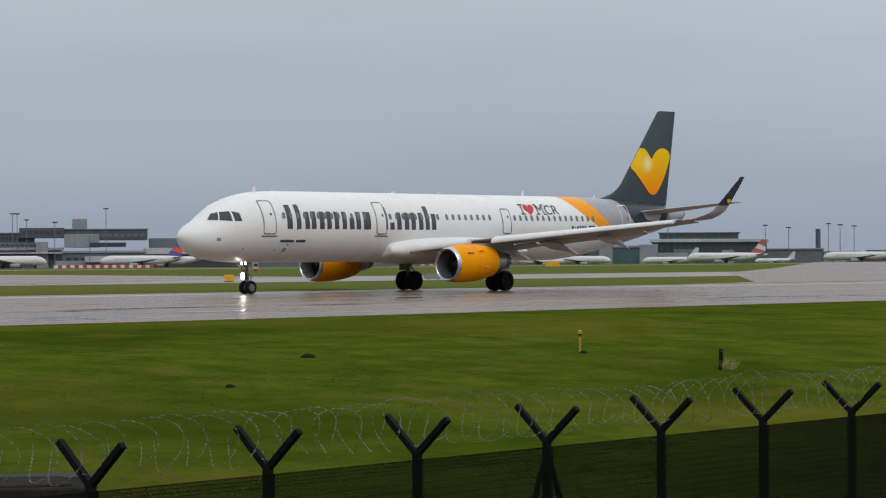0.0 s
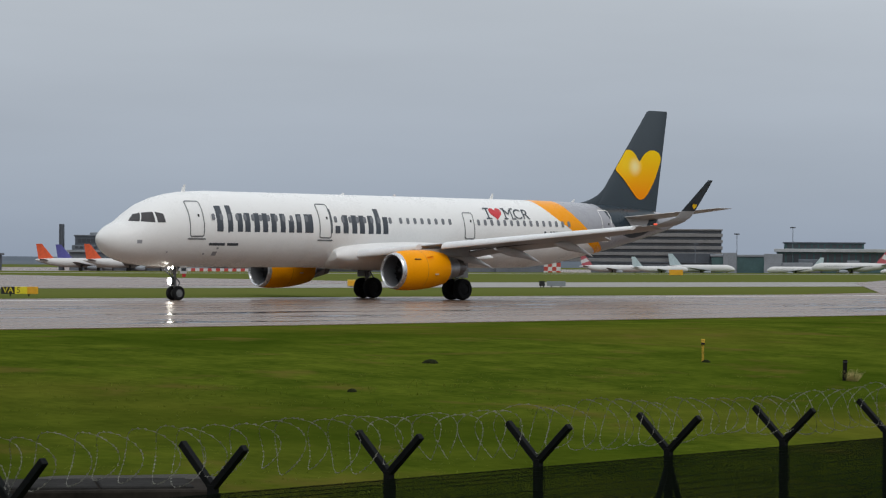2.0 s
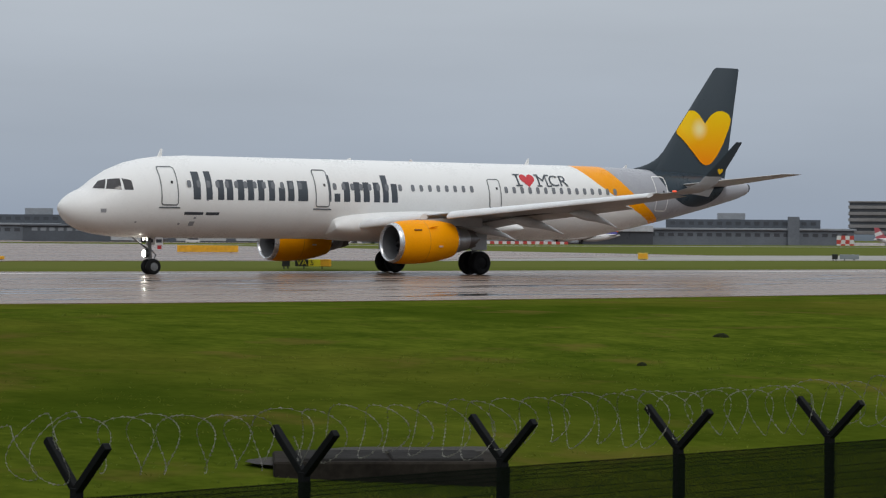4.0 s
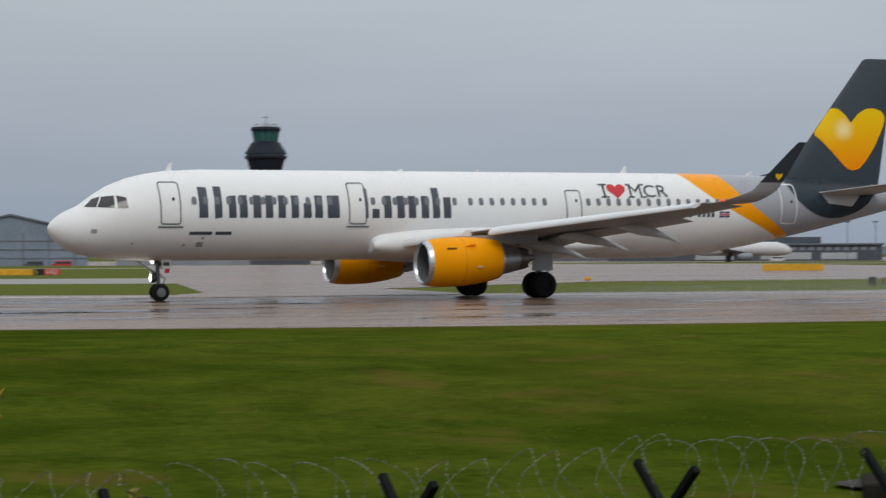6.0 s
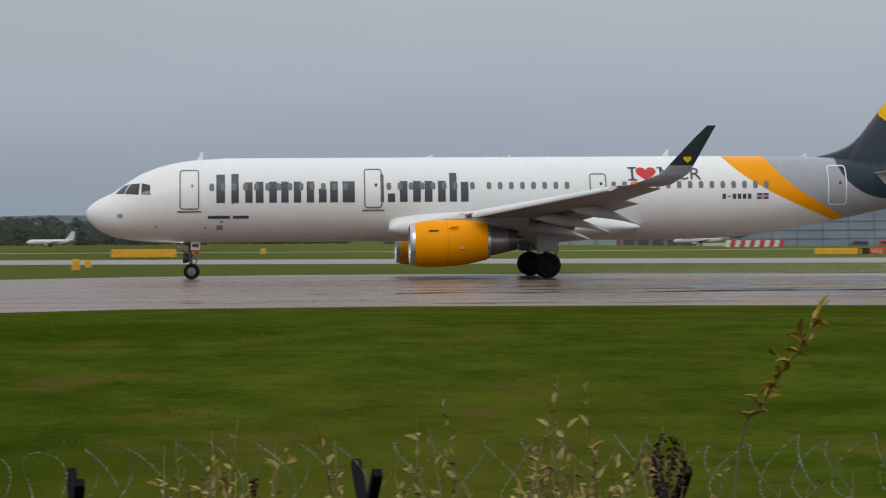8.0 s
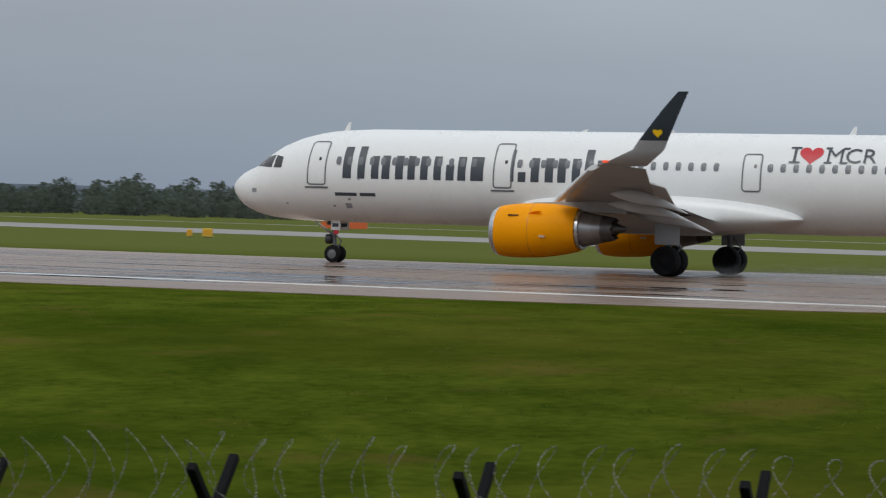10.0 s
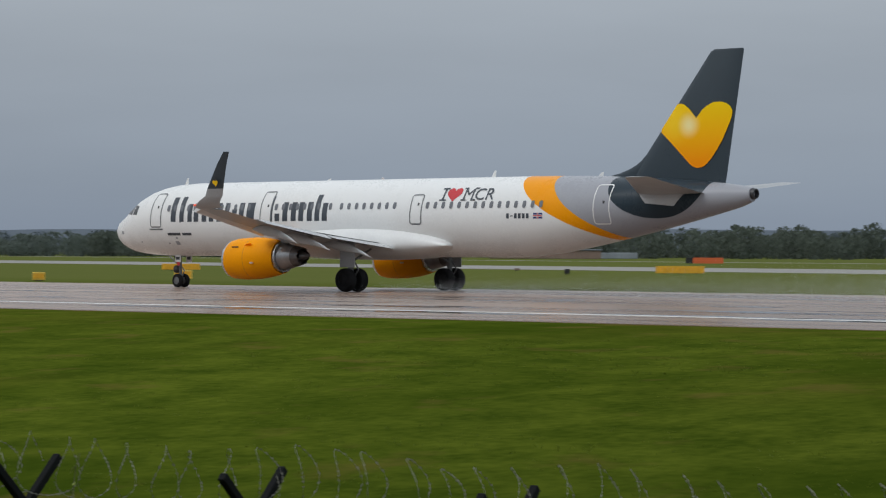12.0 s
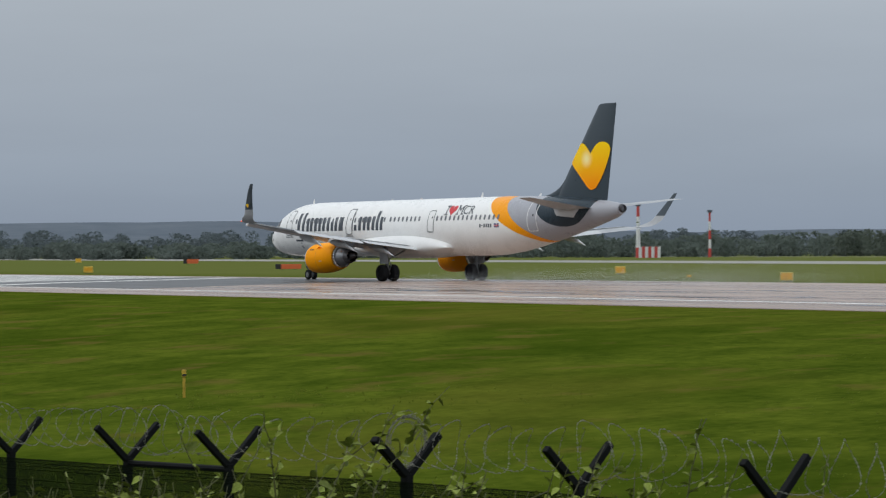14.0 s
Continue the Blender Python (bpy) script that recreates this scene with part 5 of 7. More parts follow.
# parked airliners
def parked(az, d, length, turn, tail, label, body=None, stripe=None):
    """A small parked airliner; turn 0 points its nose to the eye's left."""
    p = empty("parked_airliner", facing(az, d, 0, turn))
    s = length / 37.0
    prof = [(0, 0.05, 3.2), (0.5, 0.8, 3.3), (2, 1.55, 3.6), (4.5, 1.95, 3.85), (25, 1.95, 3.85), (31, 1.4, 4.3), (35, 0.7, 4.75), (37, 0.2, 5.0)]
    bm = bmesh.new()
    loft(bm, [[Vector(((x - 18) * s, r * s * math.cos(a), (zc + r * math.sin(a)) * s)) for a in [2 * math.pi * i / 16 for i in range(16)]] for x, r, zc in prof])
    part("fuselage", bm, body or M_FARWHITE, p)
    bm = bmesh.new()
    loft(bm, [foil((11 * s, 0, 5.4 * s), (17.6 * s, 0, 5.4 * s), 0.3 * s, (0, 1, 0), 5), foil((16.2 * s, 0, 11.7 * s), (18.6 * s, 0, 11.7 * s), 0.1 * s, (0, 1, 0), 5)])
    fin = part("fin", bm, tail, p)
    if stripe:
        bm = bmesh.new()
        loft(bm, [foil(((11 + 5.2 * k) * s, 0, (5.4 + 6.3 * k) * s), ((17.6 + k) * s, 0, (5.4 + 6.3 * k - 1.6) * s), (0.36 - 0.24 * k) * s, (0, 1, 0), 5) for k in (0.42, 0.72)])
        part("tail_stripe", bm, stripe, fin)
    for q in (-1, 1):
        bm = bmesh.new()
        loft(bm, [foil((-5 * s, q * 1.2 * s, 2.8 * s), (1.8 * s, q * 1.2 * s, 2.7 * s), 0.4 * s, n=5), foil((3.5 * s, q * 16.5 * s, 4.2 * s), (5.2 * s, q * 16.5 * s, 4.2 * s), 0.1 * s, n=5)])
        part("wing", bm, M_CLAD, p)
        bm = bmesh.new()
        loft(bm, [foil((13 * s, q * 0.5 * s, 4.9 * s), (17 * s, q * 0.5 * s, 4.9 * s), 0.15 * s, n=5), foil((16.4 * s, q * 6 * s, 5.4 * s), (17.8 * s, q * 6 * s, 5.4 * s), 0.06 * s, n=5)])
        part("tailplane", bm, M_CLAD, p)
        bm = bmesh.new()
        lathe(bm, [(-6 * s, 0.8 * s), (-5 * s, 1.05 * s), (-3 * s, 0.95 * s), (-2 * s, 0.6 * s)], (0, q * 5.7 * s, 1.7 * s), 14)
        part("engine", bm, M_CLAD, p)
        bm = bmesh.new()
        rod(bm, (0, q * 3.6 * s, 0), (0, q * 3.6 * s, 3.0 * s), 0.5 * s)
        part("main_gear", bm, M_BLACK, p)
    bm = bmesh.new(); rod(bm, (-13.5 * s, 0, 0), (-13.5 * s, 0, 2.4 * s), 0.35 * s)
    part("nose_gear", bm, M_BLACK, p)
    bm = bmesh.new()
    for x in range(-12, 10):
        box(bm, (x - 0.15) * s, -1.98 * s, 4.1 * s, (x + 0.15) * s, -1.8 * s, 4.5 * s)
    part("window_strip", bm, M_BAND, p, smooth=False)
    return tagged(p, label, "airplane", group="parked airliners")


T_BLUE, T_ORANGE, T_RED, T_PALE, T_NAVY = haze("blue_tail", (0.09, 0.09, 0.33)), haze("orange_tail", (0.70, 0.10, 0.03)), haze("red_tail", (0.42, 0.09, 0.11)), haze("pale_blue_tail", (0.45, 0.55, 0.58)), haze("navy_tail", (0.03, 0.03, 0.09))
parked(39.7, 1000, 32, 8, T_BLUE, "white parked airliner with a blue and orange tail", None, T_ORANGE)
parked(40.25, 1030, 30, 8, T_BLUE, "white parked airliner with a bright blue and orange tail", None, T_ORANGE)
parked(35.72, 960, 32, 186, T_ORANGE, "white parked airliner with a large orange tail")
parked(36.1, 1000, 32, 184, T_BLUE, "white parked airliner with a violet-blue tail")
parked(36.75, 950, 32, 188, T_ORANGE, "white parked airliner with an orange fin")
parked(30.75, 930, 46, 186, T_PALE, "long white parked airliner with slung engines")
parked(47.25, 1000, 24, 185, T_RED, "white parked airliner with a red striped tail", None, M_FARWHITE)
parked(48.3, 990, 22, 190, T_PALE, "white parked airliner with a pale blue tail")
parked(49.2, 1000, 26, 170, T_PALE, "white parked airliner with a pale tail")
parked(51.2, 1000, 22, 10, T_PALE, "white parked airliner beside the glazed pier")
parked(52.4, 980, 30, 6, T_RED, "white parked airliner with a red and white striped tail", None, M_FARWHITE)
parked(53.45, 1010, 16, 12, T_PALE, "small white parked airliner with a pale tail")
parked(55.3, 1020, 30, 8, T_NAVY, "white parked airliner with a navy tail")
parked(12.3, 520, 11, 5, M_FARWHITE, "small white business jet by the hangar")
parked(-1.8, 700, 13, 8, M_FARWHITE, "small white jet before the trees")
parked(21.6, 950, 22, 14, T_PALE, "white parked airliner beyond the taxiway")
parked(22.7, 980, 22, 170, T_BLUE, "white parked airliner with a blue tail")
parked(26.0, 940, 24, 20, T_NAVY, "white parked airliner with a violet tail")


# ---- airfield furniture ----
def sign_board(az, d, panels, h, label, z=0.0):
    """A low lit sign of side-by-side panels: (width, material, text, text material)."""
    s = empty("airfield_sign", facing(az, d, z))
    total = sum(p[0] for p in panels)
    x = -total / 2
    for w, mat, body, ink in panels:
        bm = bmesh.new(); box(bm, x, -0.09, 0.14, x + w, 0.09, h, 0.015)
        pan = part("panel", bm, mat, s, smooth=False)
        if body:
            part("lettering", letters_on(body, h * 0.85, lambda u, v, x=x: Vector((x + 0.1 + u, -0.096, 0.14 + h * 0.13 + v))), ink, pan, smooth=False)
        x += w
    for k in range(max(2, int(total / 1.5))):
        bm = bmesh.new(); q = -total / 2 + total * (k + 0.5) / max(2, int(total / 1.5))
        rod(bm, (q, 0, 0), (q, 0, 0.2), 0.04)
        part("leg", bm, M_BLACK, s)
    return tagged(s, label, "sign")


sign_board(33.83, 153.7, ((0.46, M_BLACK, "", None),), 0.60, "small black taxiway sign on the grass")
sign_board(34.42, 154.4, ((0.78, M_BLACK, "VA", M_SIGNYEL), (0.72, M_SIGNYEL, "5", M_BLACK), (0.62, M_YELLOW, "", None)), 0.56, "black and yellow taxiway sign with an orange end")
sign_board(45.73, 231, ((0.5, M_BLACK, "", None),), 0.58, "small black taxiway sign on the grass")
sign_board(46.04, 232, ((1.65, M_CLAD, "", None),), 0.56, "pale grey back of a taxiway sign")
sign_board(32.13, 260, ((6.0, M_YELLOW, "", None),), 0.80, "long yellow back of an airfield sign")
sign_board(15.50, 248, ((4.05, M_YELLOW, "", None), (1.06, M_BLACK, "5", M_SIGNYEL), (1.44, M_SIGNRED, "VA2", M_FARWHITE)), 0.72, "long yellow sign with a red holding panel")
sign_board(0.2, 269, ((6.6, M_YELLOW, "", None),), 0.95, "long yellow back of an airfield sign")
sign_board(-34.15, 250, ((4.6, M_YELLOW, "", None),), 0.82, "long yellow back of an airfield sign")
sign_board(-33.62, 480, ((1.3, M_BLACK, "", None), (5.5, M_SIGNORANGE, "", None)), 1.2, "orange holding sign with a black end")
sign_board(-23.9, 391, ((6.9, M_SIGNORANGE, "", None),), 1.1, "long orange back of a holding sign")
sign_board(-58.87, 315, ((0.7, M_BLACK, "", None), (2.4, M_SIGNORANGE, "", None)), 0.72, "orange holding sign with a black end")
sign_board(-60.98, 493, ((0.7, M_BLACK, "", None), (2.1, M_SIGNORANGE, "", None)), 0.95, "small orange holding sign")
sign_board(-45.0, 271, ((3.9, M_YELLOW, "", None),), 0.75, "long yellow back of an airfield sign")
sign_board(48.64, 493, ((2.6, M_YELLOW, "", None),), 1.1, "yellow sign back before the apron")
sign_board(-36.6, 240, ((0.5, M_BLACK, "", None),), 0.56, "small black marker board on the grass")
sign_board(-37.69, 282, ((0.55, M_BRICK, "", None),), 0.34, "small brown marker board on the grass")


def marker_box(az, d, w, h, mat, label):
    m = empty("marker_box", facing(az, d))
    bm = bmesh.new(); box(bm, -w / 2, -w * 0.3, 0.06, w / 2, w * 0.3, h, 0.03)
    part("case", bm, mat, m, smooth=False)
    bm = bmesh.new(); box(bm, -w * 0.42, -w * 0.3 - 0.012, h * 0.3, w * 0.42, -w * 0.3, h * 0.85)
    part("face", bm, M_YELLOW, m, smooth=False)
    bm = bmesh.new(); box(bm, -w * 0.3, -w * 0.2, -0.02, w * 0.3, w * 0.2, 0.06)
    part("plinth", bm, M_CONCRETE, m, smooth=False)
    return tagged(m, label, "marker")


M_AMBER = material("faded_amber_panel", (0.66, 0.42, 0.06), 0.5, vary=0.2)
for az, d, w, h in ((41.6, 224, 0.87, 0.62), (-1.26, 165, 0.5, 0.75), (-1.0, 178, 0.45, 0.6), (2.78, 327, 0.63, 0.7), (-26.86, 213, 0.83, 0.75), (-27.25, 214, 0.42, 0.62), (-51.64, 240, 0.95, 0.7), (-48.05, 179, 0.86, 0.6), (-44.95, 191, 1.3, 0.68), (-43.39, 330, 1.5, 0.77), (-63.19, 281, 1.0, 0.72), (-63.4, 600, 1.3, 1.0), (27.7, 190, 0.5, 0.3), (-50.15, 205, 0.28, 0.22)):
    marker_box(az, d, w, h, M_AMBER if w > 0.6 else M_YELLOW, "yellow airfield marker box on the grass")


def striped(name, az, d, cols, rows, w, h, deep, label, category, slant=0.0, checker=False):
    s = empty(name, facing(az, d))
    for j in range(rows):
        for i in range(cols):
            bm = bmesh.new()
            x = -w / 2 + w * i / cols
            box(bm, x, 0, h * j / rows, x + w / cols - 0.01, deep, h * (j + 1) / rows - 0.01, 0.02)
            if slant:
                bmesh.ops.transform(bm, verts=bm.verts, matrix=Matrix(((1, 0, slant, 0), (0, 1, 0, 0), (0, 0, 1, 0), (0, 0, 0, 1))))
            part("panel", bm, M_FARRED if (i + (j if checker else 0)) % 2 else M_FARWHITE, s, smooth=False)
    return tagged(s, label, category)


striped("barrier_row", 13.45, 437, 12, 1, 9.6, 1.15, 0.6, "row of red and white barrier blocks", "barrier", slant=0.25)
striped("barrier_row", 38.9, 960, 24, 1, 36, 1.6, 0.8, "far row of red and white barrier blocks", "barrier")
striped("radio_hut", 45.95, 870, 4, 3, 5.6, 4.1, 4, "red and white chequered hut before the offices", "hut", checker=True)
striped("radio_hut", -51.0, 800, 7, 1, 6.6, 3.4, 4, "red and white striped equipment hut", "hut")
for az, d, top, r in ((-51.25, 801, 15.7, 0.74), (-49.7, 830, 14.1, 0.5)):
    m = empty("beacon_mast", facing(az, d))
    for k in range(5):
        bm = bmesh.new(); rod(bm, (0, 0, top * k / 5), (0, 0, top * (k + 1) / 5), r * (1 - 0.08 * k), r * (0.92 - 0.08 * k), 8)
        part("mast_section", bm, M_FARRED if k in ((0, 2, 4) if d > 820 else (0, 4)) else M_FARWHITE, m)
    bm = bmesh.new(); box(bm, -0.8, -0.6, top, 0.8, 0.6, top + 0.8, 0.1)
    part("mast_head", bm, M_CLAD_DARK, m, smooth=False)
    tagged(m, "red and white banded navigation mast", "mast")

# windsock
ws = empty("windsock", facing(-38.95, 520))
bm = bmesh.new(); rod(bm, (0, 0, 0), (0, 0, 4), 0.09); part("lower_pole", bm, M_BLACK, ws)
bm = bmesh.new(); rod(bm, (0, 0, 4), (0, 0, 9.4), 0.14, 0.1); part("pole", bm, M_FARWHITE, ws)
bm = bmesh.new(); rod(bm, (-0.5, 0, 10.2), (0.5, 0, 10.2), 0.05); rod(bm, (0, 0, 9.4), (0, 0, 10.2), 0.05); part("lamp_bracket", bm, M_CLAD_DARK, ws)
M_SOCK = material("orange_cloth", (0.62, 0.13, 0.04), 0.8, vary=0.2)
bm = bmesh.new()
loft(bm, [[Vector((0.15 + u * 4.8, 0.55 * (1 - 0.6 * u) * math.cos(a), 8.5 - 1.5 * u * u + 0.6 * (1 - 0.62 * u) * math.sin(a))) for a in [2 * math.pi * i / 14 for i in range(14)]] for u in [k / 10 for k in range(11)]], cap1=False)
part("sock", bm, M_SOCK, ws, "faded orange cloth sock")
tagged(ws, "faded orange windsock streaming from a pole", "windsock")

# radar frame
lt = empty("lattice_tower", facing(-34.98, 900))
bm = bmesh.new()
for x in (-2.4, 2.4):
    for y in (-2.4, 2.4):
        rod(bm, (x * 1.25, y * 1.25, 0), (x, y, 16), 0.2, 0.16, 6)
part("legs", bm, M_CLAD_DARK, lt)
for k in range(4):
    bm = bmesh.new()
    for y in (-2.6, 2.6):
        rod(bm, (-2.8, y, 4 * k), (2.6, y, 4 * k + 4), 0.1, 0.1, 5); rod(bm, (2.8, y, 4 * k), (-2.6, y, 4 * k + 4), 0.1, 0.1, 5)
    part("cross_brace", bm, M_CLAD_DARK, lt)
bm = bmesh.new(); box(bm, -3.4, -3.4, 15.6, 3.4, 3.4, 16.2, 0.05); part("platform", bm, M_CLAD_DARK, lt)
for z in (17.4, 19.3):
    bm = bmesh.new()
    for a, b2 in (((-3.3, -3.3, z), (3.3, -3.3, z)), ((-3.3, 3.3, z), (3.3, 3.3, z)), ((-3.3, -3.3, z), (-3.3, 3.3, z)), ((3.3, -3.3, z), (3.3, 3.3, z))):
        rod(bm, a, b2, 0.1, 0.1, 5)
    for x in (-3.3, 0, 3.3):
        rod(bm, (x, -3.3, 16), (x, -3.3, z), 0.09, 0.09, 5)
    part("guard_rail", bm, M_CLAD_DARK, lt)
tagged(lt, "dark steel lattice tower with a railed platform", "tower")


def rescue_truck(az, d, turn, label):
    v = empty("rescue_truck", facing(az, d, 0, turn))
    yel = haze("rescue_yellow", (0.46, 0.33, 0.03)) if "rescue_yellow" not in bpy.data.materials else bpy.data.materials["rescue_yellow"]
    bm = bmesh.new(); box(bm, -2.0, -1.2, 1.0, 4.2, 1.2, 2.9, 0.12); part("body", bm, yel, v, smooth=False)
    bm = bmesh.new(); box(bm, -4.0, -1.2, 0.9, -2.05, 1.2, 3.0, 0.3); part("cab", bm, yel, v, smooth=False)
    bm = bmesh.new(); box(bm, -3.9, -1.24, 1.9, -2.2, -1.19, 2.7, 0.02); part("cab_window", bm, M_BAND, v, smooth=False)
    bm = bmesh.new(); box(bm, -3.8, -1.1, 0.5, 4.0, 1.1, 1.0, 0.05); part("chassis", bm, M_BLACK, v, smooth=False)
    bm = bmesh.new(); rod(bm, (-3.4, 0, 3.15), (3.6, 0, 3.35), 0.2); part("boom", bm, yel, v)
    for x in (-2.9, 1.4, 3.0):
        for y in (-1.1, 1.1):
            bm = bmesh.new(); lathe(bm, [(-0.2, 0.3), (-0.18, 0.58), (0.18, 0.58), (0.2, 0.3)], (x, y, 0.58), 14, axis="y"); part("wheel", bm, M_TYRE, v)
    return tagged(v, label, "fire engine", group="rescue vehicles")


for az, turn in ((-40.6, 0), (-39.98, 8)):
    rescue_truck(az, 860, turn, "yellow airport rescue vehicle parked by the trees")
for az, d, col in ((16.3, 640, M_FARRED), (15.7, 650, M_CLAD_DARK), (31.8, 900, M_FARWHITE)):
    v = empty("service_van", facing(az, d))
    bm = bmesh.new(); box(bm, -2.4, -0.9, 0.45, 2.4, 0.9, 1.5, 0.15); part("body", bm, col, v, smooth=False)
    bm = bmesh.new(); box(bm, -1.7, -0.85, 1.5, 2.3, 0.85, 2.2, 0.2); part("roof", bm, col, v, smooth=False)
    bm = bmesh.new(); box(bm, -1.6, -0.9, 1.5, 2.0, -0.84, 2.0, 0.02); part("side_window", bm, M_BAND, v, smooth=False)
    for x in (-1.6, 1.6):
        for y in (-0.85, 0.85):
            bm = bmesh.new(); lathe(bm, [(-0.12, 0.2), (-0.1, 0.36), (0.1, 0.36), (0.12, 0.2)], (x, y, 0.36), 12, axis="y"); part("wheel", bm, M_TYRE, v)
    tagged(v, "service vehicle on the airfield road", "van")


# woods and hills
def crown_clumps(name, spots, mat, label, seed):
    """Far woodland: trunks and ragged crowns of many small leaf tufts, in one object."""
    r = random.Random(seed)
    vs, fs = [], []
    for x, y, top, wide in spots:
        for k in range(3):
            a = k * 2.1
            n0 = len(vs)
            vs += [(x + 0.25 * math.cos(a), y + 0.25 * math.sin(a), -0.3), (x + 0.25 * math.cos(a + 2.1), y + 0.25 * math.sin(a + 2.1), -0.3), (x, y, top * 0.6)]
            fs.append((n0, n0 + 1, n0 + 2))
        for k in range(int(115 + wide * 14)):
            u, a, q = r.random(), r.random() * 6.283, r.random() ** 0.5
            zz = top * (0.02 + 0.98 * u)
            rad = wide * q * math.sqrt(max(0.05, 1 - abs(u - 0.42) ** 2 * 2.6)) * (0.8 + 0.4 * r.random())
            c = Vector((x + rad * math.cos(a), y + rad * math.sin(a), zz))
            s = r.uniform(0.35, 0.85) * (0.7 + wide * 0.1)
            d1 = Vector((r.uniform(-1, 1), r.uniform(-1, 1), r.uniform(-1, 1))).normalized() * s
            d2 = Vector((r.uniform(-1, 1), r.uniform(-1, 1), r.uniform(-1, 1))).normalized() * s
            n0 = len(vs)
            vs += [c + d1, c + d2, c - d1 * 0.8 + d2 * 0.2, c - d2]
            fs += [(n0, n0 + 1, n0 + 2), (n0, n0 + 2, n0 + 3)]
    me = bpy.data.meshes.new(name)
    me.from_pydata([tuple(v) for v in vs], [], fs)
    me.materials.append(mat)
    return tagged(new(name, me), label, "trees", kind="stuff")


def foliage(name, c0, c1, spread=0.35):
    m = material(name, c0, 0.8, second=c1, scale=0.12, fine=0.9, spec=0.15)
    n, l = m.node_tree.nodes, m.node_tree.links
    geo, mx = n.new("ShaderNodeNewGeometry"), n.new("ShaderNodeHueSaturation")
    mr = n.new("ShaderNodeMapRange")
    mr.inputs["To Min"].default_value, mr.inputs["To Max"].default_value = 1 - spread, 1 + spread
    l.new(geo.outputs["Random Per Island"], mr.inputs[0]); l.new(mr.outputs[0], mx.inputs["Value"])
    src = n["Principled BSDF"].inputs["Base Color"].links[0].from_socket
    l.new(src, mx.inputs["Color"]); l.new(mx.outputs[0], n["Principled BSDF"].inputs["Base Color"])
    # thin leaves pass about half of the light on
    tr, sh = n.new("ShaderNodeBsdfTranslucent"), n.new("ShaderNodeMixShader")
    sh.inputs[0].default_value = 0.5
    l.new(mx.outputs[0], tr.inputs[0])
    l.new(n["Principled BSDF"].outputs[0], sh.inputs[1]); l.new(tr.outputs[0], sh.inputs[2])
    l.new(sh.outputs[0], n["Material Output"].inputs[0])
    return m


# distance haze is mixed into these foliage colours
M_WOOD = foliage("haze_paled_foliage", (0.100, 0.121, 0.100), (0.122, 0.141, 0.114), 0.08)
M_WOOD2 = foliage("haze_tinted_foliage", (0.115, 0.140, 0.152), (0.135, 0.158, 0.168), 0.08)
rt = random.Random(11)
TREE_TOP = [(-90, 7), (-64, 7.0), (-61, 6.2), (-58.5, 7.4), (-57.2, 8), (-56.5, 11.0), (-55.7, 8), (-55, 7.5), (-52, 10), (-50, 9.5), (-46, 10.5), (-43, 11), (-41, 13), (-38, 12), (-35, 14), (-32, 13.6), (-27, 15), (-24, 17), (-20, 12), (-10, 12), (-4, 12.6), (-2.4, 11), (0.6, 11.5), (2.0, 12), (3.5, 9)]
spots, west = [], []
for k in range(1150):
    az = rt.uniform(-72, 4.5)
    d = rt.uniform(860, 1120)
    top = lerp_table(TREE_TOP, az)[0] * d / 1000 * rt.uniform(0.5, 1.0) * (0.95 + 0.35 * noise.noise((az * 0.9, 0, 2)))
    p = at(az, d)
    (spots if az > -47 else west).append((p.x, p.y, top, rt.uniform(2.6, 5.6)))
crown_clumps("tree_belt", spots, M_WOOD, "green belt of broadleaf trees, paled for haze", 3)
# more haze is mixed into the western belt's leaf colour
crown_clumps("tree_belt", west, foliage("haze_greyed_foliage", (0.120, 0.146, 0.128), (0.140, 0.165, 0.145), 0.05), "belt of broadleaf trees tinted grey-green for haze", 6)
spots = []
for k in range(840):
    az = rt.uniform(-72, 28)
    d = rt.uniform(1500, 1900)
    p = at(az, d)
    spots.append((p.x, p.y, rt.uniform(8, 16) * (0.5 if az > 19 else 1.0), rt.uniform(5, 9)))
crown_clumps("far_woods", spots, M_WOOD2, "woodland behind the airfield tinted grey-green for haze", 4)
# hill ridges; their blue-grey colour holds the distance haze
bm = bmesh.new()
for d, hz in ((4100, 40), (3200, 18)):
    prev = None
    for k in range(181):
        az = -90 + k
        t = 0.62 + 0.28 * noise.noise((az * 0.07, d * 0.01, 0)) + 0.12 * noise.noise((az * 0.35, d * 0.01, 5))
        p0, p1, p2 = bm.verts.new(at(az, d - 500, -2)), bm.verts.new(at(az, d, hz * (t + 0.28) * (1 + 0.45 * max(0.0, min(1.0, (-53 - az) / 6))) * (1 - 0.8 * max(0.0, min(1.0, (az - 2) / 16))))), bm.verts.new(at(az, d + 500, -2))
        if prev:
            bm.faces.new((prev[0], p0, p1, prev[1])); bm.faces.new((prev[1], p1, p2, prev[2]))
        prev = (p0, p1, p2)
tagged(mesh_ob("backdrop", bm, material("haze_tinted_hills", (0.085, 0.105, 0.13), 0.9, scale=0.004, fine=0.03, second=(0.12, 0.14, 0.165), spec=0.05)), "low wooded hills tinted blue-grey for haze", "hills", kind="structure")

# ---- perimeter fence ----
def fence_xy(az):
    """A bearing's place on the fence line, and the line's own bearing there."""
    if az > -28:
        a0, df = -5.0, 17.9
    else:
        a0, df = -8.0, 17.5
    d = df / math.cos(radians(az - a0))
    return at(az, d), a0


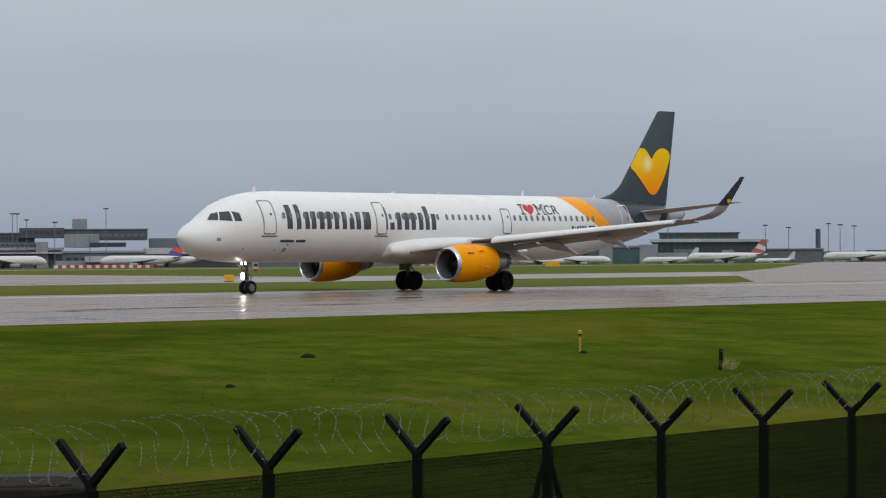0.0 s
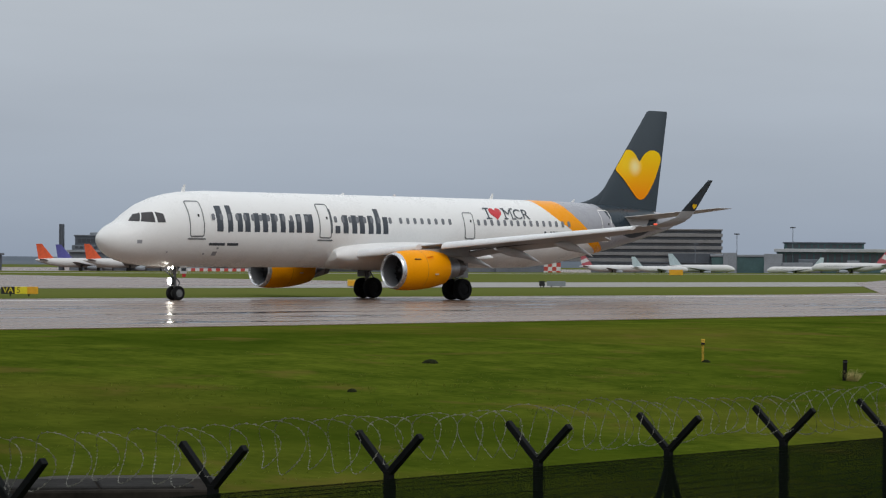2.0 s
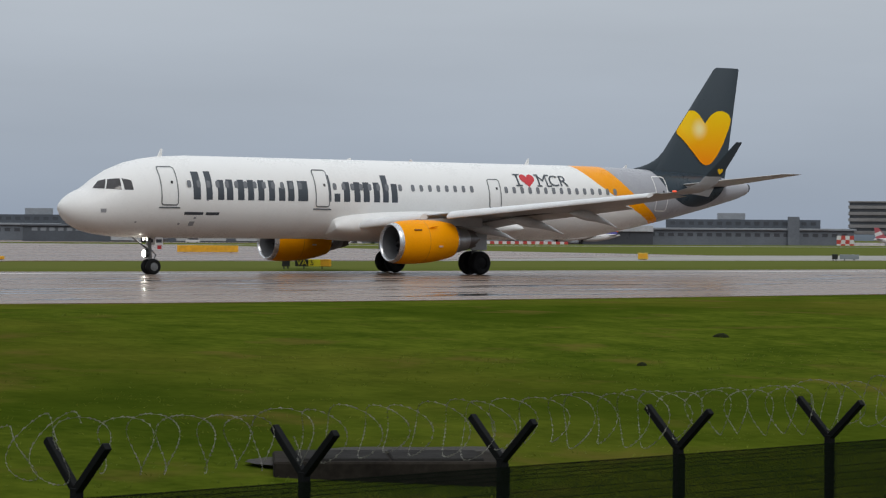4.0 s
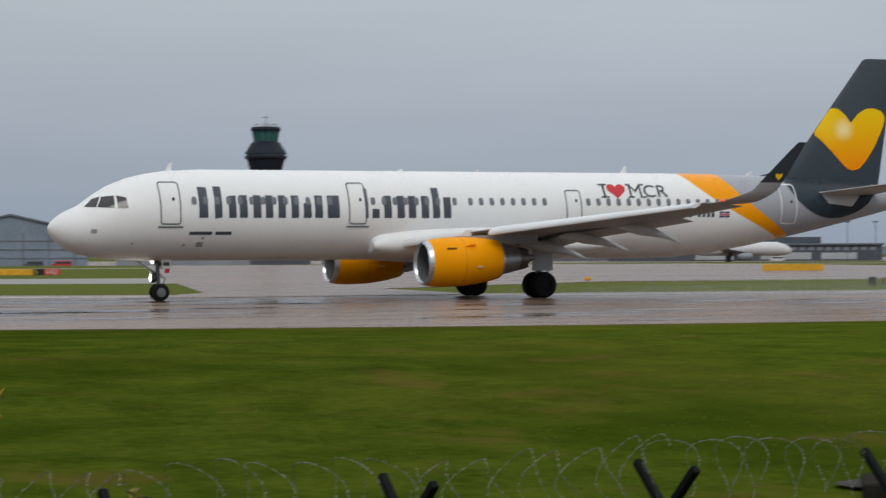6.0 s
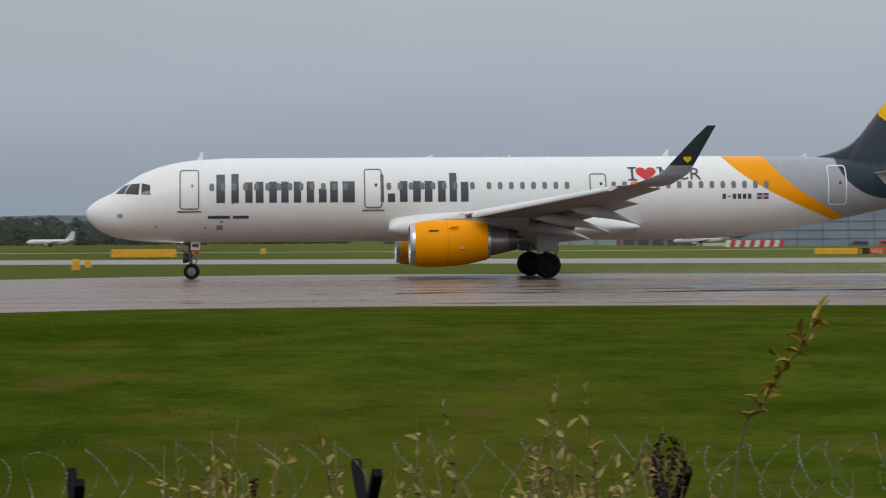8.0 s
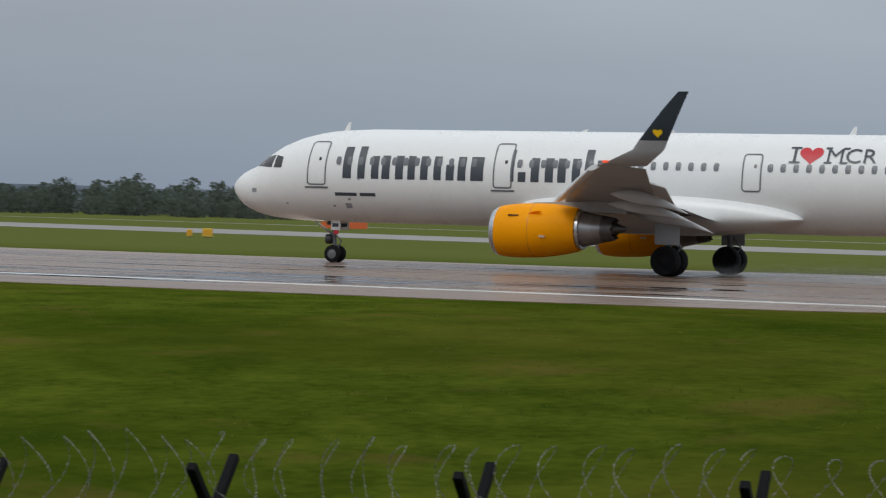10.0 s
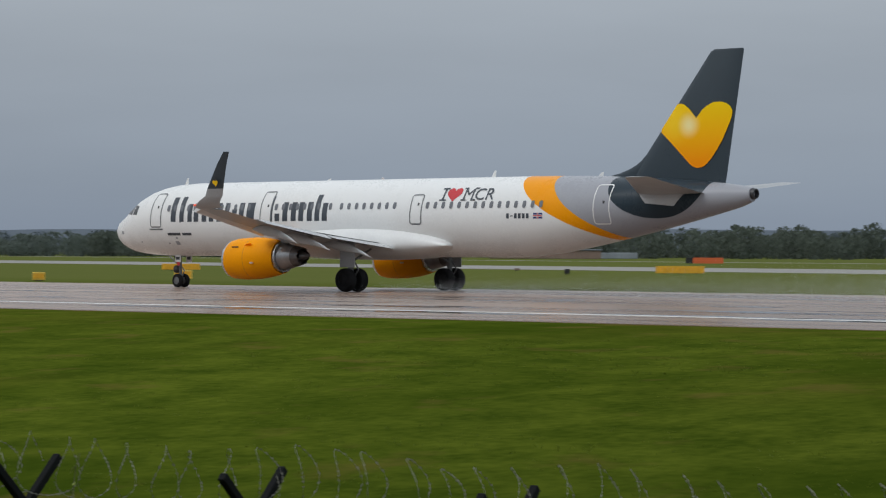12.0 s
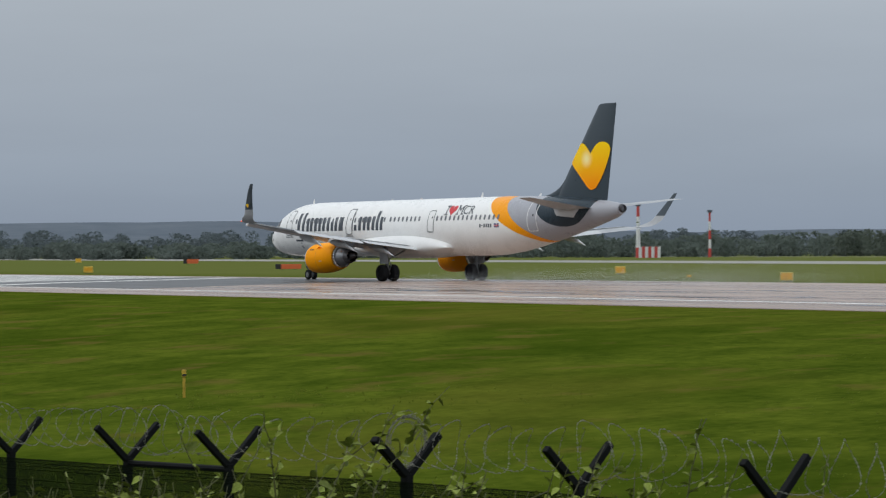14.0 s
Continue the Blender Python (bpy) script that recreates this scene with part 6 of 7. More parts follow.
FENCE_TOP = [(-75, -0.45), (-65, -0.30), (-55, -0.13), (-45, -0.10), (-33, -0.18), (-15, -0.04), (5, 0.01), (14, -0.04), (23, -0.03), (30, -0.02), (45, -0.03), (60, -0.03)]


def fence_z(az):
    return lerp_table(FENCE_TOP, az)[0]


BEARINGS = [56.75, 55.08, 53.18, 50.98, 48.50, 45.67, 42.42, 38.6, 34.29, 29.38, 23.76, 17.61, 11.6, 5.0, -1.3, -8.2, -14.8, -20.9, -26.6]
BEARINGS += [math.degrees(math.atan(-0.437 - 0.137 * k)) - 8 for k in range(0, 6)] + [-56.33, -60.18, -62.36, -64.85, -66.9, -68.7]
POST_HIGH = 2.38


def fence_post():
    p = empty("fence_post")
    bm = bmesh.new(); box(bm, -0.042, -0.042, -POST_HIGH - 0.15, 0.042, 0.042, 0.03, 0.006)
    part("upright", bm, M_POST, p, smooth=False)
    for s in (-1, 1):
        bm = bmesh.new()
        box(bm, -0.036, -0.036, 0, 0.034, 0.034, 0.585, 0.006, Matrix.Rotation(radians(-47 * s), 4, "X"))
        part("outrigger", bm, M_POST, p, "slanting outrigger arm", smooth=False)
    return tagged(p, "black steel fence post with a forked top", "fence post", group="fence posts")


posts = []
proto = fence_post()
for k, az in enumerate(BEARINGS):
    xy, a0 = fence_xy(az)
    m = pose(xy.x, xy.y, fence_z(az), 0, 0, -a0)
    if k == 0:
        proto.matrix_basis = m
        ob = proto
    else:
        ob = copy_thing(proto, m)
    posts.append((az, xy, a0, ob))


def stay(ob, dx, dy):
    bm = bmesh.new(); rod(bm, (0, 0, -0.12), (dx, dy, -POST_HIGH - 0.1), 0.035, 0.035, 8)
    part("stay", bm, M_POST, ob)


for az, xy, a0, ob in posts:
    if abs(az - 48.5) < 0.6:
        stay(ob, -1.1, 0); stay(ob, 1.1, 0)
    if abs(az + 60.18) < 0.1:
        bm = bmesh.new(); rod(bm, (0, 0, -0.03), ob.matrix_basis.inverted() @ Vector((*at(-62.36, 17.5 / math.cos(radians(-54.36))).xy, fence_z(-62.36) - 0.03)), 0.035, 0.035, 8)
        part("top_bar", bm, M_POST, ob)

# mesh panels between the posts
M_MESH = material("black_mesh_wire", (0.006, 0.009, 0.006), 0.8, spec=0.03)


def mesh_panel(length):
    vs, fs = [], []
    def slab(x0, x1, z0, z1, y):
        n = len(vs)
        vs.extend([(x0, y, z0), (x1, y, z0), (x1, y, z1), (x0, y, z1), ((x0 + x1) / 2, y + 0.004, z0), ((x0 + x1) / 2, y + 0.004, z1)])
        fs.extend([(n, n + 1, n + 2, n + 3), (n + 1, n + 4, n + 5, n + 2), (n + 4, n, n + 3, n + 5)])
    k = -0.045
    while k < length + 0.045:
        slab(k - 0.0042, k + 0.0042, -POST_HIGH, -0.05, 0.05)
        k += 0.0127
    for z in [-0.06, -0.10, -0.14, -0.18] + [-0.3 - 0.076 * i for i in range(27)]:
        slab(-0.045, length + 0.045, z - 0.003, z + 0.003, 0.056)
    me = bpy.data.meshes.new("mesh_panel")
    me.from_pydata(vs, [], fs)
    me.materials.append(M_MESH)
    return me


fence = tagged(empty("mesh_fence"), "dark welded-mesh security fence panels", "fence")
by_length = {}
for (az, p, a0, _), (az2, q, b0, _) in zip(posts, posts[1:]):
    d = Vector((q.x - p.x, q.y - p.y, fence_z(az2) - fence_z(az)))
    key = round(d.length, 1)
    if key not in by_length:
        by_length[key] = mesh_panel(d.length)
    ob = new("mesh_panel", by_length[key])
    ob.parent = fence
    ob.matrix_basis = Matrix.Translation((p.x, p.y, fence_z(az))) @ Matrix.Rotation(math.atan2(d.y, d.x), 4, "Z") @ Matrix.Rotation(-math.atan2(d.z, math.hypot(d.x, d.y)), 4, "Y")

# razor wire coil carried in the forks
M_WIRE = material("galvanised_razor_wire", (0.19, 0.185, 0.155), 0.6, 0.1, vary=0.5, scale=5)
rw = random.Random(21)
coil = tagged(empty("razor_wire"), "loose galvanised razor wire coil along the fence", "razor wire")
for (az, p, a0, _), (az2, q, b0, _) in zip(posts, posts[1:]):
    base, d = Vector((p.x, p.y, fence_z(az) + 0.34)), Vector((q.x - p.x, q.y - p.y, fence_z(az2) - fence_z(az)))
    loops = 7
    side = Vector((-d.y, d.x, 0)).normalized()
    vs, fs = [], []
    ring = None
    steps = loops * 46
    ph = rw.random() * 6.28
    pts = []
    wob = [rw.uniform(0.72, 1.12) for _ in range(loops + 2)]
    for k in range(steps + 1):
        u = k / steps
        a = ph + 2 * math.pi * loops * u
        w0 = int(u * loops)
        rr = 0.27 * (wob[w0] + (wob[w0 + 1] - wob[w0]) * (u * loops - w0))
        pts.append(base + d * (u + 0.035 * math.sin(2 * a + ph) + 0.022 * math.sin(a * 0.37 + ph)) + side * rr * math.cos(a) + Vector((0, 0, rr * math.sin(a) + 0.02 * math.sin(5 * u + ph))))
    for k, c in enumerate(pts):
        t = (pts[min(k + 1, steps)] - pts[max(k - 1, 0)]).normalized()
        e1 = t.cross(Vector((0, 0, 1)))
        e1 = e1.normalized() if e1.length > 0.05 else side.copy()
        e2 = t.cross(e1)
        n = len(vs)
        vs += [c + e1 * 0.0017, c - e1 * 0.0009 + e2 * 0.0014, c - e1 * 0.0009 - e2 * 0.0014]
        if k:
            for i in range(3):
                j = (i + 1) % 3
                fs.append((n - 3 + i, n - 3 + j, n + j, n + i))
        if k % 2 == 0 or rw.random() < 0.25:
            for g in (e1, e2):
                n = len(vs)
                vs += [c + g * 0.012 + t * 0.011, c - t * 0.008, c - g * 0.012 + t * 0.011, c + t * 0.007]
                fs.append((n, n + 1, n + 2, n + 3))
    me = bpy.data.meshes.new("coil_run")
    me.from_pydata([tuple(v) for v in vs], [], fs)
    me.materials.append(M_WIRE)
    ob = new("coil_run", me)
    ob.parent = coil

# ---- things on the near grass ----
def on_ground(az, d):
    p = at(az, d)
    p.z = ground_z(p.x, p.y)
    return p


M_STAKE = material("weathered_yellow_stake", (0.42, 0.27, 0.02), 0.6, vary=0.25, scale=6, fine=40)
for az, d, hgt in ((49.23, 71.7, 0.58), (-61.14, 66.4, 0.66)):
    p = on_ground(az, d)
    m = empty("marker_post", pose(*p, 0, 0, -az))
    bm = bmesh.new(); box(bm, -0.032, -0.03, -0.1, 0.032, 0.03, hgt, 0.01); part("stake", bm, M_STAKE, m, smooth=False)
    bm = bmesh.new(); box(bm, -0.055, -0.045, hgt * 0.76, 0.055, 0.045, hgt + 0.03, 0.015); part("cap", bm, M_STAKE, m, smooth=False)
    bm = bmesh.new(); box(bm, -0.05, -0.058, hgt * 0.8, 0.05, -0.05, hgt * 0.88); part("band", bm, M_BLACK, m, smooth=False)
    tagged(m, "short yellow marker post in the grass", "marker post")
p = on_ground(52.27, 68)
m = empty("timber_post", pose(*p, 0, 2, -52))
bm = bmesh.new(); box(bm, -0.055, -0.055, -0.1, 0.055, 0.055, 0.54, 0.012); part("stake", bm, material("dark_timber", (0.012, 0.011, 0.009), 0.9, spec=0.1), m, smooth=False)
bm = bmesh.new(); box(bm, -0.06, -0.06, 0.46, 0.06, 0.06, 0.5, 0.005); part("band", bm, M_BLACK, m, smooth=False)
tagged(m, "short dark timber post in the grass", "post")
# rough tussocks, and mounds of dark soil thrown up in the turf
M_TUSSOCK = material("bleached_grass", (0.44, 0.37, 0.17), 0.9, vary=0.3, scale=20, fine=80, spec=0.05)
M_MOUND = material("turned_soil", (0.018, 0.022, 0.008), 0.95, vary=0.4, scale=8, fine=40, bump=0.8, spec=0.05)


def tussock(az, d, high, wide, blades, mat, label, seed):
    r = random.Random(seed)
    vs, fs = [], []
    for k in range(blades):
        a, q = r.random() * 6.283, r.random() ** 0.5
        o = Vector((wide * 0.4 * q * math.cos(a), wide * 0.4 * q * math.sin(a), -0.03))
        tip = Vector((o.x * 2.4 + r.uniform(-0.05, 0.05), o.y * 2.4, high * r.uniform(0.45, 1.0)))
        w = Vector((math.sin(a), -math.cos(a), 0)) * 0.006
        n = len(vs)
        vs += [o - w, o + w, tip]
        fs.append((n, n + 1, n + 2))
    me = bpy.data.meshes.new("tussock")
    me.from_pydata([tuple(v) for v in vs], [], fs)
    me.materials.append(mat)
    ob = new("tussock", me)
    ob.matrix_basis = pose(*on_ground(az, d))
    return tagged(ob, label, "grass")


tussock(52.42, 68.1, 0.34, 0.42, 260, M_TUSSOCK, "bleached dry tussock beside the timber post", 2)
for az, d, w in ((43.32, 66.5, 0.24), (41.6, 58, 0.12), (49.3, 71.6, 0.14), (45.2, 52, 0.1)):
    bm = bmesh.new()
    loft(bm, [[Vector((w * q * (1 + 0.25 * math.sin(3 * a + az)) * math.cos(a), w * 0.7 * q * math.sin(a), h * w)) for a in [2 * math.pi * i / 14 for i in range(14)]] for q, h in ((1.0, -0.2), (0.9, 0.12), (0.6, 0.34), (0.2, 0.44))])
    ob = mesh_ob("molehill", bm, M_MOUND)
    ob.matrix_basis = pose(*on_ground(az, d))
    tagged(ob, "small dark molehill in the mown grass", "mound")
p = on_ground(36.1, 40)
m = empty("access_chamber", pose(p.x, p.y, p.z, 0, 0, -33))
bm = bmesh.new(); box(bm, -1.75, -1.0, -0.5, 1.75, 1.0, 0.22, 0.03); part("kerb", bm, material("stained_concrete", (0.022, 0.019, 0.016), 0.95, spec=0.03, vary=0.4, scale=1.2, fine=9, bump=0.5), m, smooth=False)
for x0, x1 in ((-1.4, -0.02), (0.02, 1.4)):
    bm = bmesh.new(); box(bm, x0, -0.75, 0.2, x1, 0.75, 0.26, 0.02); part("cover", bm, material("wet_steel_cover", (0.03, 0.029, 0.028), 1.0, 0.0, rough_vary=0.0, spec=0.02, vary=0.3), m, smooth=False)
tagged(m, "dark concrete access chamber with wet covers", "access chamber")
bare = on_ground(36.2, 41)
bm = bmesh.new()
bm.faces.new([bm.verts.new((bare.x + (2.3 + 0.35 * math.sin(3 * a)) * math.cos(a), bare.y + 1.1 * (1 + 0.2 * math.sin(5 * a)) * math.sin(a), ground_z(bare.x, bare.y + 1.1 * math.sin(a)) + 0.05)) for a in [2 * math.pi * i / 36 for i in range(36)]])
tagged(mesh_ob("bare_soil", bm, material("bare_soil", (0.022, 0.018, 0.013), 0.9, vary=0.4, scale=1.5, fine=12, bump=0.8)), "patch of bare trodden soil round the chamber", "soil", kind="structure")


# grass tufts breaking the mown surface
def tufts():
    r = random.Random(9)
    vs, fs = [], []
    for k in range(9000):
        az = r.uniform(-68, 62)
        d = 22 + 46 * r.random() ** 0.8
        p = at(az, d)
        y = p.y
        if y < 19.5 or y > runway_near(p.x) - 0.4:
            continue
        z = ground_z(p.x, y)
        s = (0.6 + 1.1 * max(0, noise.noise((p.x * 0.09, y * 0.14, 3)))) * r.uniform(0.45, 1.15)
        for b in range(4):
            a = r.random() * 6.283
            o = Vector((p.x + r.uniform(-0.22, 0.22), y + r.uniform(-0.12, 0.12), z - 0.02))
            w = Vector((math.cos(a), math.sin(a), 0)) * 0.014
            tip = o + Vector((r.uniform(-0.09, 0.09), r.uniform(-0.06, 0.06), 0.09 * s))
            n = len(vs)
            vs += [o - w, o + w, tip]
            fs.append((n, n + 1, n + 2))
    me = bpy.data.meshes.new("grass_tufts")
    me.from_pydata([tuple(v) for v in vs], [], fs)
    me.materials.append(foliage("grass_blades", (0.085, 0.125, 0.010), (0.15, 0.172, 0.02), 0.15))
    return tagged(new("grass_tufts", me), "uneven tufts of wet meadow grass", "grass", kind="stuff")


tufts()


# ---- weeds on the bank ----
def leaf_mesh(name, length, width, mat, fold=0.25, lobes=0):
    bm = bmesh.new()
    n = 6
    mid = [bm.verts.new((0, length * k / n, -0.18 * length * (k / n) ** 2)) for k in range(n + 1)]
    for s in (-1, 1):
        edge = []
        for k in range(1, n):
            t = k / n
            w = width * 0.5 * math.sin(math.pi * t ** 0.8) * (1 + (0.18 if lobes and k % 2 else 0))
            edge.append(bm.verts.new((s * w, length * t, fold * w - 0.18 * length * t * t)))
        row = [mid[0]] + edge + [mid[n]]
        for k in range(n):
            vs = [mid[k], mid[k + 1]] + ([row[k + 1]] if row[k + 1] is not mid[k + 1] else []) + ([row[k]] if row[k] is not mid[k] else [])
            if len(set(vs)) >= 3:
                bm.faces.new(vs)
    me = bpy.data.meshes.new(name)
    bmesh.ops.recalc_face_normals(bm, faces=bm.faces)
    bm.to_mesh(me); bm.free()
    me.materials.append(mat)
    me.polygons.foreach_set("use_smooth", [True] * len(me.polygons))
    return me


def leafy(name, c0, c1):
    m = material(name, c0, 0.5, second=c1, scale=14, fine=90, spec=0.08)
    n, l = m.node_tree.nodes, m.node_tree.links
    info, hs, mr = n.new("ShaderNodeObjectInfo"), n.new("ShaderNodeHueSaturation"), n.new("ShaderNodeMapRange")
    mr.inputs["To Min"].default_value, mr.inputs["To Max"].default_value = 0.55, 1.3
    l.new(info.outputs["Random"], mr.inputs[0]); l.new(mr.outputs[0], hs.inputs["Value"])
    b = n["Principled BSDF"]
    l.new(b.inputs["Base Color"].links[0].from_socket, hs.inputs["Color"]); l.new(hs.outputs[0], b.inputs["Base Color"])
    b.inputs["Transmission Weight"].default_value = 0.0
    return m


M_GOLD = leafy("withered_leaf", (0.27, 0.17, 0.03), (0.46, 0.30, 0.06))
M_PALE = leafy("pale_dry_leaf", (0.27, 0.22, 0.075), (0.48, 0.39, 0.15))
M_GREENLEAF = leafy("bramble_leaf", (0.095, 0.135, 0.012), (0.31, 0.34, 0.09))
M_STEM = material("brown_stem", (0.15, 0.11, 0.05), 0.7, vary=0.3, scale=30, fine=120)
PALE = [leaf_mesh("leaf", 0.060, 0.021, M_PALE, 0.7), leaf_mesh("leaf", 0.048, 0.022, M_PALE, 0.9), leaf_mesh("leaf", 0.040, 0.014, M_GOLD, 0.8)]
M_GSTEM = material("green_stem", (0.06, 0.06, 0.02), 0.7, vary=0.3, scale=30, fine=120)
M_DRY = material("dry_stalk", (0.20, 0.145, 0.07), 0.8, vary=0.3, scale=30, fine=120)
GOLD = [leaf_mesh("leaf", 0.050, 0.014, M_GOLD, 0.9), leaf_mesh("leaf", 0.036, 0.015, M_GOLD, 1.2), leaf_mesh("leaf", 0.042, 0.012, M_PALE, 0.8)]
GREEN = [leaf_mesh("leaf", 0.050, 0.030, M_GREENLEAF, 0.5, 1), leaf_mesh("leaf", 0.038, 0.024, M_GREENLEAF, 0.7, 1), leaf_mesh("leaf", 0.056, 0.032, M_GREENLEAF, 0.4, 1)]
rv = random.Random(31)


def weed(az0, z0, az1, z1, d, leaves, kinds, stem_mat, label, size=1.0, rise=(-60, 75), from_u=0.3, category="weed", reach=0.11):
    """A stem from a low bearing and height up to its tip, with leaves along it."""
    a, b = at(az0, d, z0), at(az1, d + rv.uniform(-0.2, 0.2), z1)
    foot = Vector((a.x + (a.x - b.x) * 0.4, a.y + 0.15, ground_z(a.x, a.y)))
    w = empty("weed", pose(*foot))
    pts = [foot]
    for k in range(1, 13):
        u = k / 12
        base = foot.lerp(a, min(1, u * 2.2)) if u < 0.4545 else a.lerp(b, (u - 0.4545) / 0.5455)
        pts.append(base + Vector((rv.uniform(-1, 1), rv.uniform(-1, 1), rv.uniform(-1, 1))) * 0.006)
    bm = bmesh.new()
    loft(bm, [[p - foot + Vector((math.cos(g), math.sin(g), 0)) * 0.0045 * (1 - k / 16) for g in (0, 1.257, 2.513, 3.77, 5.027)] for k, p in enumerate(pts)])
    part("stem", bm, stem_mat, w)
    twigs = []
    for k in range(max(2, leaves // 4)):
        u = from_u + (0.95 - from_u) * rv.random()
        i = min(11, int(u * 12))
        q0 = pts[i] - foot
        q1 = q0 + Vector((rv.uniform(-1, 1), rv.uniform(-1, 1), rv.uniform(-0.3, 1.0))) * reach * size
        bm = bmesh.new()
        rod(bm, q0, q1, 0.0022, 0.0012, 4)
        part("twig", bm, stem_mat, w)
        twigs.append((q0, q1))
    for k in range(leaves // 2):
        q0, q1 = rv.choice(twigs)
        ob = new("leaf", rv.choice(kinds))
        ob.parent = w
        s = size * rv.uniform(0.5, 1.1)
        ob.matrix_basis = Matrix.Translation(q0.lerp(q1, rv.uniform(0.4, 1.0))) @ Euler((radians(rv.uniform(*rise)), radians(rv.uniform(-50, 50)), rv.uniform(0, 6.283))).to_matrix().to_4x4() @ Matrix.Diagonal((s, s, s, 1))
    for k in range(leaves):
        u = from_u + (0.94 - from_u) * (k + rv.random()) / leaves
        q = u * 12
        i = min(11, int(q))
        p = pts[i].lerp(pts[i + 1], q - i) - foot
        ob = new("leaf", rv.choice(kinds))
        ob.parent = w
        s = size * rv.uniform(0.6, 1.2)
        ob.matrix_basis = Matrix.Translation(p) @ Euler((radians(rv.uniform(*rise)), radians(rv.uniform(-50, 50)), rv.uniform(0, 6.283))).to_matrix().to_4x4() @ Matrix.Diagonal((s, s, s, 1))
    return tagged(w, label, category, group="weeds on the bank")


GL = "withered golden-leaved weed standing on the bank"
weed(13.1, 1.60, 15.12, 1.868, 5.2, 30, GOLD[:2], M_STEM, GL, size=0.9, from_u=0.5, reach=0.04, rise=(5, 80))
for az, z1, n in ((3.9, 1.52, 12), (4.3, 1.45, 8), (3.3, 1.46, 8), (6.1, 1.52, 10), (6.6, 1.57, 12), (6.4, 1.46, 8), (9.2, 1.61, 14), (9.7, 1.58, 14), (9.0, 1.50, 10), (9.4, 1.48, 10), (2.2, 1.50, 10), (1.8, 1.44, 8), (10.1, 1.46, 14), (10.5, 1.43, 12), (0.9, 1.42, 8), (12.9, 1.40, 8), (17.9, 1.45, 12)):
    weed(az - rv.uniform(-0.6, 0.9), z1 - 0.33, az, z1, 7.3 + rv.uniform(-0.4, 0.5), n, PALE, M_STEM, GL, size=0.72, from_u=0.5, reach=0.06, rise=(25, 88))
SEED = [leaf_mesh("leaf", 0.022, 0.014, leafy("dark_seed_husk", (0.030, 0.016, 0.010), (0.065, 0.036, 0.02)), 0.9)]
for az, z1 in ((11.45, 1.45), (11.7, 1.47), (11.95, 1.42), (2.6, 1.36)):
    weed(az - 0.2, z1 - 0.3, az, z1, 7.3, 34, SEED, M_STEM, "dark brown seeded dock stalk on the bank", size=1.0, from_u=0.62, reach=0.03)
for k in range(18):
    az = rv.uniform(1.5, 13.0)
    weed(az + rv.uniform(-1, 1), 1.08, az, rv.uniform(1.24, 1.38), 7.3 + rv.uniform(-0.5, 0.4), 11, PALE, M_DRY, "dry tangled weed on the bank", size=0.7, from_u=0.5, reach=0.07, rise=(0, 85))
for k in range(46):
    az = rv.gauss(9.9, 0.7) if k < 22 else rv.gauss(1.9, 0.6) if k < 36 else rv.gauss(14.9, 0.6)
    weed(az + rv.uniform(-0.5, 0.5), 1.05, az, rv.uniform(1.26, 1.44) - (0.1 if k > 35 else 0), 7.35 + rv.uniform(-0.4, 0.4), 10, GOLD[1:], M_DRY, "dry brown seeded weed in a clump", size=0.8, from_u=0.5, reach=0.07, rise=(0, 85))
BL = "green bramble shoot arching above the bank"
for az, z1, n, lean in ((-61.3, 1.62, 6, 0.9), (-59.4, 1.64, 9, 0.3), (-57.3, 1.62, 14, -1.2), (-55.4, 1.70, 14, -1.8), (-56.6, 1.64, 14, -1.0), (-54.5, 1.52, 12, -1.4), (-52.8, 1.50, 12, -0.8), (-50.7, 1.47, 9, -0.8), (-49.0, 1.52, 9, -0.9), (-49.9, 1.62, 9, -0.5), (-47.2, 1.5, 6, -0.3), (-51.3, 1.48, 13, -0.4), (-58.3, 1.5, 15, 0.4), (-62.6, 1.5, 12, 0.5)):
    weed(az + lean, z1 - 0.32, az, z1, 7.3 + rv.uniform(-0.3, 0.4), n * 3 // 2, GREEN, M_GSTEM, BL, size=0.68, from_u=0.48)
for k in range(74):
    az = rv.uniform(-65.5, -50.5) if k < 24 else rv.uniform(-66.5, -59.0)
    weed(az + rv.uniform(-1.2, 1.2), 1.14, az, rv.uniform(1.38, 1.49), 7.3 + rv.uniform(-0.6, 0.3), 13, GREEN, M_GSTEM, "low green bramble growth on the bank", size=0.8, from_u=0.46)

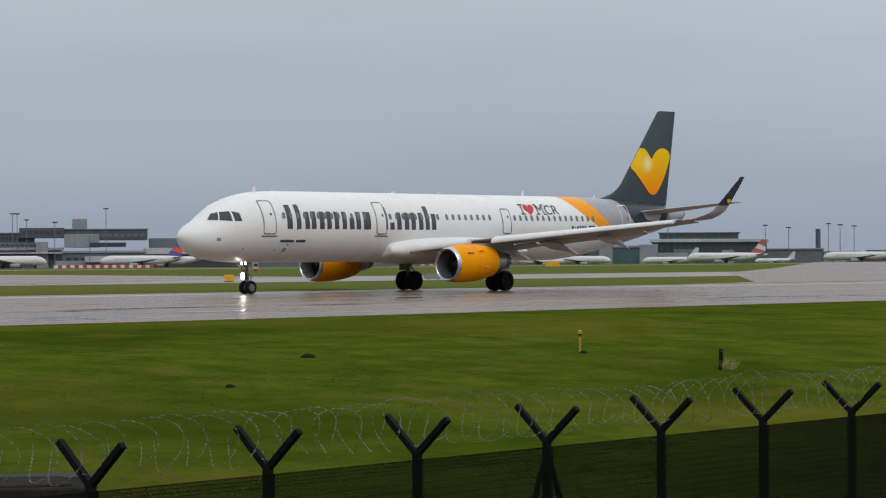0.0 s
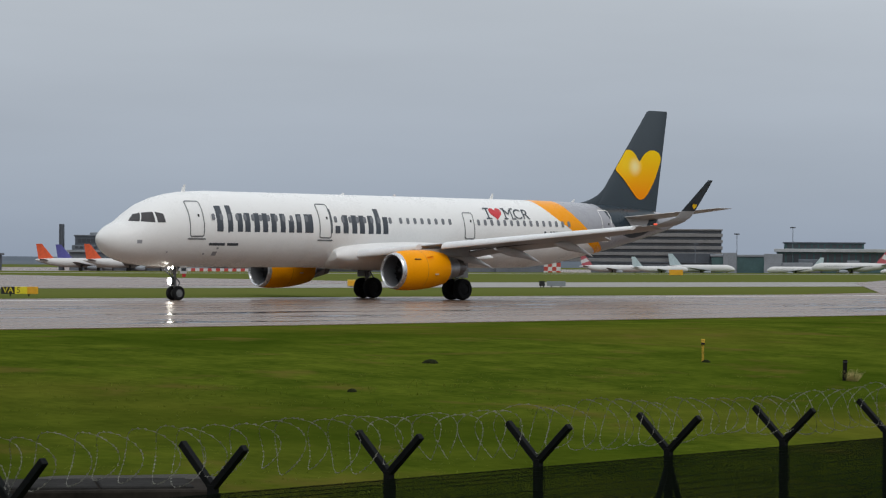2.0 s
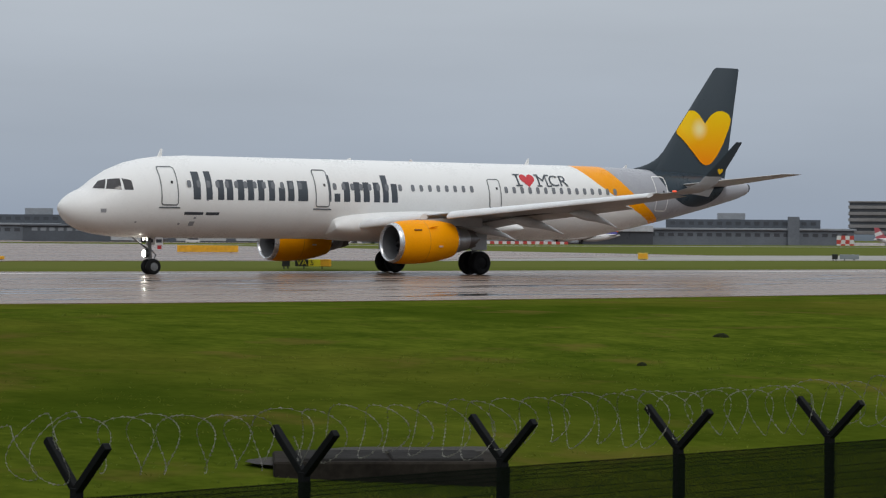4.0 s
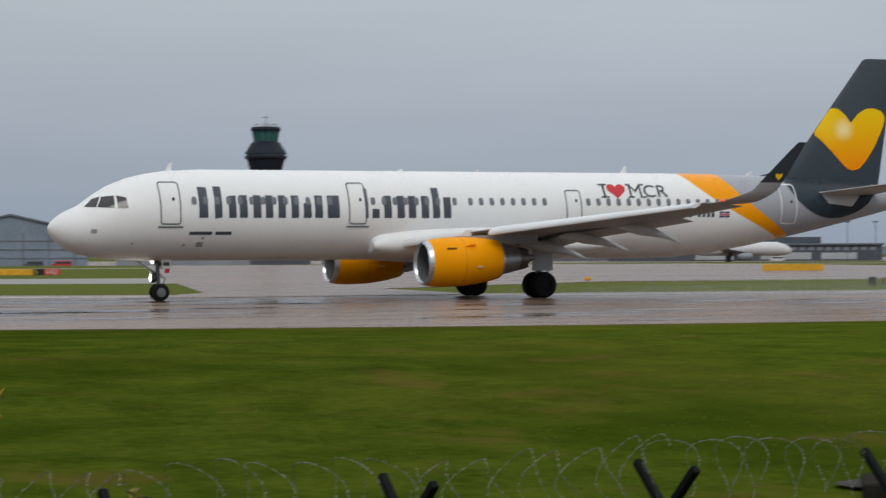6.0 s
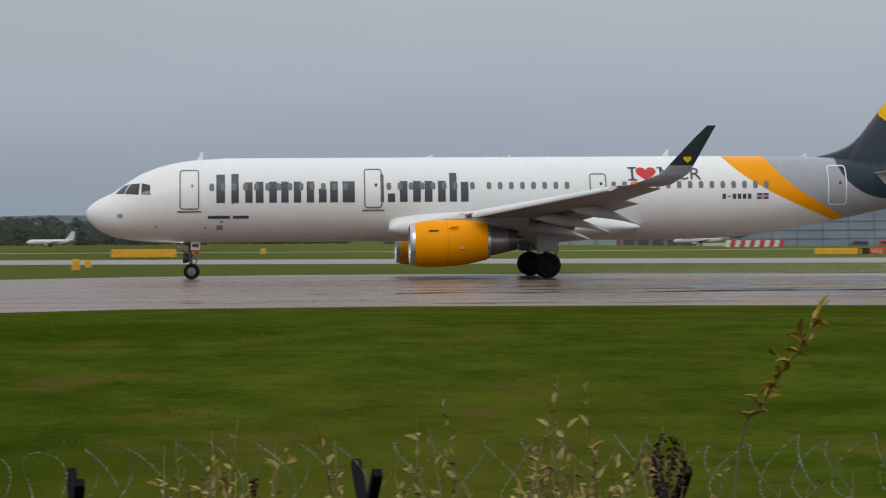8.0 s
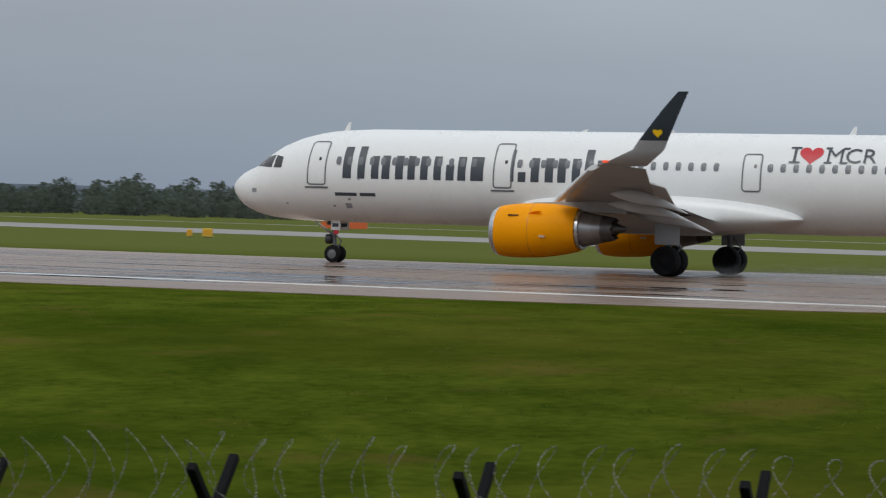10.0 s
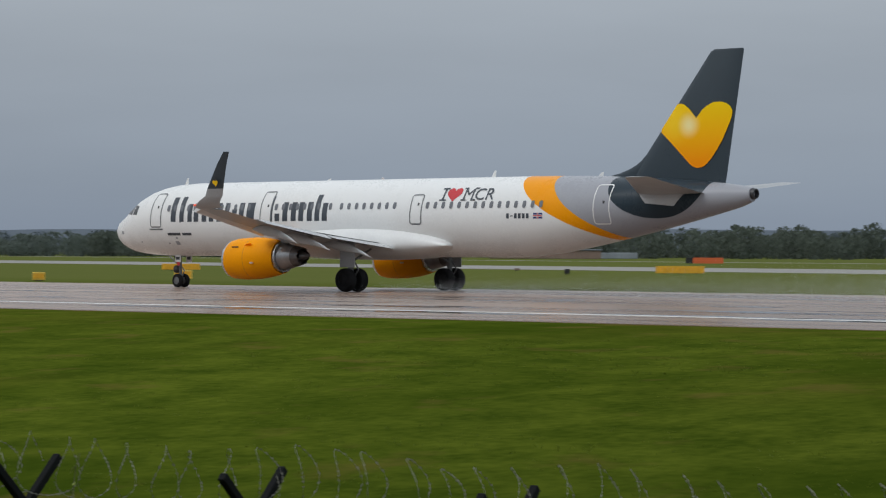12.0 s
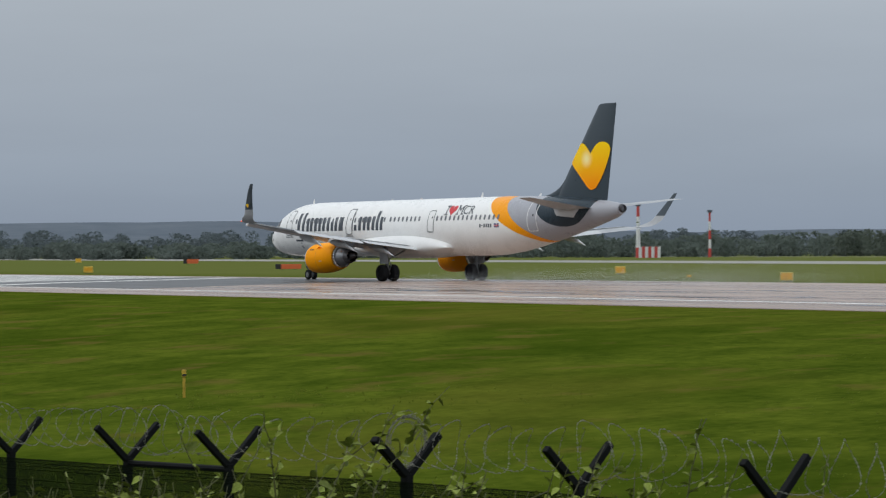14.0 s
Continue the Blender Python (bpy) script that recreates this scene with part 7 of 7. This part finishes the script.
for k in range(22):
    az = rv.uniform(-59.5, -51.5)
    weed(az - rv.uniform(0.2, 1.6), 1.2, az, rv.uniform(1.36, 1.56), 7.3 + rv.uniform(-0.3, 0.4), 9, GREEN, M_GSTEM, BL, size=0.68, from_u=0.5)
for k in range(34):
    az = rv.uniform(-66.5, -61.0) if k < 24 else rv.uniform(-61, -58)
    weed(az + rv.uniform(-0.8, 0.8), 1.16, az, rv.uniform(1.34, 1.46), 7.2 + rv.uniform(-0.5, 0.3), 15, GREEN, M_GSTEM, "dense low green bramble on the bank", size=1.1, from_u=0.46)

# ---- spray thrown up behind the main wheels ----
M_SPRAY = material("fine_spray", (0.62, 0.64, 0.65), 0.9, spec=0.1)
spray = tagged(empty("wheel_spray", pose(ROLL_OUT[0][1], ROLL_OUT[0][2], -2.6)), "thin pale mist of spray trailing the wheels", "spray")
rs = random.Random(8)
for side in (-3.8, 3.8):
    vs, fs = [], []
    for k in range(90000):
        u = rs.random() ** 0.8
        s = rs.uniform(0.003, 0.0055)
        q = Vector((3.0 + 38 * u, side + rs.gauss(0, 0.5 + 1.6 * u), 0.03 + abs(rs.gauss(0, 0.15 + 0.62 * u ** 0.7))))
        n = len(vs)
        vs += [q + Vector((0, 0, s)), q + Vector((s, 0, -s * 0.5)), q + Vector((-s * 0.5, s * 0.87, -s * 0.5)), q + Vector((-s * 0.5, -s * 0.87, -s * 0.5))]
        fs += [(n, n + 1, n + 2), (n, n + 2, n + 3), (n, n + 3, n + 1), (n + 1, n + 3, n + 2)]
    me = bpy.data.meshes.new("spray_plume")
    me.from_pydata([tuple(v) for v in vs], [], fs)
    me.materials.append(M_SPRAY)
    ob = new("spray_plume", me)
    ob.parent = spray


def motions():
    walk(plane, [(t, pose(x, y, 0.02, 0, 0, h)) for t, x, y, h in ROLL_OUT])
    walk(spray, [(t, pose(x, y, -4.0 * max(0.0, min(1.0, (5.6 - t) / 2.4)), 0, 0, h)) for t, x, y, h in ROLL_OUT])


motions()
